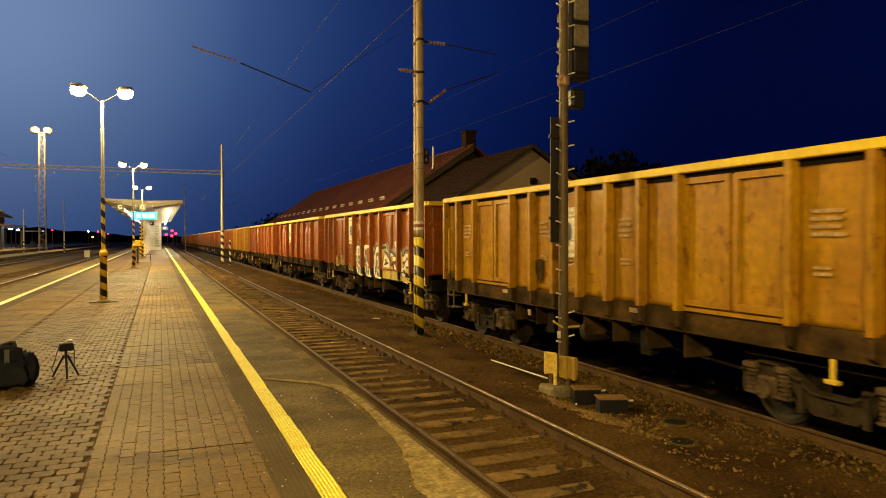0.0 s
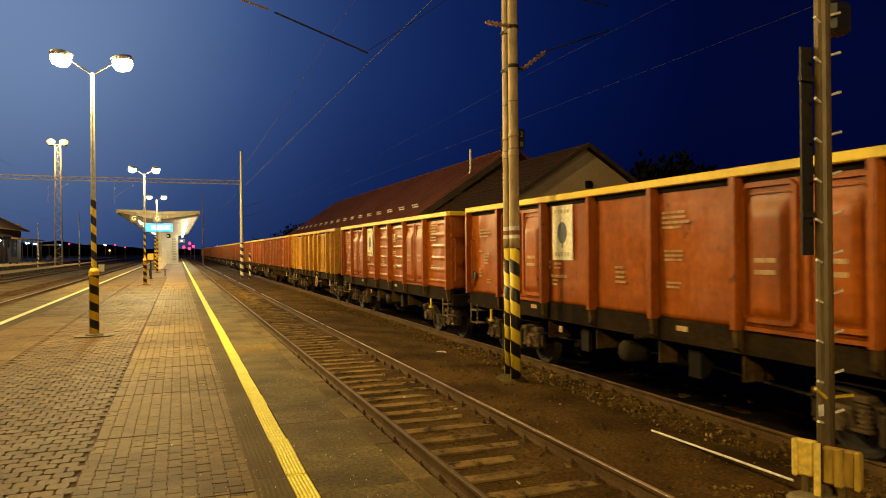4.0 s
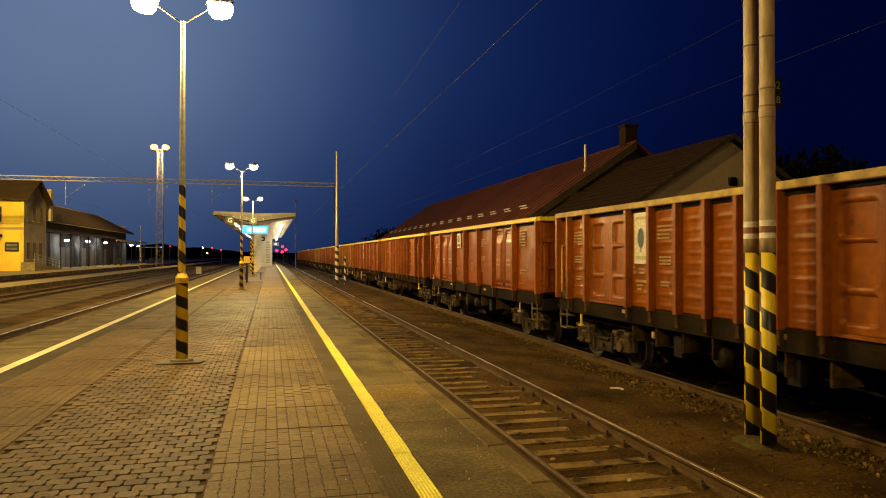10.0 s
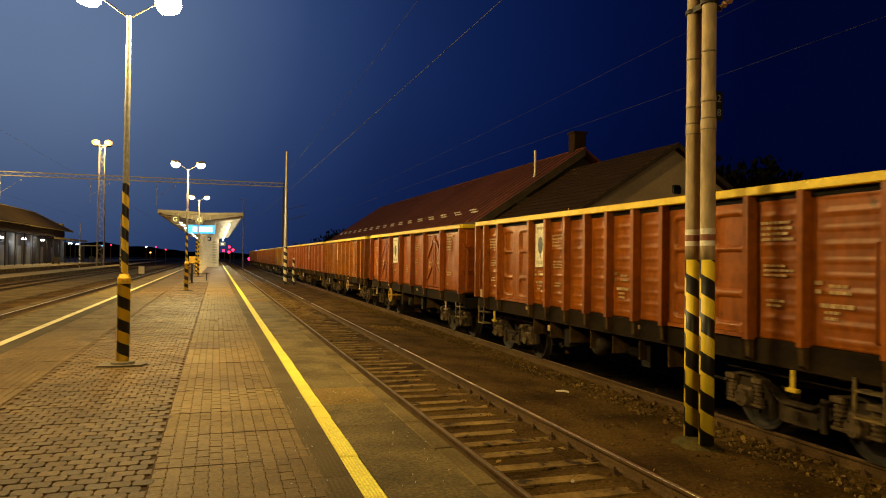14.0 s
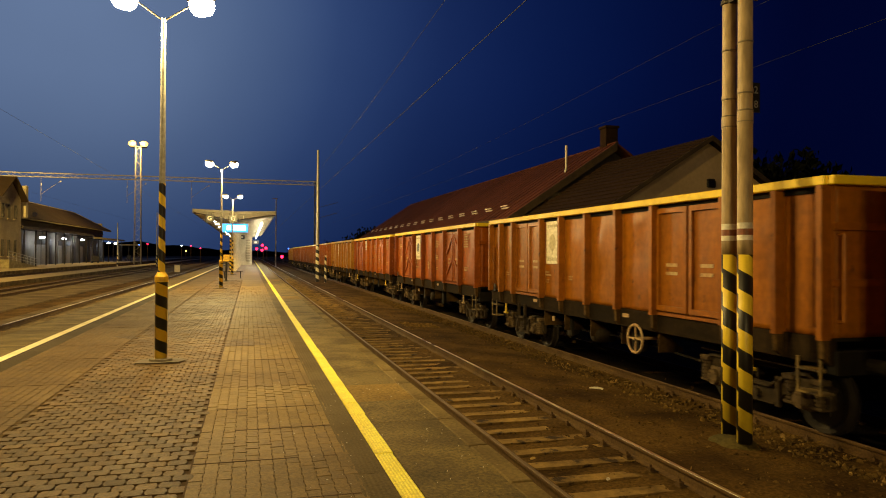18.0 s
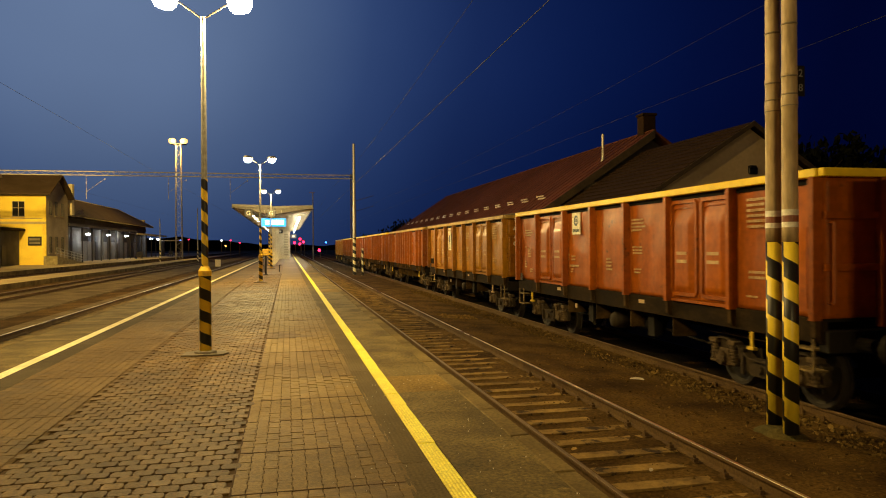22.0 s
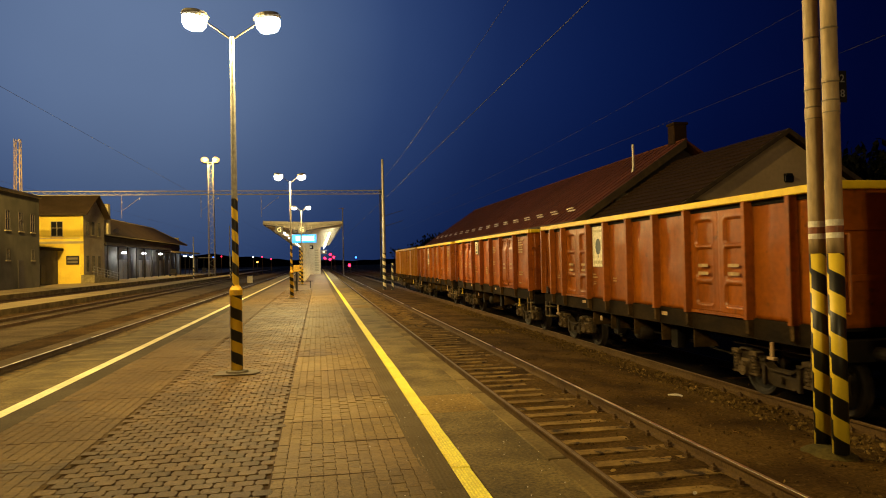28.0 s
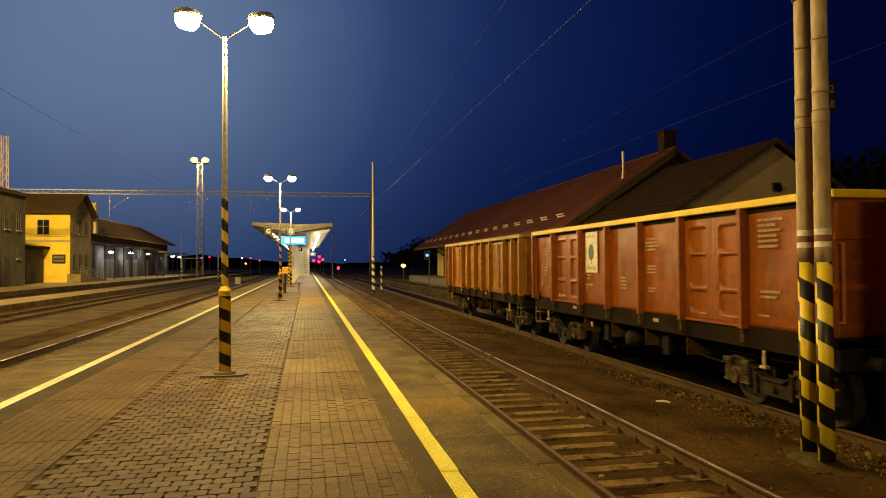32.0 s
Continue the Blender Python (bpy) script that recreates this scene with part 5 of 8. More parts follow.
def wagon(kind, colour, cap, doors, logo, number, wheel=False, ridges=0, tag=False, warn=False):
    """An open high-sided bogie wagon. Its origin: middle of its rear end, at the height of the rail tops."""
    P = PAINTS[colour]
    t = empty("freight_wagon")
    names = {"red": "red", "brown": "red-brown", "dull": "faded brown", "yellow": "ochre yellow", "orange": "orange ochre", "tan": "tan ochre"}
    extra = {"stamp": "stamped doors", "arch": "round-cornered doors", "diag": "diagonally braced doors", "flat": "framed doors"}[doors]
    what = "%s open freight wagon with %s" % (names[colour], extra)
    if tag:
        what += " and graffiti"
    elif wheel:
        what += " and handwheel"
    elif cap is M_CAP:
        what += " and yellow top rail"
    tagged(t, what, "freight wagon", "train of freight wagons")
    H = Z_TOP - Z_LOW
    drop = 0.03  # how far the posts reach below the sheets

    def side(turn):
        """Both sides share their meshes; turn is 0 for the platform side, 1 for the other."""
        base = pose(0, 0, 0) if not turn else pose(0, -BODY, 0, 0, 0, 180)

        def put(name, me, mat_, m, label=""):
            ob = part(name, me, mat_, t, label)
            ob.matrix_basis = base @ m
            return ob
        y = 0.0
        put("post", cached(("post", H + drop), lambda: post_bm(H + drop)), P, pose(-XS, -0.07, Z_LOW - drop))
        for i, (what_, w) in enumerate(LAYOUTS[kind]):
            if what_ == "d":
                for j in (0, 1):
                    lw = w / 2
                    ob = put("door", cached(("door", lw, doors), lambda: door_leaf(lw, H - 0.05, doors)), P, pose(-XS - 0.015, y - j * lw, Z_LOW + 0.02))
                    for nm, key, make in door_trim(lw, H - 0.05, doors, j):
                        part(nm, cached((nm,) + key, make), P, ob)
                    if not turn and (doors in ("arch", "diag") or kind == "eight"):
                        tagged(part("stencil", cached(("stencil", "door", lw, doors), lambda: plate_pair(lw, -0.072 if doors == "arch" else -0.012)), M_STENCIL, ob), kind="stuff")
                    if not turn:
                        for z in (0.35, 1.0, 1.6):
                            hinge = part("hinge", cached(("hinge",), lambda: boxed(-0.06, 0.0, -0.05, 0.03, 0.0, 0.12)), P, ob)
                            hinge.location = (0, 0 if not j else -lw, z)
                lb = put("latch_bar", cached(("latch_bar", w), lambda: boxed(-0.03, 0.0, -w + 0.1, -0.1, 0.0, 0.05)), P, pose(-XS - 0.045, y, Z_LOW - 0.02))
            else:
                seed = number * 13 + i if i in (3, 4) else i
                key = ("side_panel", kind, i, ridges)
                ob = put("side_panel", cached(key, lambda: sheet(w, H, ridges, 0.026 if w > 1 else 0.014, i + 3, 0.12 if not ridges else 0.09, 26 if not ridges else 64)), P, pose(-XS, y, Z_LOW))
                if what_ == "logo" and not turn and logo:
                    lw, lh = {"square": (0.47, 0.52), "tall": (0.70, 0.98), "slim": (0.50, 0.95), "low": (0.47, 0.86)}[logo]
                    cy, z0 = -min(w * 0.5, 0.62), H - lh - (0.34 if logo == "low" else 0.08)
                    lg = part("logo_board", cached(("logo_board", logo, w), lambda: box(bmesh.new(), -0.034, -0.02, cy - lw / 2, cy + lw / 2, z0, z0 + lh)), M_LOGO, ob, "pale board with a dark oval emblem")
                    def emblem():
                        b = bmesh.new()
                        if logo == "square":
                            disc(b, cy, z0 + lh * 0.63, lw * 0.27, lh * 0.25, -0.037)
                        else:
                            disc(b, cy, z0 + lh * 0.50, lw * 0.24, lh * 0.20, -0.037)
                            plate_bar(b, cy - 0.015, cy + 0.015, z0 + lh * 0.22, z0 + lh * 0.34, -0.036)
                        return b
                    ink = M_LOGOFAINT if colour == "dull" else M_LOGOBLUE
                    rows_ = ((0.10, 0.15),) if logo == "square" else ((0.07, 0.08), (0.86, 0.06))
                    for rz, rh in rows_:
                        tagged(part("lettering", cached(("lettering", logo, w, rz), lambda: logo_row(cy, lw * 0.34, z0 + lh * rz, lh * rh)), ink if logo == "square" else M_LOGOFAINT, lg), kind="stuff")
                    if logo == "square":
                        part("emblem_ring", cached(("emblem_ring", w), lambda: frame_ring(bmesh.new(), cy - lw * 0.05, z0 + lh * 0.64, lw * 0.30, lh * 0.26, lw * 0.12, 0.022, -0.037, -0.039)), M_LOGO, lg)
                    part("emblem", cached(("emblem", logo, w), emblem), ink, lg)
                if not turn and what_ != "d" and w > 0.8:
                    st = [(-0.20, 0.46, 0.62, 0.10, 1), (-0.12, 0.62, 0.10, 0.10, 2), (-0.32, 0.62, 0.30, 0.075, 2), (-0.26, 0.32, 0.22, 0.07, 2)]
                    if i == 0 and w > 1.5:
                        st = [(-0.60, 1.26, 0.62, 0.07, 3), (-0.55, 0.92, 0.22, 0.08, 1), (-0.85, 0.66, 0.28, 0.07, 4), (-0.55, 0.36, 0.20, 0.075, 3), (-1.0, 0.24, 0.3, 0.06, 2)]
                    elif i == 3 and w > 1.5:
                        st = [(-0.62, 0.44, 0.30, 0.075, 4)]
                    elif w > 1.5 and i > 5:
                        st = [(-0.32, 1.22, 0.62, 0.08, 6), (-0.36, 0.46, 0.58, 0.08, 2), (-0.3, 0.18, 0.3, 0.06, 1)]
                    elif i in (1, 4, 10):
                        st = [(-0.15, 1.25, min(0.6, w - 0.3), 0.07, 4), (-0.2, 0.80, min(0.5, w - 0.35), 0.06, 3), (-0.25, 0.42, 0.3, 0.06, 2)]
                    if kind == "first":
                        st = [(-0.2, 0.98, min(0.5, w - 0.4), 0.085, 4), (-0.25, 0.55, 0.3, 0.07, 2)]
                    if kind == "eight":
                        st = [(-0.14, 0.50, 0.34, 0.07, 2), (-0.2, 0.34, 0.2, 0.05, 2)] if what_ == "logo" else [(-0.3, 0.44, 0.24, 0.06, 2)]
                    if what_ == "logo" or i in (1, 4, 7, 10, 11) or (w > 1.5 and i in (0, 3, 6)):
                        for q, blk in enumerate(st):
                            tagged(part("stencil", cached(("stencil", kind, i, q), lambda: stencil_bm([blk], i + 40 + q)), M_STENCIL, ob), kind="stuff")
            y -= w
            last = y <= -BODY + 0.01
            put("post", cached(("post", H + drop), None), P, pose(-XS, y + (0.07 if last else 0), Z_LOW - drop))
            if -9.2 < y < -3.0:
                put("gusset", cached(("gusset",), lambda: prism(bmesh.new(), ((0.0, 0.0), (0.0, -0.36), (0.48, -0.36), (0.44, -0.28), (0.10, 0.0)), "y", -0.012, 0.012)), M_SILLDUST, pose(-XS + 0.02, y, Z_LOW - 0.32))
            put("post_foot", cached(("post_foot",), foot_bm), M_SILLDUST, pose(-XS, y + (0.07 if last else 0), Z_LOW - drop + 0.02))
        # added dark strip in place of the shadow below the top rail
        put("top_seam", cached(("top_seam",), lambda: boxed(-0.022, 0.0, -BODY + 0.1, -0.1, -0.075, 0.0)), M_UNDER, pose(-XS, 0, Z_TOP), "dark strip for the shade under the top rail")
        for yg in (-0.24, -BODY + 0.22):
            put("side_grab_rail", cached(("side_grab_rail",), lambda: tube(tube(tube(bmesh.new(), (-0.07, 0, 0), (-0.07, 0, 1.08), 0.018, seg=6), (0.0, 0, 0), (-0.07, 0, 0), 0.016, seg=6), (0.0, 0, 1.08), (-0.07, 0, 1.08), 0.016, seg=6)), M_HANDLE if number in (1, 6, 14) else P, pose(-XS, yg, Z_LOW + 0.12))
        for ys in (-3.1, -7.4):
            put("sill_plate", cached(("sill_plate",), lambda: boxed(-0.036, -0.028, -0.22, 0.0, 0.0, 0.07)), M_STENCIL, pose(-XS, ys, Z_LOW - 0.16))
        put("sill", cached(("sill",), lambda: box(bmesh.new(), -0.03, 0.06, -BODY, 0.0, 0.0, 0.325, 0.008)), M_SILLDUST if number == 1 else M_SILL, pose(-XS, 0, Z_LOW - 0.33))
        put("top_rail", cached(("top_rail",), lambda: box(bmesh.new(), -0.135, 0.06, -BODY, 0.0, 0.0, 0.115, 0.012)), cap, pose(-XS, 0, Z_TOP))
        return put

    put = side(0)
    side(1)
    # end walls
    for e in (0, 1):
        base = pose(0, 0, 0) if not e else pose(0, -BODY, 0, 0, 0, 180)

        def endwall():
            b = sheet(2 * XS, H, 0, 0.01, 9)
            for v in b.verts:
                v.co = Vector((v.co.y + XS, -v.co.x, v.co.z))
            return b
        ob = part("end_wall", cached(("end_wall",), endwall), P, t)
        ob.matrix_basis = base @ pose(0, -0.01, Z_LOW)
        def ribs():
            b = bmesh.new()
            for x in (-0.5, 0.5):
                box(b, x - 0.06, x + 0.06, 0.0, 0.10, -0.12, H)
            for z in (0.62, 1.3):
                box(b, -1.38, 1.38, 0.0, 0.06, z, z + 0.09)
            return b
        rb = part("end_rib", cached(("end_rib",), ribs), P, ob)
        cp = part("top_rail", cached(("top_rail", "end"), lambda: box(bmesh.new(), -XS - 0.09, XS + 0.09, -0.04, 0.11, 0.0, 0.11, 0.012)), cap, t)
        cp.matrix_basis = base @ pose(0, 0, Z_TOP + 0.003)
        hs = part("headstock", cached(("headstock",), lambda: box(bmesh.new(), -1.36, 1.36, -0.12, 0.06, -0.30, 0.0, 0.015)), M_UNDER, t)
        hs.matrix_basis = base @ pose(0, 0, Z_FRAME)
        def buffers():
            b = bmesh.new()
            for x in (0.0,):
                tube(b, (x, 0.06, -0.19), (x, 0.34, -0.19), 0.095, seg=12)
                tube(b, (x, 0.34, -0.19), (x, 0.58, -0.19), 0.075, seg=12)
                tube(b, (x, 0.57, -0.19), (x, 0.615, -0.19), 0.225, 0.21, 16)
            return b
        for bx_ in (-0.875, 0.875):
            bf = part("buffer", cached(("buffer",), buffers), M_UNDER, t)
            bf.matrix_basis = base @ pose(bx_, 0, Z_FRAME)
        def coupling():
            b = bmesh.new()
            box(b, -0.06, 0.06, 0.0, 0.32, -0.25, -0.13, 0.02)
            tube(b, (-0.05, 0.3, -0.2), (-0.02, 0.62, -0.34), 0.03, seg=6)
            tube(b, (0.05, 0.3, -0.2), (0.02, 0.62, -0.34), 0.03, seg=6)
            tube(b, (0.3, 0.0, -0.25), (0.28, 0.4, -0.6), 0.025, seg=6)
            return b
        cl = part("coupling", cached(("coupling",), coupling), M_UNDER, t)
        cl.matrix_basis = base @ pose(0, 0, Z_FRAME)
        for s in (-1, 1):
            gr = part("grab_rail", cached(("grab_rail", s), lambda: tube(tube(tube(bmesh.new(), (s * 1.3, 0.10, 0.2), (s * 1.3, 0.10, 1.25), 0.018, seg=6), (s * 1.3, 0.0, 0.2), (s * 1.3, 0.10, 0.2), 0.016, seg=6), (s * 1.3, 0, 1.25), (s * 1.3, 0.1, 1.25), 0.016, seg=6)), P, t)
            gr.matrix_basis = base @ pose(0, 0, Z_LOW)
            def step():
                b = bmesh.new()
                for z in (-0.28, -0.57):
                    box(b, s * 1.32 - 0.11, s * 1.32 + 0.11, -0.52, -0.12, z, z + 0.025)
                for yy in (-0.52, -0.15):
                    box(b, s * 1.42 - 0.012, s * 1.42 + 0.012, yy, yy + 0.03, -0.57, -0.12)
                return b
            sp = part("step", cached(("step", s), step), M_TREAD, t, "steps with worn yellow treads")
            sp.matrix_basis = base @ pose(0, 0, Z_FRAME)
    part("floor", cached(("floor",), lambda: boxed(-XS + 0.05, XS - 0.05, -BODY + 0.04, -0.04, Z_LOW - 0.05, Z_LOW + 0.02)), M_UNDER, t)

    def frame_bm():
        b = bmesh.new()
        for x in (-0.42, 0.42):
            box(b, x - 0.06, x + 0.06, -BODY + 0.1, -0.1, 0.94, 1.32)
        for yy in (-1.65, -4.2, -6.15, -8.1, -10.65):
            box(b, -1.3, 1.3, yy - 0.06, yy + 0.06, 1.04, 1.32)
        return b
    part("underframe", cached(("underframe",), frame_bm), M_UNDER, t)

    def tank_bm():
        b = bmesh.new()
        lathe(b, ((0.05, -0.27), (0.14, -0.25), (0.18, -0.19), (0.18, 0.19), (0.14, 0.25), (0.05, 0.27)), 16, Matrix.Translation((-0.98, -5.9, 0.70)) @ Matrix.Rotation(radians(90), 4, "Y"))
        for f in b.faces:
            f.smooth = True
        return b
    part("air_tank", cached(("air_tank",), tank_bm), M_TANK, t)

    def brake_bm():
        b = bmesh.new()
        tube(b, (-0.9, -7.3, 0.74), (-0.9, -6.7, 0.74), 0.15, seg=14)
        tube(b, (-0.9, -6.5, 0.70), (-0.95, -3.4, 0.62), 0.022, seg=6)
        tube(b, (-0.9, -7.1, 0.70), (-0.95, -9.2, 0.60), 0.022, seg=6)
        for yy in (-4.75, -7.55):
            box(b, -1.22, -1.16, yy - 0.12, yy + 0.12, 0.55, 1.05)
            prism(b, ((-1.2, 1.02), (-0.75, 1.02), (-1.0, 0.55), (-1.2, 0.55)), "y", yy - 0.02, yy + 0.02)
        return b
    part("brake_gear", cached(("brake_gear",), brake_bm), M_UNDER, t)
    for yl in (-1.33, -10.95):
        part("brake_lever", cached(("brake_lever",), lambda: box(box(bmesh.new(), -1.47, -1.43, -0.03, 0.03, 0.80, 1.03, 0.01), -1.49, -1.41, -0.08, 0.08, 0.76, 0.81, 0.01)), M_HANDLE if number % 2 == 0 or number < 4 else M_STENCIL, t, "small bright brake lever under the sill").location = (0, yl, 0)
    part("valve_plate", cached(("valve_plate",), lambda: box(bmesh.new(), -1.30, -1.27, -4.1, -4.0, 0.80, 0.92, 0.01)), M_STENCIL, t)
    part("data_plate", cached(("data_plate",), lambda: box(bmesh.new(), -1.435, -1.425, -0.44, -0.26, 0.0, 0.20)), M_STENCIL if number in (5, 7, 8) else M_BLACK, t).location = (0, 0, 1.64 if number in (3, 4) else 1.32)
    if wheel:
        def wheel_bm():
            b = bmesh.new()
            n, R, hy = 20, 0.25, -4.05 if number == 9 else -8.05
            pts = [(-1.52, hy + R * math.cos(2 * math.pi * i / n), 0.86 + R * math.sin(2 * math.pi * i / n)) for i in range(n)]
            for i in range(n):
                tube(b, pts[i], pts[(i + 1) % n], 0.022, seg=6)
            for i in (0, 5, 10, 15):
                tube(b, pts[i], (-1.50, hy, 0.86), 0.016, seg=6)
            tube(b, (-1.55, hy, 0.86), (-1.0, hy, 0.86), 0.03, seg=8)
            return b
        part("handwheel", cached(("handwheel", number), wheel_bm), M_COLLAR if number == 9 else M_STENCIL, t, "spoked brake handwheel")
        part("ladder", cached(("ladder",), lambda: box(box(box(box(bmesh.new(), -1.5, -1.44, -2.75, -2.71, 0.45, 1.1), -1.5, -1.44, -2.35, -2.31, 0.45, 1.1), -1.5, -1.44, -2.75, -2.31, 0.47, 0.51), -1.5, -1.44, -2.75, -2.31, 0.75, 0.79)), M_BOGIE, t)
    if tag:
        graffiti(t)
    if number == 1:
        bm = bmesh.new()
        patch(bm, -4.50, -4.78, 1.62, 1.92, -1.408, 2.0)
        patch(bm, -4.56, -4.74, 1.50, 1.66, -1.409, 0.6)
        part("paint_smudge", bm, M_SILLDUST, t, "dark sprayed smudge")
    if colour == "tan" and number == 13:
        for i, w_ in enumerate((0.22, 0.30)):
            pl = part("label_holder", cached(("label_holder", i), lambda: box(bmesh.new(), -1.42, -1.395, -0.36 - i * 0.26 - w_, -0.36 - i * 0.26, 1.52, 1.76, 0.006)), M_UNDER, t, "dark label holder")
            part("label", cached(("label", i), lambda: box(bmesh.new(), -1.424, -1.42, -0.40 - i * 0.26 - w_ * 0.6, -0.40 - i * 0.26, 1.57, 1.71)), M_SILL, pl)
    if warn:
        def tri():
            b = bmesh.new()
            for z, r in ((1.48, 0.11), (1.22, 0.085)):
                b.faces.new([b.verts.new(p) for p in ((-1.08 - r, 0, z), (-1.08 + r, 0, z), (-1.08, 0, z + 1.75 * r))])
            return b
        for nm, make in (("warning_sign", tri), ("round_mark", lambda: frame_ring(bmesh.new(), -1.08, 1.05, 0.17, 0.17, 0.084, 0.03, 0.0, -0.003))):
            w = part(nm, cached((nm,), make), M_LOGO, t, "pale warning marks")
            w.matrix_basis = pose(0, -BODY - 0.05, Z_LOW) @ (Matrix() if nm == "warning_sign" else pose(0, 0, 0, 0, 0, 90) @ Matrix.Scale(-1, 4, (0, 1, 0)))
    # bogies
    for yb in (-1.65, -10.65):
        bg = part("bogie", cached(("bogie",), bogie_mid_bm), M_BOGIE, t)
        bg.matrix_basis = pose(0, yb, WHEEL_R)
        for s in (-1, 1):
            part("side_frame", cached(("side_frame", s), lambda: bogie_frame_bm(s)), M_BOGIE, bg)
            for yw in (-0.9, 0.9):
                part("axle_box", cached(("axle_box", s), lambda: axle_box_bm(s)), M_AXLEBOX, bg, "dusty axle box with coil springs").location = (0, yw, 0)
        for yw in (-0.9, 0.9):
            w = part("wheelset", cached(("wheelset",), wheelset_bm), M_WHEEL, bg)
            w.matrix_basis = pose(0, yw, 0)
            WHEELSETS.append((w, yw))
    return t


def patch(bm, y0, y1, z0, z1, x, seed):
    """A sprayed field with a wavering edge."""
    n, cy, cz = 40, (y0 + y1) / 2, (z0 + z1) / 2
    pts = []
    for i in range(n):
        a = 2 * math.pi * i / n
        c, s = math.cos(a), math.sin(a)
        k = 1 / max(abs(c), abs(s)) ** 0.85
        k *= 1 + 0.07 * math.sin(3 * a + seed) + 0.05 * math.sin(7 * a + 2 * seed)
        pts.append(bm.verts.new((x, cy + min(1, max(-1, k * c)) * abs(y1 - y0) / 2, cz + k * s * (z1 - z0) / 2)))
    m = bm.verts.new((x, cy, cz))
    for i in range(n):
        bm.faces.new((m, pts[(i + 1) % n], pts[i]))


def stroke(bm, pts, w, x):
    """A flat band of paint along a line of (y, z) points, tapered at its ends."""
    va = []
    for i, p in enumerate(pts):
        q0, q1 = pts[max(0, i - 1)], pts[min(len(pts) - 1, i + 1)]
        d = math.hypot(q1[0] - q0[0], q1[1] - q0[1]) or 1
        k = w / 2 * (0.45 if i in (0, len(pts) - 1) else 1.0)
        ny, nz = -(q1[1] - q0[1]) / d * k, (q1[0] - q0[0]) / d * k
        va.append((bm.verts.new((x, p[0] + ny, p[1] + nz)), bm.verts.new((x, p[0] - ny, p[1] - nz))))
    for (a, b), (c, d) in zip(va, va[1:]):
        bm.faces.new((a, b, d, c))


def curl(cy, cz, r, a0, turn, stretch=1.0):
    n = 14
    return [(cy + r * (1 - 0.35 * i / n) * math.cos(radians(a0 + turn * i / n)), cz + stretch * r * (1 - 0.35 * i / n) * math.sin(radians(a0 + turn * i / n))) for i in range(n + 1)]


def oval(y, z, ry, rz, tilt=0.0, n=16):
    c, k = math.cos(tilt), math.sin(tilt)
    pts = [(ry * math.cos(2 * math.pi * i / n), rz * math.sin(2 * math.pi * i / n)) for i in range(n)]
    return [(y + p * c - q * k, z + p * k + q * c) for p, q in pts]


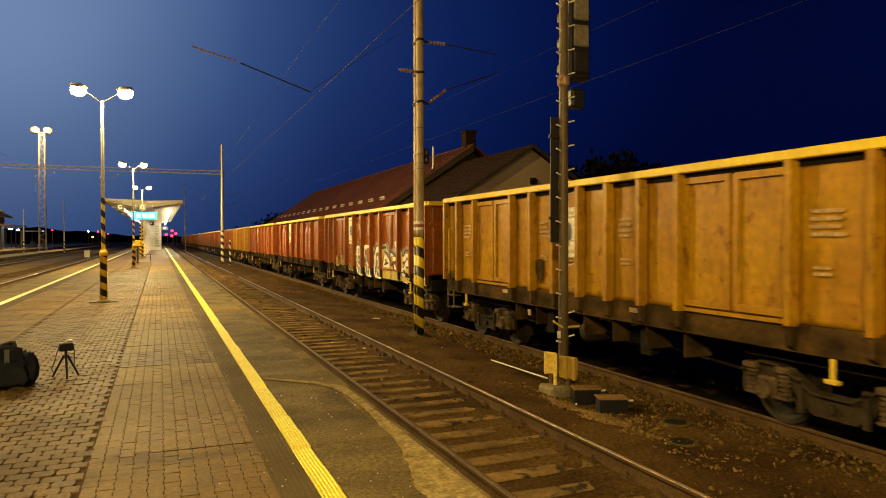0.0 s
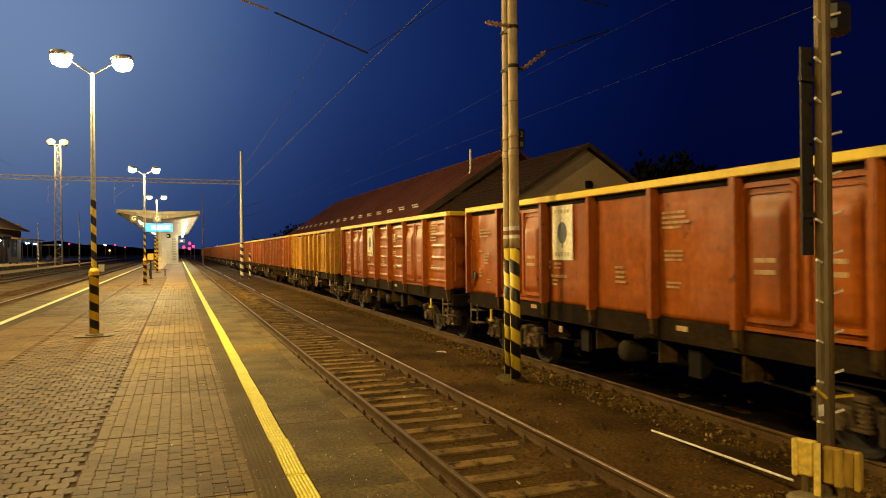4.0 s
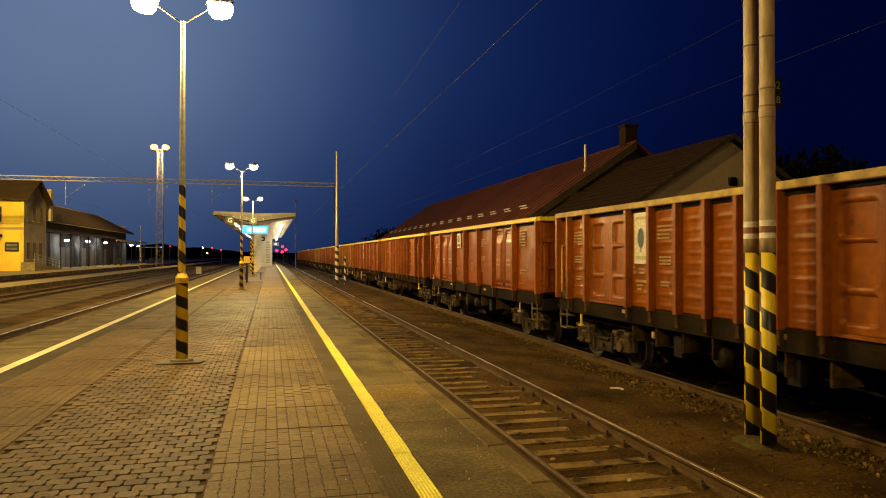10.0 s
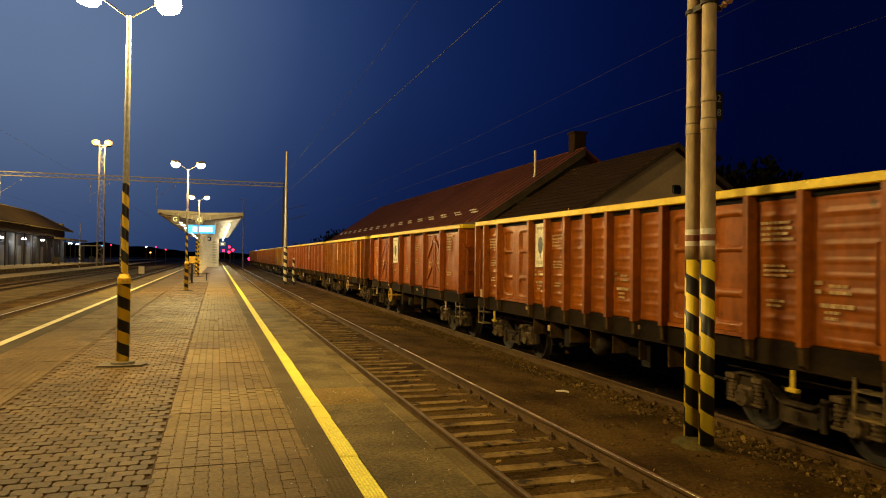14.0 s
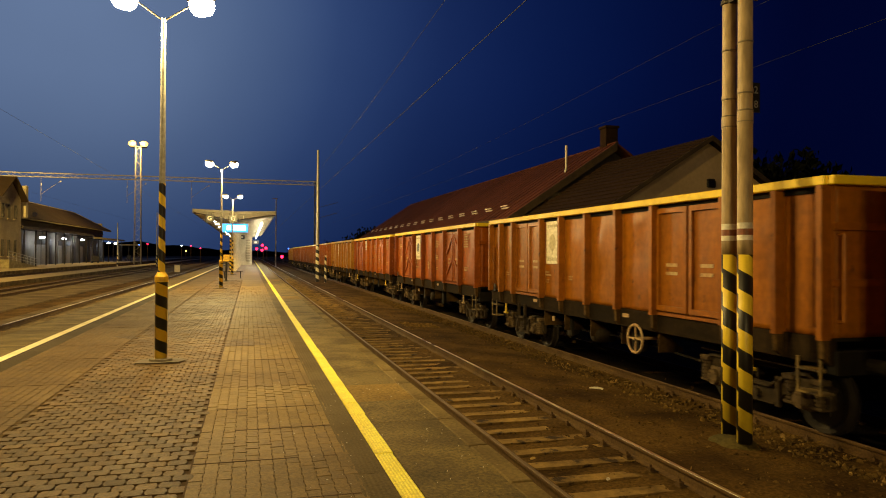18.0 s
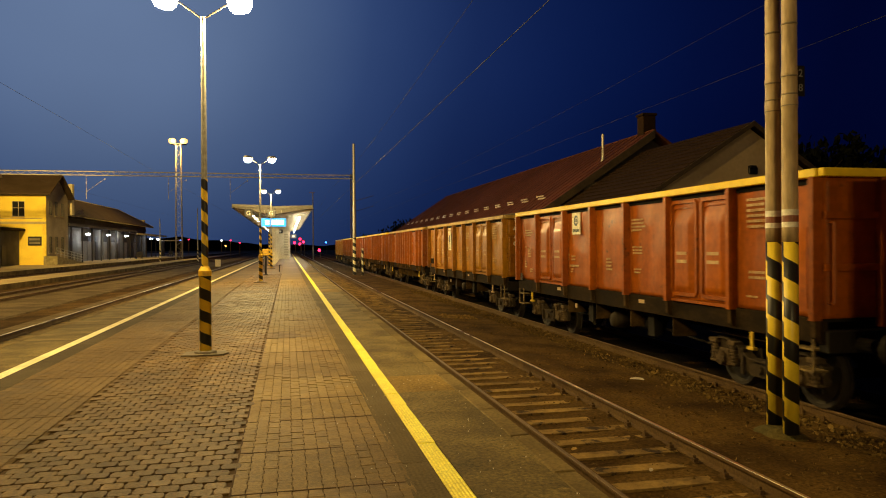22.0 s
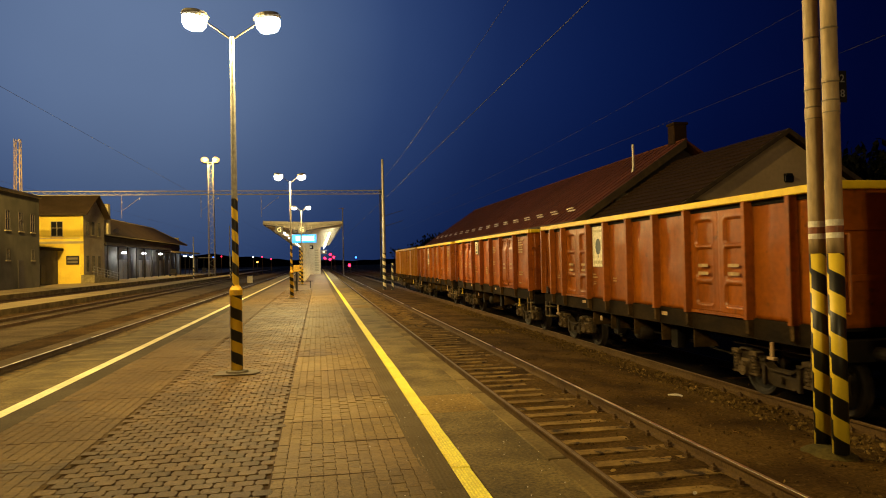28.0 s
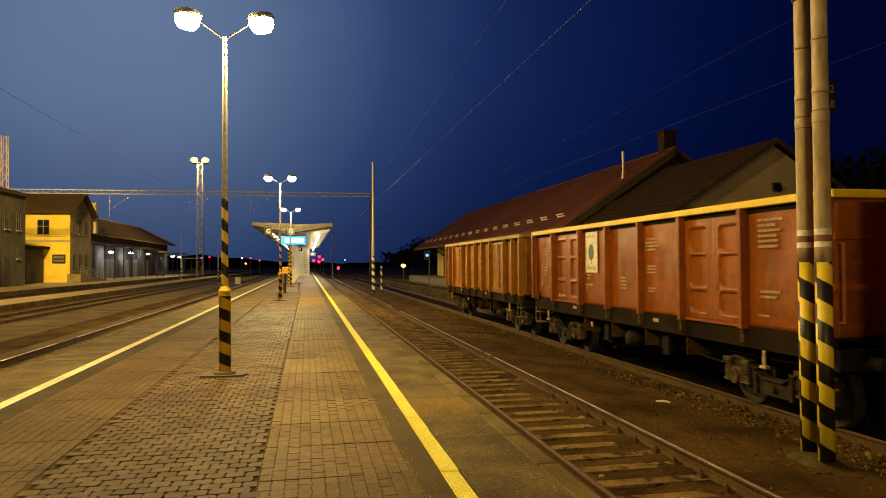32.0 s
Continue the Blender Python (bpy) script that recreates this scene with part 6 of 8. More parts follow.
def graffiti(t):
    """Sprayed letters over the lower half of the side, in thin layers of paint on the sheets and the sill."""
    g = part("graffiti", bmesh.new(), M_TAGWHITE, t, "white, black and yellow sprayed graffiti letters")
    pan, door = -1.408, -1.437

    def layer(name, m, x, areas=(), lines=(), rag=0.012):
        """areas: outlines in (y, z), with a soft uneven edge; lines: (points, width)."""
        bm = bmesh.new()
        for j, pts in enumerate(areas):
            fine = []
            for (ya, za), (yb, zb) in zip(pts, pts[1:] + pts[:1]):
                for i in range(4):
                    y, z = ya + (yb - ya) * i / 4, za + (zb - za) * i / 4
                    fine.append((y + rag * noise.noise((y * 9, z * 9, j)), z + rag * noise.noise((y * 9, z * 9, j + 5))))
            bm.faces.new([bm.verts.new((x, y, z)) for y, z in fine])
        for pts, w in lines:
            stroke(bm, pts, w, x)
        tagged(part(name, bm, m, g), kind="stuff")

    def bend(*pts):
        """A line eased through points."""
        out = []
        for i in range(len(pts) - 1):
            p0, p1, p2, p3 = pts[max(0, i - 1)], pts[i], pts[i + 1], pts[min(len(pts) - 1, i + 2)]
            for k in range(5):
                u = k / 5
                out.append(tuple(0.5 * (2 * b + (c - a) * u + (2 * a - 5 * b + 4 * c - d) * u * u + (3 * b - a - 3 * c + d) * u ** 3) for a, b, c, d in zip(p0, p1, p2, p3)))
        return out + [pts[-1]]

    # three round white letters, one to a panel, with blue-grey eyes ringed in black
    def eyes(x, spots, ring=0.022):
        layer("letter_outline", M_TAGBLACK, x - 0.002, [oval(y - 0.006, z + 0.012, a + ring, b + ring, k) for y, z, a, b, k in spots])
        layer("letter_shade", M_TAGBLUE, x - 0.003, [oval(*e) for e in spots])

    # first letter: a broad slab with slots down its edge and one lidded eye
    layer("letter_fill", M_TAGWHITE, pan, [bend((-4.74, 1.92), (-4.88, 2.07), (-5.12, 2.09), (-5.28, 2.05), (-5.50, 2.06), (-5.64, 1.92), (-5.66, 1.5), (-5.65, 1.04), (-5.34, 1.02), (-5.02, 1.08), (-4.86, 1.22), (-4.80, 1.40), (-4.75, 1.66))], rag=0.02)
    layer("letter_blush", M_TAGBLUSH, pan - 0.001, [oval(-5.24, 1.66, 0.20, 0.07), oval(-5.28, 1.42, 0.22, 0.06, 0.3), oval(-5.05, 1.30, 0.06, 0.10)], rag=0.04)
    layer("letter_outline", M_TAGBLACK, pan - 0.002, (), [(bend((-4.75, 1.90), (-4.88, 2.06), (-5.12, 2.09), (-5.30, 2.07), (-5.50, 2.07), (-5.64, 1.94)), 0.028), (bend((-5.02, 1.56), (-5.16, 1.68), (-5.36, 1.70), (-5.54, 1.62)), 0.042), (bend((-5.16, 1.50), (-5.30, 1.42), (-5.46, 1.50)), 0.022), (bend((-5.02, 1.66), (-5.06, 1.40), (-5.20, 1.30)), 0.020)])
    eyes(pan, ((-5.41, 2.00, 0.055, 0.085, 0.9), (-5.20, 1.86, 0.05, 0.10, 0.15), (-4.83, 1.87, 0.045, 0.08, 0.0), (-4.83, 1.63, 0.045, 0.075, 0.0), (-4.86, 1.41, 0.045, 0.10, -0.1), (-5.29, 1.54, 0.10, 0.085, 0.2), (-5.20, 1.18, 0.06, 0.12, 0.35), (-5.45, 1.15, 0.065, 0.11, -0.3)))
    # second letter: an open hook round a bare patch of the panel
    layer("letter_fill", M_TAGWHITE, pan, [bend((-5.90, 2.08), (-6.2, 2.10), (-6.55, 2.08), (-6.82, 2.06), (-6.84, 1.5), (-6.83, 1.06), (-6.55, 1.02), (-6.28, 1.03), (-6.08, 1.12), (-5.97, 1.34), (-5.92, 1.62))], rag=0.02)
    layer("bare_patch", PAINTS["brown"], pan - 0.001, [bend((-6.14, 1.92), (-6.28, 1.99), (-6.56, 1.98), (-6.66, 1.70), (-6.60, 1.46), (-6.40, 1.44), (-6.28, 1.54), (-6.18, 1.62))], rag=0.05)
    layer("letter_blush", M_TAGBLUSH, pan - 0.0015, [oval(-6.14, 1.40, 0.14, 0.07), oval(-6.44, 1.34, 0.12, 0.06)], rag=0.05)
    layer("letter_outline", M_TAGBLACK, pan - 0.002, (), [(bend((-5.93, 1.60), (-6.02, 1.68), (-6.16, 1.62), (-6.26, 1.54)), 0.045), (bend((-6.02, 1.98), (-6.02, 1.76), (-6.14, 1.70)), 0.022)])
    eyes(pan, ((-6.07, 1.84, 0.05, 0.10, 0.1), (-6.04, 1.53, 0.12, 0.055, 0.1), (-6.17, 1.20, 0.065, 0.14, 0.25), (-6.40, 1.15, 0.07, 0.085, 0.0), (-6.70, 1.66, 0.05, 0.14, 0.0)))
    # third letter: a tall finger, an arch and a pair of round heads
    layer("letter_haze", M_TAGHAZE, pan + 0.003, [[(-7.20, 2.00), (-7.36, 2.20), (-7.60, 2.22), (-7.84, 2.30), (-7.95, 2.10), (-7.95, 1.5), (-7.4, 1.6)]], rag=0.08)
    layer("letter_fill", M_TAGWHITE, pan, [bend((-7.06, 1.98), (-7.11, 2.05), (-7.17, 2.00), (-7.19, 1.84), (-7.25, 1.72), (-7.26, 1.86), (-7.36, 2.00), (-7.52, 2.06), (-7.68, 2.00), (-7.76, 1.84), (-7.76, 1.68), (-7.86, 1.64), (-7.93, 1.50), (-7.93, 1.06), (-7.60, 1.02), (-7.32, 1.02), (-7.14, 1.12), (-7.08, 1.32), (-7.12, 1.56), (-7.06, 1.76))], rag=0.015)
    layer("letter_blush", M_TAGBLUSH, pan - 0.001, [oval(-7.60, 1.36, 0.22, 0.06, 0.1), oval(-7.40, 1.62, 0.06, 0.12), oval(-7.70, 1.12, 0.18, 0.06)], rag=0.04)
    layer("letter_outline", M_TAGBLACK, pan - 0.002, [bend((-7.36, 1.62), (-7.40, 1.80), (-7.54, 1.87), (-7.68, 1.78), (-7.72, 1.58), (-7.66, 1.60), (-7.60, 1.74), (-7.50, 1.75), (-7.45, 1.66)), oval(-7.56, 1.19, 0.075, 0.09)],
          [(bend((-7.25, 1.72), (-7.27, 1.88), (-7.38, 2.03), (-7.53, 2.09), (-7.70, 2.02), (-7.78, 1.84), (-7.77, 1.68)), 0.032), (bend((-7.77, 1.67), (-7.86, 1.66), (-7.94, 1.52)), 0.03), (bend((-7.07, 1.84), (-7.13, 1.60), (-7.09, 1.32), (-7.16, 1.10)), 0.022)])
    layer("letter_shade", M_TAGBLUE, pan - 0.003, [bend((-7.44, 1.74), (-7.53, 1.83), (-7.64, 1.78), (-7.56, 1.77))])
    eyes(pan, ((-7.45, 1.50, 0.10, 0.09, 0.0), (-7.77, 1.49, 0.075, 0.075, 0.0), (-7.33, 1.27, 0.08, 0.145, 0.15), (-7.13, 1.84, 0.03, 0.08, 0.1), (-7.78, 1.24, 0.05, 0.06, 0.0)))
    # fourth letter: a hooked black arrow round a yellow field, over the door
    layer("letter_haze", M_TAGHAZE, door + 0.003, [[(-8.10, 2.08), (-8.30, 2.16), (-8.62, 2.22), (-8.93, 2.12), (-8.93, 1.7), (-8.10, 1.7)]], rag=0.08)
    layer("letter_fill", M_TAGWHITE, door, [[(-8.34, 2.00), (-8.51, 2.17), (-8.62, 2.08), (-8.78, 1.84), (-8.60, 1.90)], [(-8.28, 1.56), (-8.43, 1.86), (-8.62, 1.80), (-8.93, 1.62), (-8.93, 1.36), (-8.24, 1.38)]], rag=0.02)
    layer("letter_shade", M_TAGYELLOW, door - 0.001, [[(-8.10, 1.98), (-8.40, 1.97), (-8.26, 1.62), (-8.16, 1.40), (-8.10, 1.40)], [(-8.10, 1.42), (-8.93, 1.42), (-8.93, 1.36), (-8.10, 1.36)]], rag=0.02)
    layer("letter_blush", M_TAGBLUSH, door - 0.0015, [oval(-8.56, 1.63, 0.14, 0.06, 0.1), oval(-8.20, 1.50, 0.05, 0.12)], rag=0.03)
    layer("letter_outline", M_TAGBLACK, door - 0.002, [[(-8.10, 2.06), (-8.56, 2.10), (-8.64, 2.00), (-8.62, 1.92), (-8.84, 1.80), (-8.84, 1.72), (-8.50, 1.86), (-8.54, 2.00), (-8.10, 1.98)], [(-8.30, 1.46), (-8.52, 1.58), (-8.80, 1.60), (-8.84, 1.54), (-8.52, 1.48)]],
          [(bend((-8.42, 1.98), (-8.34, 1.80), (-8.22, 1.60), (-8.14, 1.40)), 0.03), (bend((-8.36, 2.10), (-8.50, 2.20), (-8.66, 2.08), (-8.78, 1.86)), 0.026), (bend((-8.12, 1.72), (-8.15, 1.52), (-8.12, 1.38)), 0.03)])
    # fifth letter: a long arrow head with a splash above it
    layer("letter_haze", M_TAGHAZE, door + 0.003, [[(-9.0, 1.96), (-9.20, 2.04), (-9.46, 2.14), (-9.82, 2.20), (-9.82, 1.7), (-9.0, 1.7)]], rag=0.08)
    layer("letter_fill", M_TAGWHITE, door, [[(-9.02, 1.88), (-9.24, 1.86), (-9.56, 1.72), (-9.60, 1.66), (-9.22, 1.60), (-9.04, 1.66)], [(-9.42, 2.20), (-9.62, 2.26), (-9.80, 2.14), (-9.80, 1.90), (-9.60, 1.94), (-9.52, 1.86), (-9.54, 2.04)], [(-9.32, 1.54), (-9.48, 1.52), (-9.66, 1.38), (-9.44, 1.36)]], rag=0.03)
    layer("letter_shade", M_TAGYELLOW, door - 0.001, [[(-9.02, 1.76), (-9.26, 1.80), (-9.30, 1.62), (-9.04, 1.50)], [(-9.02, 1.46), (-9.26, 1.44), (-9.30, 1.36), (-9.02, 1.36)], [(-9.56, 1.54), (-9.80, 1.56), (-9.80, 1.38), (-9.70, 1.38)]], rag=0.03)
    layer("letter_rust", PAINTS["brown"], door - 0.0015, [oval(-9.10, 1.64, 0.07, 0.12), oval(-9.36, 1.78, 0.06, 0.03)], rag=0.04)
    layer("letter_outline", M_TAGBLACK, door - 0.002, [[(-9.02, 1.96), (-9.24, 1.94), (-9.50, 1.84), (-9.72, 1.68), (-9.70, 1.58), (-9.28, 1.54), (-9.24, 1.62), (-9.58, 1.66), (-9.56, 1.74), (-9.24, 1.86), (-9.02, 1.88)], [(-9.24, 1.58), (-9.34, 1.56), (-9.46, 1.36), (-9.30, 1.36)]],
          [(bend((-9.66, 1.60), (-9.74, 1.52), (-9.81, 1.42)), 0.04), (bend((-9.50, 1.96), (-9.60, 1.88), (-9.74, 1.86)), 0.03), (bend((-9.40, 2.14), (-9.56, 2.02), (-9.58, 1.90)), 0.03)])
    # foot of the last letters on the sill
    for ya, yb in ((-7.96, -8.50), (-8.50, -8.96), (-9.02, -9.60), (-9.60, -9.95)):
        layer("sill_paint", M_TAGYELLOW, pan - 0.0005, [[(ya, 1.33), (yb, 1.33), (yb, 1.06), (ya, 1.05)]], rag=0.02)
    # slanted letters over the last panels
    for i, (ya, yb, x) in enumerate(((-9.97, -10.88, pan), (-11.06, -12.14, pan))):
        at = lambda u, z: (ya + (yb - ya) * u, z)
        lean, lift = ((-0.06, -0.12), (0.05, 0.02))[i]
        sk = lambda *pts: [at(u + lean * (z - 1.5), z + lift * (u - 0.3)) for u, z in pts]
        layer("letter_haze", M_TAGHAZE, x + 0.003, [sk((0.0, 1.86), (0.25, 2.06), (0.6, 2.14), (0.98, 2.02), (0.96, 1.75), (0.1, 1.7))], rag=0.08)
        layer("letter_fill", M_TAGWHITE, x, [
            [sk((0.02, 1.98), (0.24, 1.72), (0.46, 1.90), (0.94, 1.96), (0.74, 1.70), (0.96, 1.30), (0.50, 1.40), (0.30, 1.12), (0.04, 1.20))],
            [sk((0.10, 1.86), (0.34, 2.06), (0.50, 1.92), (0.42, 1.72), (0.90, 1.70), (0.94, 1.20), (0.60, 1.04), (0.40, 1.26), (0.06, 1.40))]][i] + [sk((0.04, 1.24), (0.35, 1.20), (0.62, 1.04), (0.2, 1.03))], rag=0.03)
        layer("letter_shade", M_TAGYELLOW, x - 0.001, [sk((0.04, 1.84), (0.22, 1.86), (0.30, 1.50), (0.06, 1.40)), sk((0.45, 1.56), (0.80, 1.50), (0.88, 1.34), (0.52, 1.36)), [at(0.0, 1.20), at(1.0, 1.18), at(1.0, 1.04), at(0.0, 1.06)]][i:], rag=0.035)
        layer("letter_outline", M_TAGBLACK, x - 0.002, [
            [sk((0.06, 1.62), (0.30, 1.62), (0.60, 1.78), (0.34, 1.54)), sk((0.50, 1.52), (0.92, 1.62), (0.80, 1.44)), sk((0.20, 1.30), (0.42, 1.44), (0.46, 1.28))],
            [sk((0.04, 1.52), (0.36, 1.60), (0.92, 1.62), (0.90, 1.50), (0.40, 1.48), (0.10, 1.38)), sk((0.50, 1.82), (0.60, 1.96), (0.64, 1.80))]][i],
              [(bend(*[sk((0.0, 2.04), (0.22, 1.80), (0.48, 1.98), (0.96, 2.02), (0.8, 1.72)), sk((0.06, 1.88), (0.32, 2.14), (0.54, 2.0), (0.46, 1.78), (0.92, 1.76))][i]), (0.05, 0.07)[i]),
               (bend(*sk((0.66, 1.84), (0.46, 1.66), (0.24, 1.46))), 0.045), (bend(*sk((0.04, 1.28), (0.3, 1.32), (0.56, 1.20), (0.9, 1.16))), 0.03)])
        layer("letter_rust", PAINTS["red"], x - 0.0025, [sk((0.52, 1.74), (0.78, 1.72), (0.70, 1.80)), sk((0.16, 1.36), (0.34, 1.40), (0.30, 1.30)), sk((0.66, 1.30), (0.80, 1.38), (0.88, 1.30))], rag=0.03)
        layer("letter_highlight", M_TAGWHITE, x - 0.003, [], [(bend(*sk((0.10, 1.60), (0.20, 1.74), (0.34, 1.72))), 0.03), (bend(*sk((0.62, 1.44), (0.74, 1.48), (0.86, 1.44))), 0.025)])
    layer("tag", M_TAGYELLOW, door, [oval(-1.98, 1.50, 0.17, 0.19), oval(-2.78, 1.44, 0.10, 0.17)], [(bend((-1.70, 1.34), (-2.0, 1.26), (-2.34, 1.30)), 0.06), (bend((-2.55, 1.60), (-2.8, 1.66), (-3.0, 1.5), (-3.02, 1.26)), 0.05)])
    layer("tag_outline", M_TAGBLACK, door - 0.001, (), [(curl(-1.98, 1.52, 0.11, 0, 340), 0.03), (curl(-2.12, 1.46, 0.08, 90, 300), 0.025), (curl(-2.78, 1.46, 0.08, 30, 320), 0.025)])
    layer("tag", M_TAGYELLOW, pan, (), [(curl(-3.82, 1.27, 0.11, 0, 380, 1.2), 0.045), (curl(-4.06, 1.25, 0.10, 180, 380, 1.2), 0.045), (curl(-4.30, 1.24, 0.10, 90, 380, 1.2), 0.04), (bend((-3.95, 1.60), (-4.1, 1.66), (-4.2, 1.52)), 0.03)])
    # a yellow splash high on the last panel
    layer("tag", M_TAGYELLOW, pan - 0.004, [[(-11.16, 2.52), (-11.30, 2.68), (-11.5, 2.62), (-11.68, 2.70), (-11.78, 2.48), (-11.66, 2.30), (-11.5, 2.36), (-11.44, 2.10), (-11.34, 2.12), (-11.30, 2.36), (-11.18, 2.34)]], rag=0.05)


WHEELSETS = []
GREY_CAP = material("worn_ochre_top_rail", (0.47, 0.31, 0.05), 0.6, second=(0.30, 0.19, 0.05), grain=9, blotch=1.5, mix=0.9, bump=0.2)
TRAIN = [
    # layout, colour, top rail, doors, logo, handwheel, ridges, graffiti, warning sign
    ("first", "orange", M_CAP, "flat", "low", False, 0, False, False),
    ("graffiti", "brown", M_CAP, "flat", "tall", False, 0, True, False),
    ("smooth", "red", M_CAP, "arch", "tall", False, 0, False, False),
    ("smooth", "red", M_CAP, "arch", "tall", False, 5, False, False),
    ("narrow", "yellow", GREY_CAP, "flat", "slim", True, 0, False, False),
    ("ribbed", "brown", GREY_CAP, "stamp", "slim", False, 9, False, False),
    ("smooth", "red", M_CAP, "arch", "square", False, 0, False, False),
    ("ribbed", "brown", M_CAP, "stamp", "slim", False, 9, False, False),
    ("smooth", "red", M_CAP, "diag", "tall", True, 0, False, False),
    ("eight", "dull", M_CAP, "flat", "tall", True, 0, False, False),
    ("smooth", "red", M_CAP, "diag", "tall", False, 0, False, False),
    ("smooth", "red", M_CAP, "arch", "square", False, 0, False, False),
    ("smooth", "tan", GREY_CAP, "arch", "slim", False, 0, False, True),
    ("ribbed", "brown", GREY_CAP, "stamp", "slim", False, 0, False, False),
    ("eight", "brown", M_CAP, "stamp", "tall", False, 0, False, False),
    ("smooth", "red", M_CAP, "arch", "square", False, 0, False, False),
    ("smooth", "brown", M_CAP, "stamp", "tall", False, 0, False, False),
    ("narrow", "tan", GREY_CAP, "flat", None, False, 0, False, False),
]
WAGONS = []
for n_, (kind, colour, cap, doors, logo, hw, ridges, tag, warn) in enumerate(TRAIN):
    w = wagon(kind, colour, cap, doors, logo, n_ + 1, hw, ridges, tag, warn)
    w.matrix_world = pose(TRAIN_X, train_at(0) + PITCH * (n_ + 1), RAIL_Z)
    WAGONS.append(w)


def motions():
    """The train rolls past; each wheelset turns with the way it has gone."""
    for n, w in enumerate(WAGONS):
        walk(w, [(t, pose(TRAIN_X, train_at(t) + PITCH * (n + 1), RAIL_Z)) for t in range(33)])
    steps = [i / 10 for i in range(321)]
    turn = [(train_at(0) - train_at(t)) / WHEEL_R for t in steps]
    for w, y in WHEELSETS:
        walk(w, [(t, Matrix.Translation((0, y, 0)) @ Matrix.Rotation(a, 4, "X")) for t, a in zip(steps, turn)])

# ---- signal beside the freight track ----
SX, SY = 3.27, 1.85
signal = tagged(empty("railway_signal"), "tall grey signal mast with climbing pegs on a concrete block", "railway signal")
part("footing", boxed(SX - 0.38, SX + 0.10, SY - 0.30, SY + 0.16, -1.0, -0.715, 0.04), M_BOLLARD, signal, "weathered concrete block")
part("mast_tube", tubed((SX, SY, -0.74), (SX, SY, 6.6), 0.082, 0.066, 14), M_MAST, signal)
for i in range(17):
    z = -0.05 + i * 0.38
    for s in (-1, 1):
        zz = z + (0.08 if s > 0 else 0.0)
        p = part("climbing_peg", tubed((SX + s * 0.06, SY - 0.03, zz), (SX + s * 0.165, SY - 0.06, zz + 0.03), 0.012, 0.014, 6), M_WHITE, signal)
part("marker_board", boxed(SX - 0.185, SX - 0.045, SY + 0.075, SY + 0.10, 1.54, 3.54), M_DARKSTEEL, signal, "dark narrow marker board")
part("board_clamp", boxed(SX - 0.24, SX + 0.02, SY + 0.02, SY + 0.06, 1.9, 1.95), M_DARKSTEEL, signal)
part("board_clamp", boxed(SX - 0.24, SX + 0.02, SY + 0.02, SY + 0.06, 3.2, 3.25), M_DARKSTEEL, signal)
head = part("signal_head", boxed(SX + 0.10, SX + 0.50, SY - 0.02, SY + 0.20, 4.15, 6.5, 0.04), M_BLACK, signal, "black signal head")
for i in range(5):
    z = 4.42 + i * 0.42
    part("lamp_hood", lathe(bmesh.new(), ((0.14, 0.0), (0.145, 0.30)), 14), M_BLACK, head).matrix_basis = pose(SX + 0.32, SY + 0.2, z, -90)
    part("back_cover", boxed(SX + 0.16, SX + 0.44, SY - 0.07, SY - 0.02, z - 0.17, z + 0.18, 0.02), M_COVER if i in (1, 2, 3, 4) else M_DARKSTEEL, head, "grey rear lamp cover")
part("lower_lamp", boxed(SX + 0.16, SX + 0.42, SY + 0.0, SY + 0.2, 3.70, 4.02, 0.04), M_BLACK, signal)
part("cable_coil", lathe(bmesh.new(), ((0.085, 4.02), (0.10, 4.05), (0.10, 4.14), (0.085, 4.18)), 14), M_INSUL, signal).matrix_basis = pose(SX, SY, 0)
# two ribbed cable cabinets on a short angle post, standing across the line to the mast
CAB = Matrix.Translation((3.18, 1.80, 0)) @ Matrix.Rotation(math.atan2(-0.58, 0.24), 4, "Z")


def cabinet(u0, u1, z0, z1, ribs, material_, label):
    """A sheet-steel cabinet with rounded corners and upright ribs along its face."""
    c = part("junction_cabinet", box(bmesh.new(), u0, u1, -0.06, 0.015, z0, z1, 0.02), material_, signal, label)
    c.matrix_basis = CAB
    for u, w in ribs:
        part("cabinet_rib", cached(("cabinet_rib", round(w, 3), round(z1 - z0, 2)), lambda: box(bmesh.new(), -w / 2, w / 2, -0.035, 0.02, 0.0, z1 - z0 + 0.01, 0.014)), material_, c).matrix_basis = Matrix.Translation((u, -0.06, z0 - 0.005))
    part("cabinet_foot", box(bmesh.new(), (u0 + u1) / 2 - 0.03, (u0 + u1) / 2 + 0.03, -0.05, 0.0, -0.78, z0 + 0.02), M_MAST, c)
    return c


cabinet(-0.26, -0.05, -0.57, -0.22, ((-0.235, 0.05),), M_CREAM, "pale cream painted cable cabinet")
cabinet(0.0, 0.34, -0.60, -0.25, ((0.15, 0.075), (0.31, 0.055)), M_CABYELLOW, "yellow painted ribbed cable cabinet")
p = part("angle_post", box(box(bmesh.new(), -0.055, 0.005, -0.10, -0.085, -0.78, -0.22), -0.055, -0.042, -0.085, -0.03, -0.78, -0.22), M_CREAM, signal, "cream painted angle post")
p.matrix_basis = CAB
part("mast_flange", box(bmesh.new(), SX - 0.14, SX + 0.14, SY - 0.13, SY + 0.13, -0.77, -0.74, 0.006), M_MAST, signal)
part("peg_plate", boxed(SX - 0.14, SX - 0.075, SY - 0.05, SY - 0.04, 0.02, 0.13, 0.004), M_WHITE, signal, "small white enamel tag")
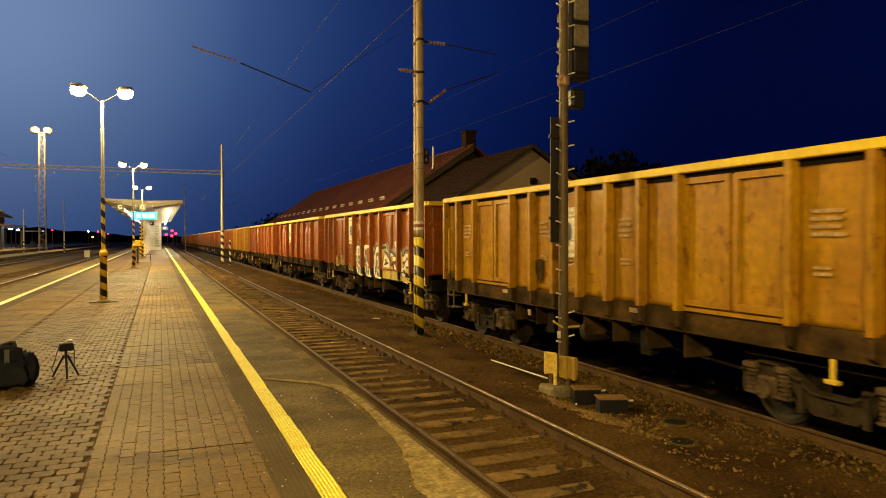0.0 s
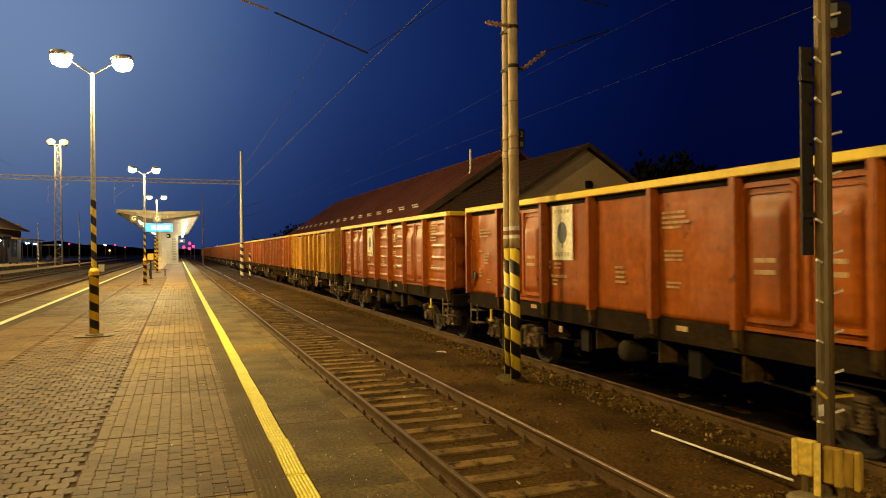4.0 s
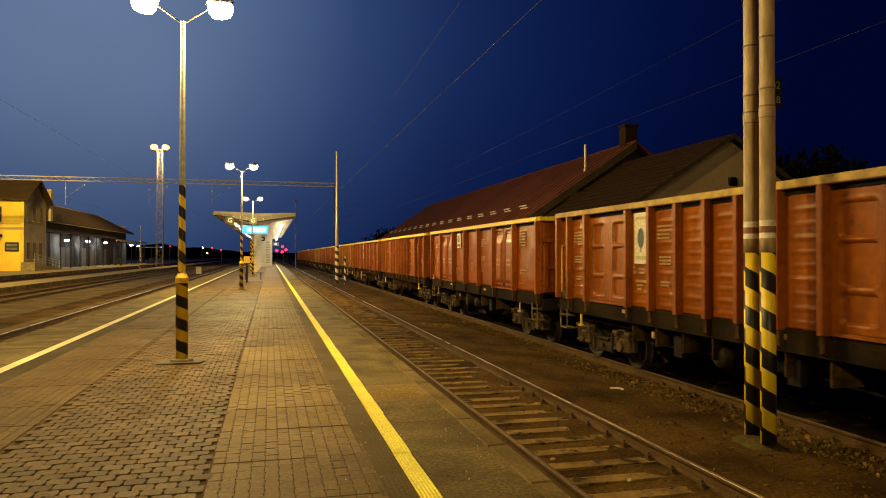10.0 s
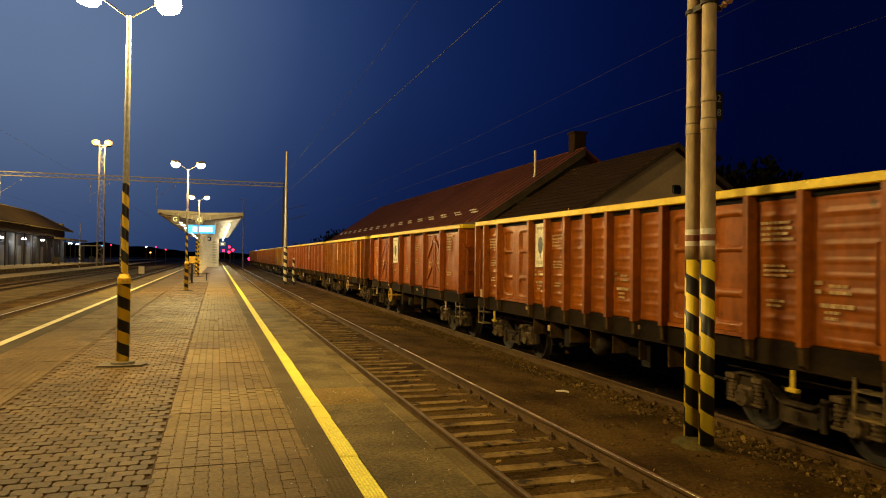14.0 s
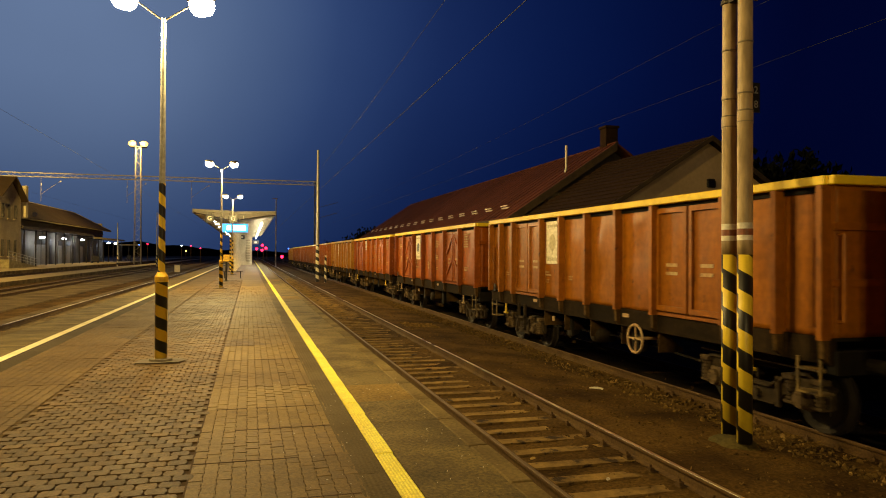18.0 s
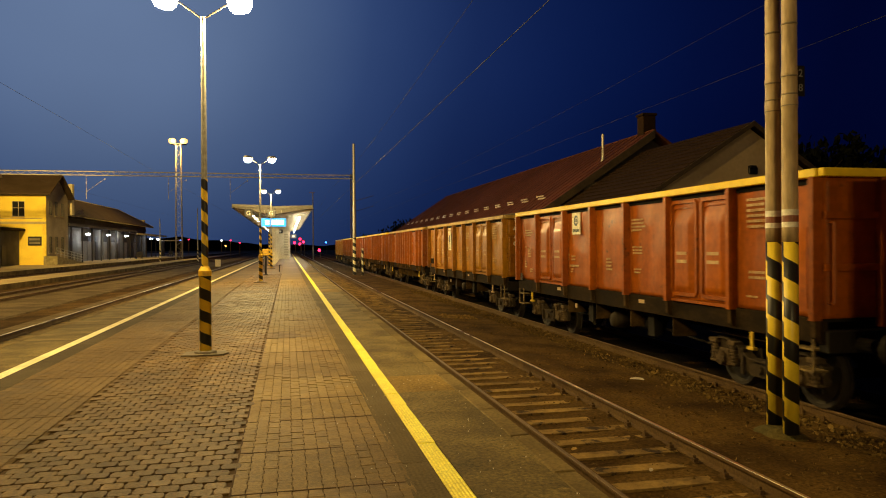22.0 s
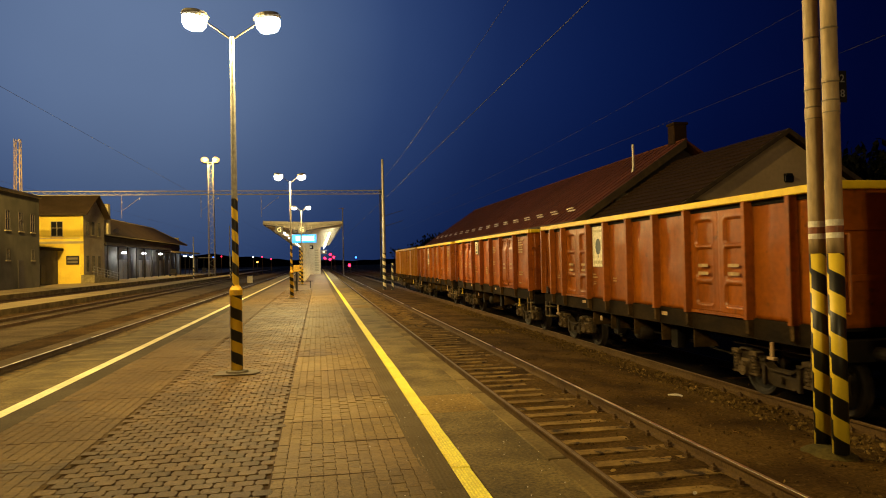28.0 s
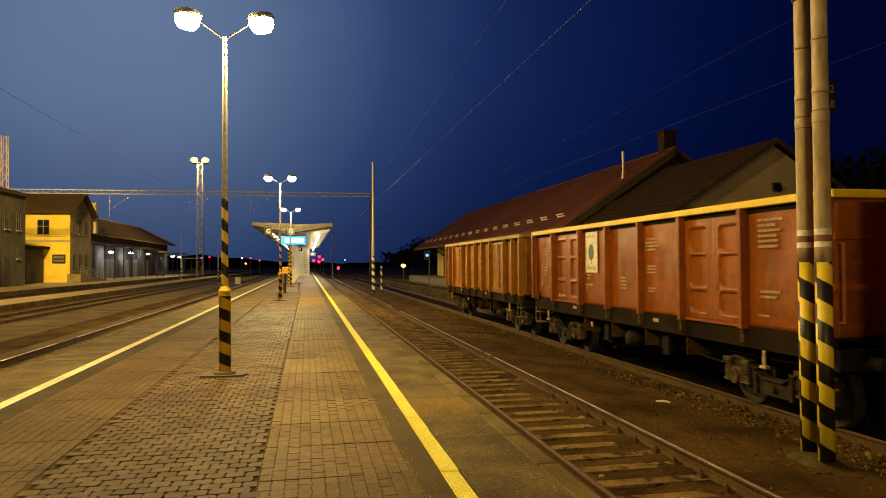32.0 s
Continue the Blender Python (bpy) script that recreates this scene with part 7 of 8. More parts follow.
for s_ in (-1, 1):
    part("foot_rung", tubed((SX + s_ * 0.05, SY - 0.05, 0.19), (SX + s_ * 0.24, SY - 0.10, 0.20 if s_ > 0 else 0.30), 0.018, seg=6), M_HANDLE, signal, "yellow step rung")
for bx, by, turn in ((3.30, 1.26, -19), (3.28, 0.56, -21)):
    t = tagged(empty("cable_box"), "low dark trackside cable box with brown timber lid", "cable box", "trackside boxes")
    t.matrix_world = pose(bx, by, -0.685, 0, 0, turn)
    part("box", box(bmesh.new(), -0.20, 0.20, -0.14, 0.14, -0.30, 0.0, 0.008), M_CAMBODY, t)
    part("lid", box(bmesh.new(), -0.215, 0.215, -0.155, 0.155, 0.0, 0.022, 0.008), M_LID, t)
    part("handle", tubed((0.21, -0.05, -0.03), (0.29, -0.06, -0.02), 0.014, seg=6), M_WHITE, t)
    part("corner_strip", box(bmesh.new(), -0.19, -0.165, -0.152, -0.141, -0.27, -0.19), M_WHITE, t)
rod = tagged(empty("white_rod"), "long white painted rod lying by the signal", "rod")
part("rod", tubed((3.30, 4.55, -0.775), (3.12, 2.10, -0.67), 0.014, seg=8), M_WHITE, rod)
for hx, hy in ((3.46, -0.57), (2.94, -1.3)):
    t = tagged(empty("manhole"), "dark round cable pit in the ground", "cable pit")
    part("rim", lathe(bmesh.new(), ((0.20, -0.86), (0.20, -0.785), (0.15, -0.775)), 16), M_MOUND, t).matrix_basis = pose(hx, hy, 0)
    part("cover", lathe(bmesh.new(), ((0.14, -0.80), (0.14, -0.770)), 16), M_BLACK, t).matrix_basis = pose(hx, hy, 0)

# ---- backpack and camera tripod on the platform ----
bag = tagged(empty("backpack", pose(-4.27, 0.99, 0, 0, 0, 12)), "black fabric backpack standing on the pavers", "backpack")


def soft_box(w, d, h, seed, bulge=0.06):
    bm = bmesh.new()
    bmesh.ops.create_icosphere(bm, subdivisions=3, radius=1.0)
    for v in bm.verts:
        p = v.co
        q = Vector([math.copysign(abs(c) ** 0.55, c) for c in p])
        taper = 1 - 0.28 * max(0, q.z)
        v.co = Vector((q.x * w / 2 * taper, q.y * d / 2 * taper, (q.z + 1) * h / 2)) + p * bulge * noise.noise(p * 2.2 + Vector((seed, 0, 0)))
        v.co.z = max(v.co.z, 0.0)
    for f in bm.faces:
        f.smooth = True
    return bm


part("main_compartment", soft_box(0.36, 0.28, 0.47, 1), M_BAG, bag)
p = part("front_pocket", soft_box(0.28, 0.16, 0.26, 4), M_BAG, bag)
p.matrix_basis = pose(0.04, -0.17, 0.02)
p = part("side_pocket", soft_box(0.16, 0.2, 0.36, 7), M_BAG, bag)
p.matrix_basis = pose(0.20, 0.02, 0.0)
part("strap", boxed(-0.03, 0.02, -0.165, -0.145, 0.10, 0.42, 0.006), M_BAGSTRAP, bag, "grey webbing strap")
part("carry_handle", tubed((-0.05, 0.0, 0.45), (0.05, 0.0, 0.47), 0.012, seg=6), M_BAG, bag)
tri = tagged(empty("camera_tripod", pose(-3.74, 1.36, 0, 0, 0, 20)), "small black tabletop tripod carrying a camera", "tripod")
for a in (20, 140, 260):
    c, s = math.cos(radians(a)), math.sin(radians(a))
    leg = part("leg", tubed((0.02 * c, 0.02 * s, 0.25), (0.15 * c, 0.15 * s, 0.01), 0.014, 0.011, 8), M_CAMBODY, tri)
    part("rubber_foot", tubed((0.15 * c, 0.15 * s, 0.0), (0.15 * c, 0.15 * s, 0.014), 0.016, seg=8), M_BLACK, leg)
part("centre_column", tubed((0, 0, 0.23), (0, 0, 0.30), 0.014, seg=8), M_CAMBODY, tri)
cam_ob = tagged(empty("compact_camera", pose(-3.735, 1.36, 0.30, 0, 0, 25)), "black camera with silver top and hanging strap on the tripod", "camera")
part("body", boxed(-0.075, 0.075, -0.03, 0.03, 0.0, 0.085, 0.010), M_CAMBODY, cam_ob)
part("top_plate", boxed(-0.06, 0.07, -0.025, 0.025, 0.085, 0.105, 0.008), M_SILVER, cam_ob, "silver top plate")
part("viewfinder", boxed(0.01, 0.06, -0.028, 0.02, 0.105, 0.125, 0.005), M_SILVER, cam_ob)
part("lens", tubed((0, 0.03, 0.045), (0, 0.095, 0.045), 0.036, 0.034, 16), M_CAMBODY, cam_ob)
cable("strap", [(-0.075, 0, 0.07), (-0.10, -0.01, 0.0), (-0.14, -0.02, -0.12), (-0.17, -0.03, -0.19), (-0.15, -0.05, -0.22)], 0.006, M_BAGSTRAP, cam_ob)
cable("strap", [(0.075, 0, 0.07), (0.085, -0.01, 0.0), (0.08, -0.02, -0.11), (0.085, -0.02, -0.17)], 0.006, M_BAGSTRAP, cam_ob)

# ---- goods shed ----
shed = tagged(empty("goods_shed"), "long goods shed with red metal roof, snow guards and chimney", "goods shed")
EX, EZ, RX, RZ, BX = 11.7, 3.66, 18.78, 8.38, 25.86
S0, S1 = 39.6, 97.0


def roof_slab(bm, xa, za, xb, zb, y0, y1, th=0.14):
    prism(bm, ((xa, za), (xb, zb), (xb, zb + th), (xa, za + th)), "y", y0, y1)
    return bm


part("wall", boxed(14.5, 22.9, S0 + 0.6, S1 - 2.2, -0.8, 5.45), M_PLASTER, shed)
bm = bmesh.new()
prism(bm, ((14.5, 5.4), (22.9, 5.4), (18.78, 8.1)), "y", S0 + 0.6, S0 + 0.9)
# dark paint instead of plaster: the unlit gable's shade as a colour
part("gable_wall", bm, M_DOORDARK, shed, "gable wall coloured dark for its shade")
part("roof_slope", roof_slab(bmesh.new(), EX, EZ, RX, RZ, S0, S1), M_ROOFRED, shed)
part("roof_slope", roof_slab(bmesh.new(), RX, RZ, BX, EZ, S0, S1), M_ROOFRED, shed)
part("ridge_cap", tubed((RX, S0 - 0.02, RZ + 0.13), (RX, S1 + 0.02, RZ + 0.13), 0.09, seg=8), M_ROOFRED, shed)
sl = (RZ - EZ) / (RX - EX)
ang = math.degrees(math.atan(sl))
for i in range(58):
    y = S0 + 0.5 + i * 1.0
    s = part("roof_seam", boxed(0.0, (RX - EX) / math.cos(radians(ang)) - 0.05, -0.02, 0.02, 0.0, 0.035), M_ROOFRED, shed)
    s.matrix_basis = pose(EX, y, EZ + 0.17, 0, -ang, 0)
for i in range(17):
    y = S0 + 3.2 + i * 3.15
    for k, dy in ((0.0, 0.0), (0.32, 1.15)):
        x = 12.75 + k
        s = part("snow_guard", boxed(x - 0.03, x + 0.05, y + dy - 0.62, y + dy + 0.62, 0, 0.085), M_GUTTER, shed, "pale snow guard")
        s.location = (0, 0, EZ + 0.17 + (x - EX) * sl)
part("eave_board", boxed(EX - 0.04, EX + 0.02, S0, S1, EZ - 0.10, EZ + 0.12), M_WOOD, shed)
part("verge_board", (lambda b: prism(b, ((EX, EZ - 0.34), (RX, RZ - 0.34), (RX, RZ + 0.16), (EX, EZ + 0.16)), "y", S0 - 0.06, S0))(bmesh.new()), M_WOOD, shed)
for i in range(12):
    y = S0 + 4 + i * 4.6
    part("eave_strut", tubed((14.5, y, 2.6), (12.4, y, 4.05), 0.07, seg=6), M_WOOD, shed)
for i in range(5):
    y = S0 + 8 + i * 10
    part("shed_door", boxed(14.42, 14.5, y, y + 2.6, 0.35, 3.1, 0.02), M_DOORDARK, shed)
ch = part("chimney", boxed(18.62, 19.46, 40.7, 41.5, 7.6, 9.60, 0.03), M_ROOFDARK, shed)
part("chimney_cap", boxed(18.55, 19.53, 40.63, 41.57, 9.60, 9.76, 0.03), M_ROOFDARK, ch)
pp = part("vent_pipe", tubed((16.35, 41.6, 6.8), (16.35, 41.6, 8.52), 0.075, seg=10), M_WHITE, shed, "white vent pipe")
part("pipe_cowl", tubed((16.35, 41.6, 6.7), (16.35, 41.6, 7.1), 0.16, 0.09, 10), M_GALV, pp)
# far gable front with a pale door and the loading ramp
part("far_wall", boxed(14.5, 21.5, S1 - 2.2, S1 - 2.0, -0.8, 5.2), M_PLASTER, shed)
part("side_panel", boxed(14.40, 14.48, S1 - 6.4, S1 - 2.6, 0.2, 3.9), M_PLASTER_Y, shed)
ramp = tagged(empty("loading_ramp"), "pale stone loading ramp beside the goods shed", "loading ramp", kind="structure")
part("ramp_body", boxed(11.6, 14.4, 60, 100, -0.9, 0.12, 0.04), M_BOLLARD, ramp)
rr = random.Random(3)
for i in range(26):
    y = 62 + i * 1.5
    part("ramp_stone", boxed(11.48, 11.6, y + 0.03, y + 1.46, -0.8, 0.08 - rr.random() * 0.08, 0.03), M_BOLLARD, ramp)

wing = tagged(empty("shed_wing"), "lower brown-roofed annex with beige gable joining the goods shed", "building")
W0, WEX, WEZ, WRX, WRZ, WBX = 29.8, 12.65, 3.66, 18.10, 7.12, 23.55
part("wall", boxed(13.3, 22.8, W0 + 0.05, S0 + 0.5, -0.8, 4.1), M_PLASTER, wing)
bm = bmesh.new()
prism(bm, ((13.0, 3.85), (23.1, 3.85), (WRX, WRZ - 0.08)), "y", W0 + 0.05, W0 + 0.3)
part("gable_wall", bm, M_GABLE, wing, "beige plastered gable")
part("roof_slope", roof_slab(bmesh.new(), WEX, WEZ, WRX, WRZ, W0 - 0.35, S0 - 0.06), M_ROOFDARK, wing)
part("roof_slope", roof_slab(bmesh.new(), WRX, WRZ, WBX, WEZ, W0 - 0.35, S0 - 0.06), M_ROOFDARK, wing)
part("gutter", tubed((WEX - 0.05, W0 + 2.5, WEZ + 0.02), (WEX - 0.05, S0 - 0.4, WEZ + 0.06), 0.09, seg=8), M_GUTTER, wing, "pale gutter")
part("verge_board", (lambda b: prism(b, ((WEX, WEZ - 0.08), (WRX, WRZ - 0.08), (WRX, WRZ + 0.16), (WEX, WEZ + 0.16)), "y", W0 - 0.41, W0 - 0.35))(bmesh.new()), M_WOOD, wing)
part("verge_board", (lambda b: prism(b, ((WBX, WEZ - 0.08), (WRX, WRZ - 0.08), (WRX, WRZ + 0.16), (WBX, WEZ + 0.16)), "y", W0 - 0.41, W0 - 0.35))(bmesh.new()), M_WOOD, wing)
part("gable_hatch", boxed(18.08, 18.56, W0 - 0.02, W0 + 0.06, 4.86, 5.22, 0.06), M_BLACK, wing)
part("hatch_flap", boxed(18.02, 18.36, W0 - 0.22, W0 - 0.02, 5.16, 5.26, 0.02), M_BLACK, wing)
for i in range(14):
    k = i / 14
    part("tile_course", (lambda b: prism(b, ((0.0, 0.0), (0.30, 0.0), (0.0, 0.045)), "y", W0 - 0.35, S0 - 0.06))(bmesh.new()), M_ROOFDARK, wing).matrix_basis = Matrix.Translation((WEX + (WRX - WEX) * k, 0, WEZ + 0.15 + (WRZ - WEZ) * k)) @ pose(0, 0, 0, 0, -33.8, 0)

# ---- station buildings across the tracks ----
GA = -0.36


def window(parent, axis, at, c, z, w, h, name="window"):
    """A framed sash window in a wall: axis y for walls that face along y (at = y), axis x for those that face along x."""
    def bx(u0, u1, z0, z1, d0, d1):
        if axis == "y":
            return boxed(c + u0, c + u1, at - d1, at - d0, z + z0, z + z1)
        return boxed(at + d0, at + d1, c + u0, c + u1, z + z0, z + z1)
    # frames on track-facing walls are darkened to suit the shade there
    trim = M_TRIMSTONE if axis == "y" else M_DOORDARK
    g = part(name, bx(-w / 2, w / 2, 0, h, 0.01, 0.03), M_GLASSDARK, parent)
    for u in (-w / 2 - 0.06, -0.03, w / 2):
        part("window_frame", bx(u, u + 0.06, -0.05, h + 0.05, 0.03, 0.09), trim, g)
    for q in (-0.05, h * 0.55, h):
        part("window_bar", bx(-w / 2, w / 2, q, q + 0.06, 0.032, 0.085), trim, g)
    part("window_sill", bx(-w / 2 - 0.12, w / 2 + 0.12, -0.14, -0.05, 0.0, 0.16), M_TRIMSTONE, g)
    return g


bb = tagged(empty("station_house"), "two-storey yellow station house with brown gabled roof, front lit orange", "house")
part("wall", boxed(-46.0, -33.0, 100.0, 109.2, GA - 0.3, 8.75), M_PLASTER_Y, bb)
# track side and gable take duller beige: their shade is in the colour
part("side_facing", boxed(-33.0, -32.95, 100.02, 109.2, GA, 8.75), M_PLASTER, bb)
bm = bmesh.new()
prism(bm, ((100.0, 8.72), (109.2, 8.72), (104.6, 11.3)), "x", -33.25, -32.95)
part("gable_wall", bm, M_PLASTER, bb)
for ya, yb in ((99.3, 104.6), (109.9, 104.6)):
    bm = bmesh.new()
    prism(bm, ((ya, 8.55), (yb, 11.45), (yb, 11.62), (ya, 8.72)), "x", -46.4, -32.2)
    part("roof_slope", bm, M_ROOFTILE, bb)
part("cornice", boxed(-46.0, -32.9, 99.85, 100.0, 8.45, 8.7), M_TRIMSTONE, bb)
part("storey_band", boxed(-46.0, -32.9, 99.92, 100.0, 4.85, 5.15), M_TRIMSTONE, bb)
part("storey_band", boxed(-46.0, -32.9, 99.94, 100.0, 5.5, 5.62), M_TRIMSTONE, bb)
part("corner_pilaster", boxed(-33.35, -32.9, 99.93, 100.0, GA, 8.45), M_PLASTER_Y, bb)
window(bb, "y", 100.0, -36.1, 5.85, 1.35, 1.85)
for yw in (101.6, 104.0, 106.6):
    window(bb, "x", -32.95, yw, 6.1, 0.9, 1.7)
    window(bb, "x", -32.95, yw, 1.2, 0.9, 2.0)
sb = tagged(empty("station_sign"), "dark notice board with pale lines on the yellow wall", "sign")
part("board", boxed(-35.0, -33.45, 99.85, 99.99, 2.1, 3.25), M_BLACK, sb)
for z in (2.3, 2.75):
    part("text_bar", boxed(-34.85, -33.6, 99.835, 99.85, z, z + 0.28), M_PLASTER_G, sb)
part("chimney", boxed(-33.9, -32.95, 111.4, 112.4, 6.5, 10.95), M_CREAMWALL, bb, "pale plastered chimney")
an = tagged(empty("lean_to"), "low dark lean-to with curved roof edge beside the yellow wall", "building")
part("wall", boxed(-40.0, -36.0, 92.5, 99.8, GA - 0.2, 3.9), M_PLASTER_DK, an)
part("roof", boxed(-40.3, -35.25, 92.0, 99.85, 3.9, 4.25, 0.08), M_ROOFDARK, an)
part("door", boxed(-36.0, -35.94, 94.0, 95.4, GA, 2.1), M_DOORDARK, an)
part("roof_edge", tubed((-35.25, 92.2, 4.05), (-35.65, 92.2, 3.5), 0.08, seg=6), M_ROOFDARK, an)
rp = tagged(empty("access_ramp"), "concrete access ramp with pale railing in front of the station house", "ramp")
bm = bmesh.new()
prism(bm, ((98.5, GA), (110.5, GA), (110.5, GA + 0.05), (98.5, 0.75)), "x", -32.8, -31.2)
part("ramp_body", bm, M_BOLLARD, rp)
for z in (0.35, 0.7, 1.05):
    part("rail", tubed((-31.25, 98.5, 0.75 + z), (-31.25, 110.5, GA + 0.05 + z), 0.04, seg=6), M_GALV, rp)
for i in range(9):
    y = 98.5 + i * 1.5
    zb = 0.75 - 1.06 * (y - 98.5) / 12.0
    part("rail_post", tubed((-31.25, y, zb - 0.02), (-31.25, y, zb + 1.07), 0.035, seg=6), M_GALV, rp)

hall = tagged(empty("station_hall"), "long low station hall with tiled roof and lamps under a veranda", "station building")
HW, HV, HE = -36.0, -33.0, 183.5  # wall line, edge of the veranda, far end
part("wall", boxed(-47.0, HW, 109.25, HE - 2.0, GA - 0.3, 6.7), M_PLASTER_G, hall)
for xa, za, xb, zb in ((-34.6, 6.62, -40.0, 10.2), (-45.4, 6.62, -40.0, 10.2)):
    bm = bmesh.new()
    vs = [bm.verts.new(p) for p in ((xa, 109.4, za), (xa, HE, za), (xb, 172.0, zb), (xb, 109.4, zb), (xa, 109.4, za + 0.2), (xa, HE, za + 0.2), (xb, 172.0, zb + 0.2), (xb, 109.4, zb + 0.2))]
    for q in ((3, 2, 1, 0), (4, 5, 6, 7), (0, 1, 5, 4), (1, 2, 6, 5), (2, 3, 7, 6), (3, 0, 4, 7)):
        bm.faces.new([vs[i] for i in q])
    bmesh.ops.recalc_face_normals(bm, faces=bm.faces)
    part("roof_slope", bm, M_ROOFTILE, hall)
bm = bmesh.new()
bm.faces.new([bm.verts.new(p) for p in ((-34.6, HE, 6.82), (-45.4, HE, 6.82), (-40.0, 172.0, 10.4))])
part("hip", bm, M_ROOFTILE, hall)
# pale colour on the ridge tiles stands in for the roof's bright edges
for ya, yb in (((-40.0, 172.0), (-34.6, HE)), ((-40.0, 109.4), (-40.0, 172.0))):
    za, zb = (10.42, 6.84) if ya[1] > 150 else (10.42, 10.42)
    part("ridge_tiles", tubed((ya[0], ya[1], za), (yb[0], yb[1], zb), 0.10, seg=6), M_RIDGE, hall, "ridge tiles coloured pale for the edge highlight")
part("gutter", boxed(-34.66, -34.5, 109.4, HE, 6.52, 6.68), M_RIDGE, hall)
part("frieze", boxed(HW, HW + 0.1, 109.4, HE - 2.0, 5.5, 6.5), M_TRIMSTONE, hall)
part("chimney", boxed(-37.4, -36.4, 182.2, 183.2, 6.7, 8.5), M_CREAMWALL, hall)
part("satellite_dish", lathe(bmesh.new(), ((0.02, 0.0), (0.25, 0.05), (0.42, 0.16)), 14), M_CREAMWALL, hall, "pale round dish on the roof").matrix_basis = pose(-35.2, 124.0, 7.55, 70, 0, 20)
part("dish_arm", tubed((-35.2, 124.0, 6.85), (-35.2, 124.0, 7.55), 0.04, seg=6), M_GALV, hall)
for ya, yb, z in ((110.0, 156.0, 5.05), (156.0, 192.0, 4.62)):
    part("veranda_roof", boxed(HW, HV, ya, yb, z, z + 0.2), M_ROOFDARK, hall)
    part("veranda_edge", boxed(HV - 0.05, HV + 0.1, ya, yb, z - 0.12, z + 0.25), M_DOORDARK if ya < 150 else M_TRIMSTONE, hall)
for i in range(15):
    y = 112.0 + i * 5.6
    part("veranda_post", tubed((HV - 0.3, y, GA), (HV - 0.3, y, 5.05 if y < 156 else 4.62), 0.10, seg=8), M_DARKSTEEL, hall)
for i, (y, w, m) in enumerate(((113.5, 1.4, M_DOORDARK), (117.5, 1.6, M_PALEDOOR), (121.0, 1.3, M_DOORDARK), (127.2, 3.2, M_PALEDOOR), (131.0, 2.8, M_PALEDOOR), (136.0, 1.6, M_DOORDARK), (141.8, 2.2, M_PALEDOOR), (147.4, 2.8, M_PALEDOOR), (153.0, 1.8, M_DOORDARK), (158.4, 2.4, M_PALEDOOR), (164.0, 1.8, M_DOORDARK), (168.0, 2.6, M_PALEDOOR), (174.0, 2.0, M_DOORDARK))):
    dr = part("hall_door", boxed(HW, HW + 0.07, y, y + w, GA, 2.9), m, hall)
    part("fanlight", boxed(HW, HW + 0.05, y, y + w, 3.0, 3.7), M_DOORDARK, dr)
for ly, lz in ((125.7, 4.0), (139.3, 4.1), (153.2, 4.15), (180.2, 3.95), (189.2, 3.9)):
    t = tagged(empty("wall_lamp"), "white glowing lamp under the station veranda", "lamp", "veranda lamps")
    part("globe", lathe(bmesh.new(), ((0.05, -0.16), (0.36, -0.10), (0.38, 0.06), (0.1, 0.18)), 14), M_BULB, t).matrix_basis = pose(-34.5, ly, lz)
    part("stem", tubed((-34.5, ly, lz + 0.16), (-34.5, ly, 5.07 if ly < 156 else 4.64), 0.03, seg=6), M_DARKSTEEL, t)
for ly in (125.7, 139.3, 153.2, 184.7):
    lamp("veranda_light", "POINT", (-34.5, ly, 3.65), 150, (0.86, 0.95, 1.0), 0.15)

ba = tagged(empty("grey_house"), "grey two-storey house with a yellow lit end wall and dark side", "house")
# near-black plaster holds the shade of the track side
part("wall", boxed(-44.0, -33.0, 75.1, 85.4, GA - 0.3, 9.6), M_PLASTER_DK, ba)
# stained end wall; its ochre stands in for the lamplight falling on it
part("end_facing", boxed(-44.0, -33.0, 75.0, 75.1, 1.6, 9.6), M_ENDWALL, ba, "stained end wall coloured ochre for the lamplight on it")
part("end_base", boxed(-44.0, -33.0, 74.95, 75.1, GA - 0.2, 1.6), M_BOLLARD, ba, "rough stone base course")
bm = bmesh.new()
prism(bm, ((-44.4, 9.6), (-32.6, 9.6), (-38.5, 10.8)), "y", 74.6, 85.8)
part("roof", bm, M_ROOFDARK, ba)
part("cornice", boxed(-44.2, -32.8, 74.85, 85.5, 9.35, 9.58), M_TRIMSTONE, ba)
part("chimney", boxed(-34.3, -33.7, 76.0, 76.8, 9.6, 10.9), M_CREAMWALL, ba)
part("aerial", tubed((-33.5, 76.6, 9.8), (-33.5, 76.6, 14.6), 0.06, 0.04, 6), M_GALV, ba)
for yw in (77.2, 80.4, 83.4):
    window(ba, "x", -33.0, yw, 5.6, 1.0, 1.9)
    if yw != 80.4:
        window(ba, "x", -33.0, yw, 2.6, 0.7, 1.1)
part("door", boxed(-33.0, -32.93, 79.6, 81.0, GA, 2.6), M_DOORDARK, ba)
for cx, cy in ((-31.0, 147.4), (-31.4, 188.0)):
    t = tagged(empty("luggage_cart"), "small dark luggage cart on the station platform", "cart")
    part("deck", boxed(cx - 0.5, cx + 0.5, cy - 1.0, cy + 1.0, GA + 0.45, GA + 0.6, 0.02), M_WOOD, t)
    part("back", boxed(cx - 0.5, cx + 0.5, cy + 0.9, cy + 1.0, GA + 0.6, GA + 1.4), M_DARKSTEEL, t)
    for dy in (-0.6, 0.6):
        for dx in (-0.52, 0.52):
            part("wheel", tubed((cx + dx - 0.05, cy + dy, GA + 0.22), (cx + dx + 0.05, cy + dy, GA + 0.22), 0.22, seg=12), M_BLACK, t)

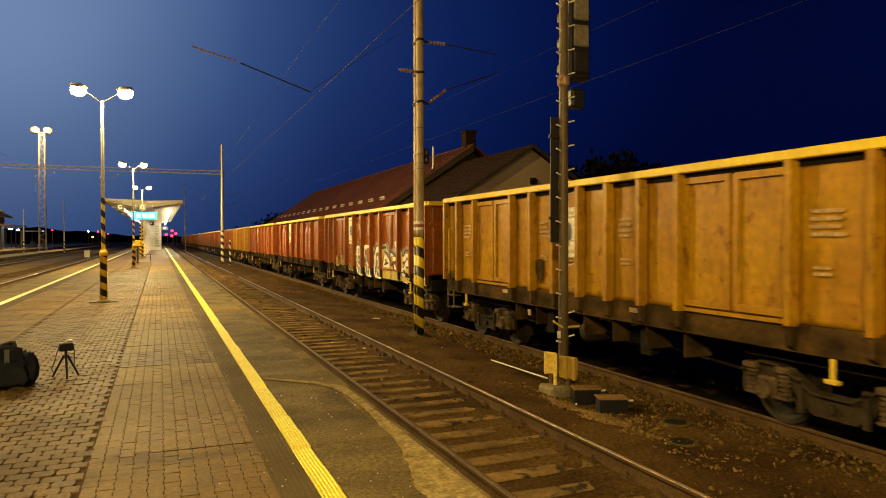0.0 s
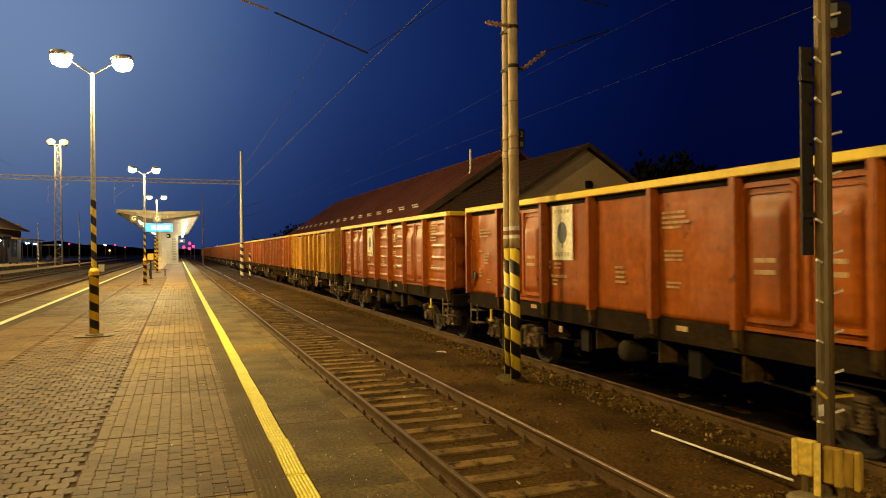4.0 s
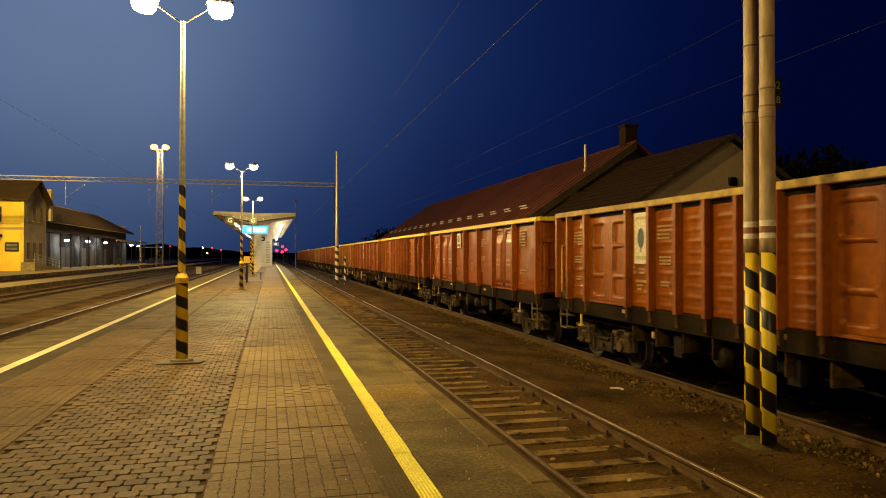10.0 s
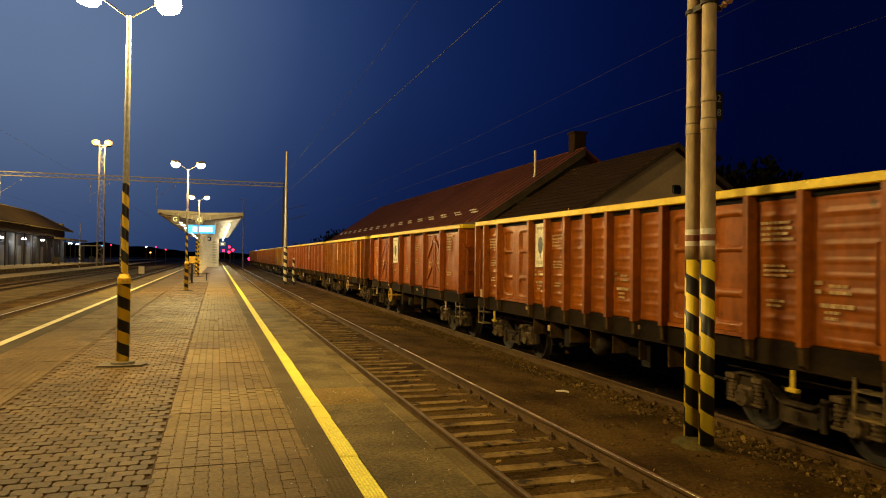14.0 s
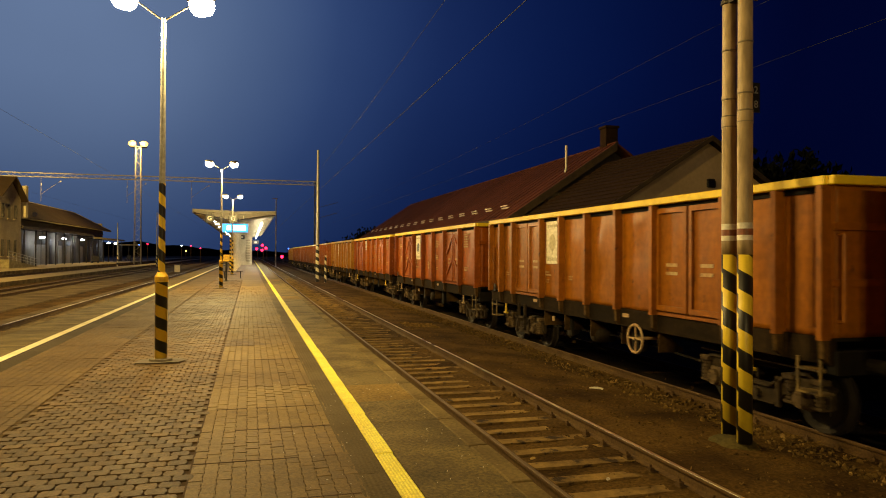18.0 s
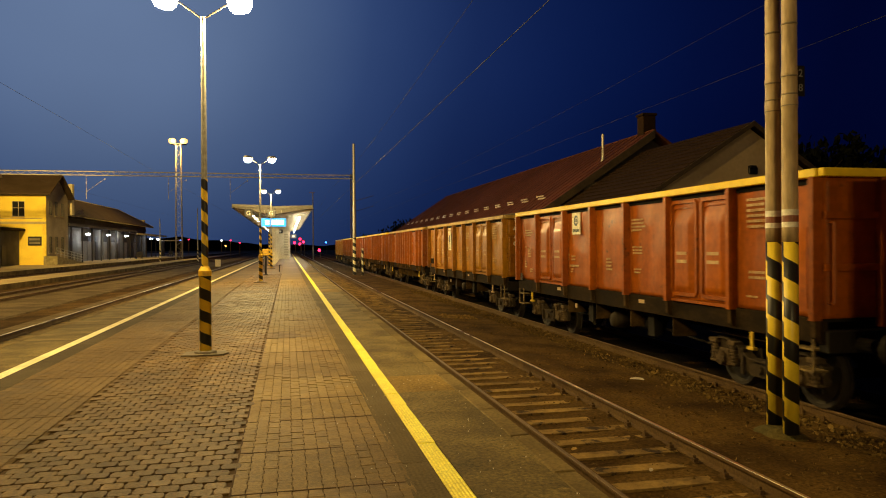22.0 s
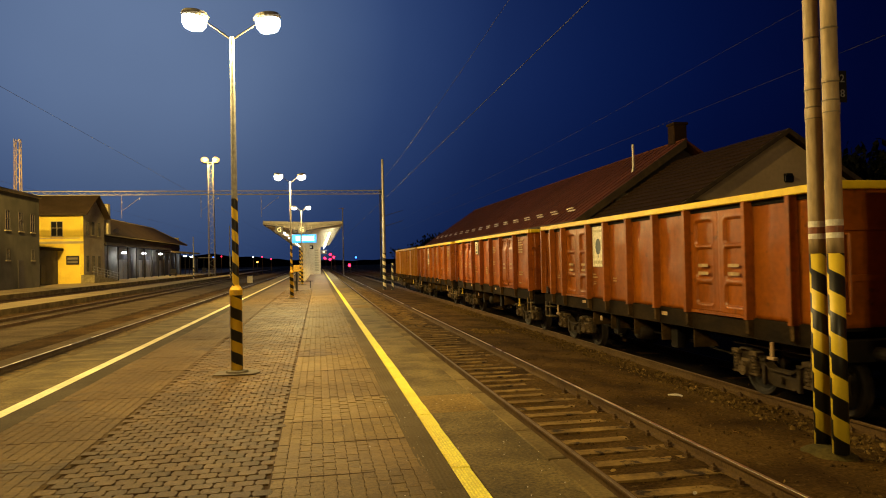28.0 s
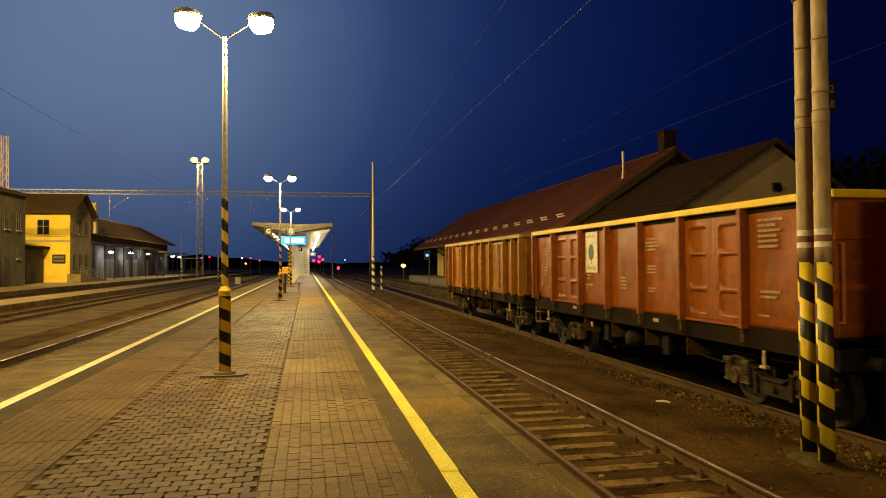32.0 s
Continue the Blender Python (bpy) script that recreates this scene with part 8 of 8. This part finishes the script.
sl_ = tagged(empty("platform_shelter"), "low open shelter with a pale roof past the station hall", "shelter")
part("roof", boxed(-34.4, -29.7, 191.5, 196.5, 3.55, 3.75, 0.04), M_TRIMSTONE, sl_)
part("back_wall", boxed(-34.3, -34.1, 191.7, 196.3, GA, 3.55), M_PLASTER_G, sl_)
for px_ in (-33.9, -31.9, -29.95):
    part("post", boxed(px_ - 0.07, px_ + 0.07, 191.8, 191.94, GA, 3.55), M_DARKSTEEL, sl_)
part("bench", boxed(-33.6, -30.4, 193.0, 193.5, GA + 0.4, GA + 0.5), M_WOOD, sl_)

# ---- platform canopy, signs and shelter ----
CY0, CY1 = 62.0, 132.0
can = tagged(empty("platform_canopy"), "butterfly-shaped platform canopy with a lit strip under each wing", "canopy")
CM = -4.05
for s, xt, zt in ((-1, -7.27, 5.10), (1, -0.72, 5.04)):
    bm = bmesh.new()
    prism(bm, ((CM, 4.40), (xt, zt - 0.10), (xt, zt + 0.10), (CM, zt + 0.02)), "y", CY0, CY1)
    part("roof_wing", bm, M_CANOPY, can)
    part("fascia", boxed(xt - 0.05, xt + 0.05, CY0 - 0.05, CY1, zt - 0.16, zt + 0.18), M_CANOPY, can)
    part("front_fascia", (lambda b: prism(b, ((CM, zt - 0.16), (xt, zt - 0.06), (xt, zt + 0.16), (CM, zt + 0.06)), "y", CY0 - 0.10, CY0 - 0.02))(bmesh.new()), M_CANOPY, can)
    for i in range(24):
        y = CY0 + 1.5 + i * 3.0
        part("rib", (lambda b: prism(b, ((CM, 4.22), (xt + (0.1 if s < 0 else -0.1), zt - 0.22), (xt + (0.1 if s < 0 else -0.1), zt - 0.10), (CM, 4.44)), "y", y - 0.06, y + 0.06))(bmesh.new()), M_CREAMWALL, can)
st = part("light_strip", boxed(-1.83, -1.69, CY0 + 3, CY1 - 2, 4.28, 4.36), M_STRIP, can, "glowing fluorescent strip")
for i in range(10):
    part("ceiling_lamp", boxed(-6.2, -5.9, CY0 + 9 + i * 7, CY0 + 10 + i * 7, 4.66, 4.74), M_STRIP, can)
for i in range(12):
    y = CY0 + 4 + i * 6
    part("column", boxed(CM - 0.12, CM + 0.12, y - 0.12, y + 0.12, 0, 4.5), M_CREAMWALL, can)
sh = tagged(empty("stair_housing"), "cream rendered stair housing with a ribbed panel under the canopy", "shelter")
part("wall", boxed(-3.95, -2.45, 105.5, 117.0, 0, 4.1), M_CREAMWALL, sh)
for i in range(9):
    part("louvre", boxed(-3.3, -2.75, 105.42, 105.5, 0.5 + i * 0.36, 0.72 + i * 0.36), M_TRIMSTONE, sh)
part("pillar", boxed(-4.75, -4.15, 80.0, 80.7, 0, 3.9), M_TRIMSTONE, sh)
sg = tagged(empty("blue_sign"), "illuminated blue platform sign with a white panel under the canopy", "sign")
part("housing", boxed(-5.05, -2.92, 61.60, 61.82, 3.38, 4.08, 0.02), M_BLUESIGN, sg)
part("white_panel", boxed(-4.12, -3.12, 61.585, 61.60, 3.54, 3.93), M_WHITESIGN, sg, "glowing white panel")
part("text_bar", boxed(-4.62, -4.30, 61.585, 61.60, 3.55, 3.92), M_WHITESIGN, sg)
for x in (-4.7, -3.3):
    part("hanger", tubed((x, 61.7, 4.06), (x, 61.98, 4.75), 0.02, seg=6), M_GALV, sg)
for gx in (-5.95, -4.12):
    t = tagged(empty("sector_sign"), "dark square sector sign with a white letter under the canopy", "sign", "sector signs")
    part("plate", boxed(gx - 0.33, gx + 0.33, 61.30, 61.36, 4.14, 4.80, 0.02), M_BLACK, t)
    words("letter", "G", 0.5, pose(gx, 61.292, 4.47, 90), M_WHITE, t)
    for x in (gx - 0.2, gx + 0.2):
        part("hanger", tubed((x, 61.33, 4.7), (x, 61.95, 4.95), 0.015, seg=6), M_GALV, t)
bx = tagged(empty("track_box"), "small pale equipment box beside the station track", "equipment box")
part("case", boxed(-11.85, -11.2, 95.0, 95.4, -0.75, 0.12, 0.03), M_CREAMWALL, bx)
part("lid", boxed(-11.9, -11.15, 94.95, 95.45, 0.12, 0.18, 0.02), M_GALV, bx)
for x, z, w, m, lab in ((-3.82, 3.72, 0.34, M_CAMBODY, "small dark platform sign under the canopy"), (-1.98, 3.0, 0.42, M_CANOPY, "small grey platform sign under the canopy")):
    t = tagged(empty("small_sign"), lab, "sign", "small platform signs")
    part("plate", boxed(x - w, x + w, 105.2, 105.26, z - 0.05, z + 0.5, 0.02), m, t)
    part("text_bar", boxed(x - w * 0.4, x + w * 0.4, 105.19, 105.2, z + 0.1, z + 0.36), M_WHITE, t)
    part("hanger", tubed((x, 105.23, z + 0.48), (x, 105.23, 4.65), 0.02, seg=6), M_GALV, t)
tk = tagged(empty("ticket_validator"), "slim dark post with a yellow ticket box", "ticket machine")
part("post", tubed((-4.1, 44.4, 0), (-4.1, 44.4, 1.25), 0.06, seg=10), M_BLACK, tk)
part("box", boxed(-4.28, -3.92, 44.28, 44.52, 1.15, 1.55, 0.03), M_COLLAR, tk, "yellow box")
part("base_plate", boxed(-4.22, -3.98, 44.28, 44.52, 0.0, 0.03), M_DARKSTEEL, tk)
bn = tagged(empty("bench"), "slatted bench beside the lamp posts", "bench")
for i in range(4):
    part("slat", boxed(-4.5, -3.2, 49.0 + i * 0.11, 49.08 + i * 0.11, 0.44, 0.47), M_WOOD, bn)
for x in (-4.35, -3.35):
    part("leg", boxed(x - 0.03, x + 0.03, 49.02, 49.4, 0.0, 0.44), M_DARKSTEEL, bn)
for ny in (66.0, 75.0):
    t = tagged(empty("black_platform_post"), "striped canopy post beside the blue sign", "post", "canopy posts")
    part("post", lathe(bmesh.new(), ((0.08, 0.0), (0.08, 3.1)), 12), M_STRIPE, t).matrix_basis = pose(-4.42, ny, 0)
    part("foot", lathe(bmesh.new(), ((0.16, 0.0), (0.16, 0.03)), 12), M_BOLLARD, t).matrix_basis = pose(-4.42, ny, 0)

# ---- far signals, lamps and trees ----


def far_signal(x, y, z, m, label, r=0.26, ground=-0.75):
    t = tagged(empty("far_signal"), label, "railway signal", "far signals")
    part("post", tubed((x + 0.25, y, ground - 0.1), (x + 0.25, y, z + 0.5), 0.06, seg=8), M_MAST, t)
    h = part("head", boxed(x - 0.32, x + 0.32, y - 0.02, y + 0.16, z - 0.5, z + 0.5, 0.05), M_BLACK, t)
    part("lens", lathe(bmesh.new(), ((r * 0.7, 0.0), (r, 0.05), (r * 0.8, 0.12)), 14), m, h).matrix_basis = pose(x, y - 0.02, z, 90)


for x, z in ((-1.2, 2.75), (0.15, 3.65), (0.95, 2.95), (0.05, 2.45)):
    far_signal(x, 172.0 + z, z, M_RED, "distant railway signal showing red", 0.30)
far_signal(4.4, 168.0, 0.95, M_RED, "distant dwarf signal showing red", 0.34)
far_signal(7.6, 200.0, 3.0, M_BLUE, "distant shunting signal showing blue", 0.26)
far_signal(9.7, 75.0, 2.6, M_BLUE, "shunting signal showing blue by the goods shed", 0.15)
YARD_LIGHTS = ((-27.9, 180, 3.4, M_BLUE), (-26.0, 180, 3.6, M_RED), (-18.45, 180, 3.3, M_BULB), (-14.2, 180, 2.7, M_RED), (-16.35, 180, 3.3, M_RED), (-17.5, 180, 2.0, M_ORANGE))
t = tagged(empty("yard_lamp"), "distant orange yard lamp on a post", "lamp")
part("post", tubed((10.55, 100.0, -0.8), (10.55, 100.0, 1.3), 0.05, seg=6), M_MAST, t)
part("globe", lathe(bmesh.new(), ((0.08, -0.22), (0.30, -0.08), (0.30, 0.1), (0.1, 0.26)), 12), M_ORANGE, t).matrix_basis = pose(10.55, 100.0, 1.45)
for x, y, z, m in YARD_LIGHTS:
    t = tagged(empty("distant_lamp"), "small distant yard light on a post", "lamp", "distant lamps")
    part("post", tubed((x, y, -0.8), (x, y, z), 0.06, seg=6), M_MAST, t)
    part("globe", lathe(bmesh.new(), ((0.05, -0.12), (0.17, -0.05), (0.17, 0.06), (0.07, 0.14)), 10), m, t).matrix_basis = pose(x, y, z + 0.15)


def tree(x, y, h, spread, seed, clumps=260):
    rnd = random.Random(seed)
    t = tagged(empty("tree"), "dark leafy tree standing black against the night sky", "tree", "trees")
    bm = bmesh.new()
    tube(bm, (x, y, -0.9), (x + rnd.uniform(-0.2, 0.2), y, h * 0.55), 0.035 * h, 0.015 * h, 9)
    tips = []
    for i in range(9):
        a, z0 = rnd.uniform(0, 6.28), h * rnd.uniform(0.25, 0.55)
        p = Vector((x + spread * 0.75 * math.cos(a), y + spread * 0.75 * math.sin(a), z0 + h * rnd.uniform(0.15, 0.35)))
        tube(bm, (x, y, z0), p, 0.012 * h, 0.004 * h, 6)
        tips.append(p)
    part("trunk", bm, M_BARK, t)
    verts, faces = [], []
    for i in range(clumps):
        c = Vector(rnd.choice(tips)).lerp(Vector((x, y, h * 0.8)), rnd.random() * 0.7)
        c += Vector((rnd.gauss(0, spread * 0.22), rnd.gauss(0, spread * 0.22), rnd.gauss(0, h * 0.09)))
        for k in range(12):
            p = c + Vector((rnd.gauss(0, 0.4), rnd.gauss(0, 0.4), rnd.gauss(0, 0.35)))
            e = Euler((rnd.uniform(0, 6), rnd.uniform(0, 6), rnd.uniform(0, 6))).to_matrix()
            n = len(verts)
            for q in ((-0.3, 0, 0), (0, -0.2, 0.05), (0.3, 0, 0), (0, 0.2, 0.05)):
                verts.append(tuple(p + e @ Vector(q)))
            faces.append((n, n + 1, n + 2, n + 3))
    me = bpy.data.meshes.new("crown")
    me.from_pydata(verts, [], faces)
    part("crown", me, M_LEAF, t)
    return t


for x, y, h, sp, seed in ((17.0, 134, 4.6, 5.0, 1), (22.0, 140, 6.5, 5.0, 3), (31.5, 43, 8.2, 6.0, 4), (38.0, 46, 7.6, 6.0, 5), (27.0, 160, 7.5, 5.5, 6)):
    tree(x, y, h, sp, seed)
rnd = random.Random(21)
verts, faces = [], []
for i in range(5200):
    if i % 3:
        x, y = rnd.uniform(6.6, 9.0), rnd.uniform(20, 110)
    else:
        x, y = rnd.uniform(10.9, 12.4), rnd.uniform(55, 110)
    z = ground_z(x)
    a, hh = rnd.uniform(0, 6.28), rnd.uniform(0.08, 0.35)
    n = len(verts)
    w = 0.015
    verts += [(x - w * math.cos(a), y - w * math.sin(a), z - 0.02), (x + w * math.cos(a), y + w * math.sin(a), z - 0.02), (x + rnd.gauss(0, 0.08), y + rnd.gauss(0, 0.08), z + hh)]
    faces.append((n, n + 1, n + 2))
me = bpy.data.meshes.new("weeds")
me.from_pydata(verts, [], faces)
tagged(part("weeds", me, M_GRASS), "dry weeds growing along the far tracks", "weeds", kind="stuff")
far = tagged(empty("distant_woods"), "dark line of distant woods along the horizon", "woods", kind="structure")
bm = bmesh.new()
top = [(-900 + 9 * i, 3.5 + 7.0 * math.exp(-((9 * i - 900 + 110) / 70) ** 2) + 1.5 * noise.noise((i * 0.16, 2, 0)) + 2 * noise.noise((i * 0.55, 7, 0))) for i in range(201)]
prism(bm, [(900, -2), (-900, -2)] + top, "y", 620, 640)
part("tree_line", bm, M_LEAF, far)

# ---- litter ----
M_PAPER = material("dirty_white_paper", (0.62, 0.56, 0.44), 0.8, second=(0.42, 0.36, 0.25), grain=20, blotch=6, bump=0.2)
M_LEAFDRY = material("dry_yellow_leaf", (0.40, 0.26, 0.06), 0.8, second=(0.25, 0.15, 0.04), grain=30, blotch=9, bump=0.2)


def scrap(x, y, z, size, turn, m, label, bow=0.25):
    """A crumpled scrap, bowed along its length, with a folded edge."""
    bm = bmesh.new()
    rows_ = []
    for i in range(7):
        u = i / 6 - 0.5
        w = size * (0.16 + 0.10 * math.cos(u * 5.0))
        h = size * bow * (0.25 - u * u) + 0.006
        rows_.append([bm.verts.new((u * size, s_ * w + 0.08 * size * math.sin(4 * u), h + (0.012 if s_ > 0 else 0.0) + k)) for k in (0.0, 0.002) for s_ in (-1, 1)])
    for a, b in zip(rows_, rows_[1:]):
        for q in ((2, 3), (3, 1), (1, 0), (0, 2)):
            bm.faces.new((a[q[0]], a[q[1]], b[q[1]], b[q[0]]))
    for r in (rows_[0], rows_[-1]):
        bm.faces.new((r[0], r[1], r[3], r[2]))
    bmesh.ops.recalc_face_normals(bm, faces=bm.faces)
    ob = part("scrap", bm, m)
    ob.matrix_world = pose(x, y, z, 0, 0, turn)
    return tagged(ob, label, "litter", "scraps between the tracks")


for x, y, z, size, turn, kind in ((3.27, 12.44, -0.80, 0.26, -50, 0), (0.79, 7.4, -0.695, 0.08, 30, 0), (0.98, 5.9, -0.69, 0.06, 80, 0), (1.22, 6.3, -0.685, 0.07, 10, 0), (1.30, 5.4, -0.685, 0.09, 120, 0), (0.33, 8.3, -0.70, 0.09, 20, 1), (3.0, 6.4, -0.795, 0.10, 40, 1), (2.75, 9.8, -0.78, 0.08, 100, 1), (3.4, 5.0, -0.81, 0.10, 160, 1), (0.62, 3.1, -0.70, 0.08, 60, 0)):
    scrap(x, y, z, size, turn, (M_PAPER, M_LEAFDRY)[kind], ("crumpled scrap of dirty white paper between the rails", "dry yellow leaf lying on the dark ballast")[kind])
stones("platform_specks", 420, (-2.6, -0.9, -5.5, 10.0), 0.006, M_PAPER, "tiny pale specks of grit and cigarette ends on the slabs", 31, lambda x, y: 0.001 if not -1.80 < x < -1.63 else None)

# ---- pavers ----


def paver_shape(a, b, cut):
    return [(-a + cut, -b), (a - cut, -b), (a, -b * 0.35), (a, b * 0.35), (a - cut, b), (-a + cut, b), (-a, b * 0.35), (-a, -b * 0.35)]


def paver_rings(shape, ch=0.004, drop=0.005):
    k = len(shape)
    ring = lambda f, z: [(x * f, y * f, z) for x, y in shape]
    vs = ring(1 - ch / 0.065, 0.0) + ring(1.0, -drop) + ring(1.0, -0.03)
    fs = [tuple(range(k))]
    for r in (0, 1):
        fs += [(r * k + i, (r + 1) * k + i, (r + 1) * k + (i + 1) % k, r * k + (i + 1) % k) for i in range(k)]
    return np.array(vs), fs


def pave(name, x0, x1, y0, y1, dx, dy, shape, material_, label, keep=None, seed=1, lift=0.003, along_x=True, ch=0.004, drop=0.005):
    """Staggered pavers over a rectangle; those inside keep (two y) are left for single pieces and returned."""
    rnd = random.Random(seed)
    vs, fs = paver_rings(shape, ch, drop)
    dy = (y1 - y0) / round((y1 - y0) / dy)
    verts, faces, single = [], [], []
    if along_x:
        rows, cols = round((y1 - y0) / dy), round((x1 - x0) / dx)
        spots = [(x0 + (c + (0.5 if r % 2 else 0.0) + 0.25) * dx, y0 + (r + 0.5) * dy) for r in range(rows) for c in range(cols)]
    else:
        rows, cols = round((y1 - y0) / dy), round((x1 - x0) / dx)
        spots = [(x0 + (c + 0.5) * dx, y0 + (r + (0.5 if c % 2 else 0.0) + 0.25) * dy) for r in range(rows) for c in range(cols)]
    out = []
    n = 0
    for x, y in spots:
        z = rnd.uniform(-lift, lift * 0.6) + 0.004 * noise.noise((x * 1.1, y * 1.1, 9))
        if keep and keep[0] < y < keep[1]:
            single.append((x, y, z))
            continue
        tx, ty = rnd.uniform(-0.02, 0.02), rnd.uniform(-0.02, 0.02)
        v = vs + (x, y, z)
        v[:, 2] += vs[:, 0] * tx + vs[:, 1] * ty
        out.append(v)
        faces += [tuple(i + n for i in f) for f in fs]
        n += len(vs)
    me = bpy.data.meshes.new(name)
    me.from_pydata(np.concatenate(out).tolist(), [], faces)
    ob = part(name, me, material_, platform, label)
    tagged(ob, kind="stuff")
    return single


DARK_SHAPE = paver_shape(0.0745, 0.0652, 0.013)
LONG_SHAPE = [(0.0500, -0.042), (0.0425, -0.026), (0.0425, 0.026), (0.0500, 0.042), (0.0500, 0.0998), (-0.0500, 0.0998), (-0.0500, 0.042), (-0.0425, 0.026), (-0.0425, -0.026), (-0.0500, -0.042), (-0.0500, -0.0998), (0.0500, -0.0998)]
singles = pave("worn_pavers", -4.87, -3.2, P0, 46.0, 0.1518, 0.1335, DARK_SHAPE, M_PAVER_DARK, "worn staggered paving blocks", (4.2, 7.8), 1, 0.004)
# the two outer strips were laid and relaid in lengths of different tone
SECTIONS = (-14.0, -8.2, -5.2, -2.2, 0.58, 1.75, 3.62, 5.6, 6.56, 7.57, 8.5, 9.75, 12.0, 13.76, 16.8, 19.7, 22.7, 25.7, 28.6, 32.0, 36.0)
TONES = "mmmmpmmdmppdpmmmdmmm"
for i, (ya, yb, tone) in enumerate(zip(SECTIONS, SECTIONS[1:], TONES)):
    m_ = {"p": M_PAVER_SANDY, "m": M_PAVER, "d": M_PAVER_GRIMY}[tone]
    pave("pale_pavers", -3.2, -2.04, ya, yb, 0.1, 0.2, LONG_SHAPE, m_, "tightly laid interlocking paving blocks", None, 20 + i, 0.0006, False, 0.0009, 0.0009)
pave("stained_pavers", -6.02, -4.87, P0, 36.0, 0.1, 0.2, LONG_SHAPE, M_PAVER_STAINED, "stained tightly laid paving blocks", None, 3, 0.0008, False, 0.0012, 0.0012)
vs, fs = paver_rings(DARK_SHAPE)
me = bpy.data.meshes.new("paver")
me.from_pydata(vs.tolist(), [], fs)
me.materials.append(M_PAVER_DARK)
for y in SECTIONS[1:-1]:
    part("cross_joint", boxed(-3.2, -2.04, y - 0.012, y + 0.006, -0.02, 0.0015), M_JOINT, platform)
    part("cross_joint", boxed(-6.02, -4.87, y + 0.69, y + 0.705, -0.02, 0.0015), M_JOINT, platform)
for x in (-3.2,):
    part("border_joint", boxed(x - 0.007, x + 0.007, P0, 46.0, -0.02, 0.001), M_JOINT, platform)
prnd = random.Random(8)
for x, y, z in singles[:300]:
    ob = part("paver", me, None, platform)
    ob.matrix_basis = pose(x, y, z, prnd.uniform(-1.1, 1.1), prnd.uniform(-1.1, 1.1), prnd.uniform(-1.5, 1.5))

motions()
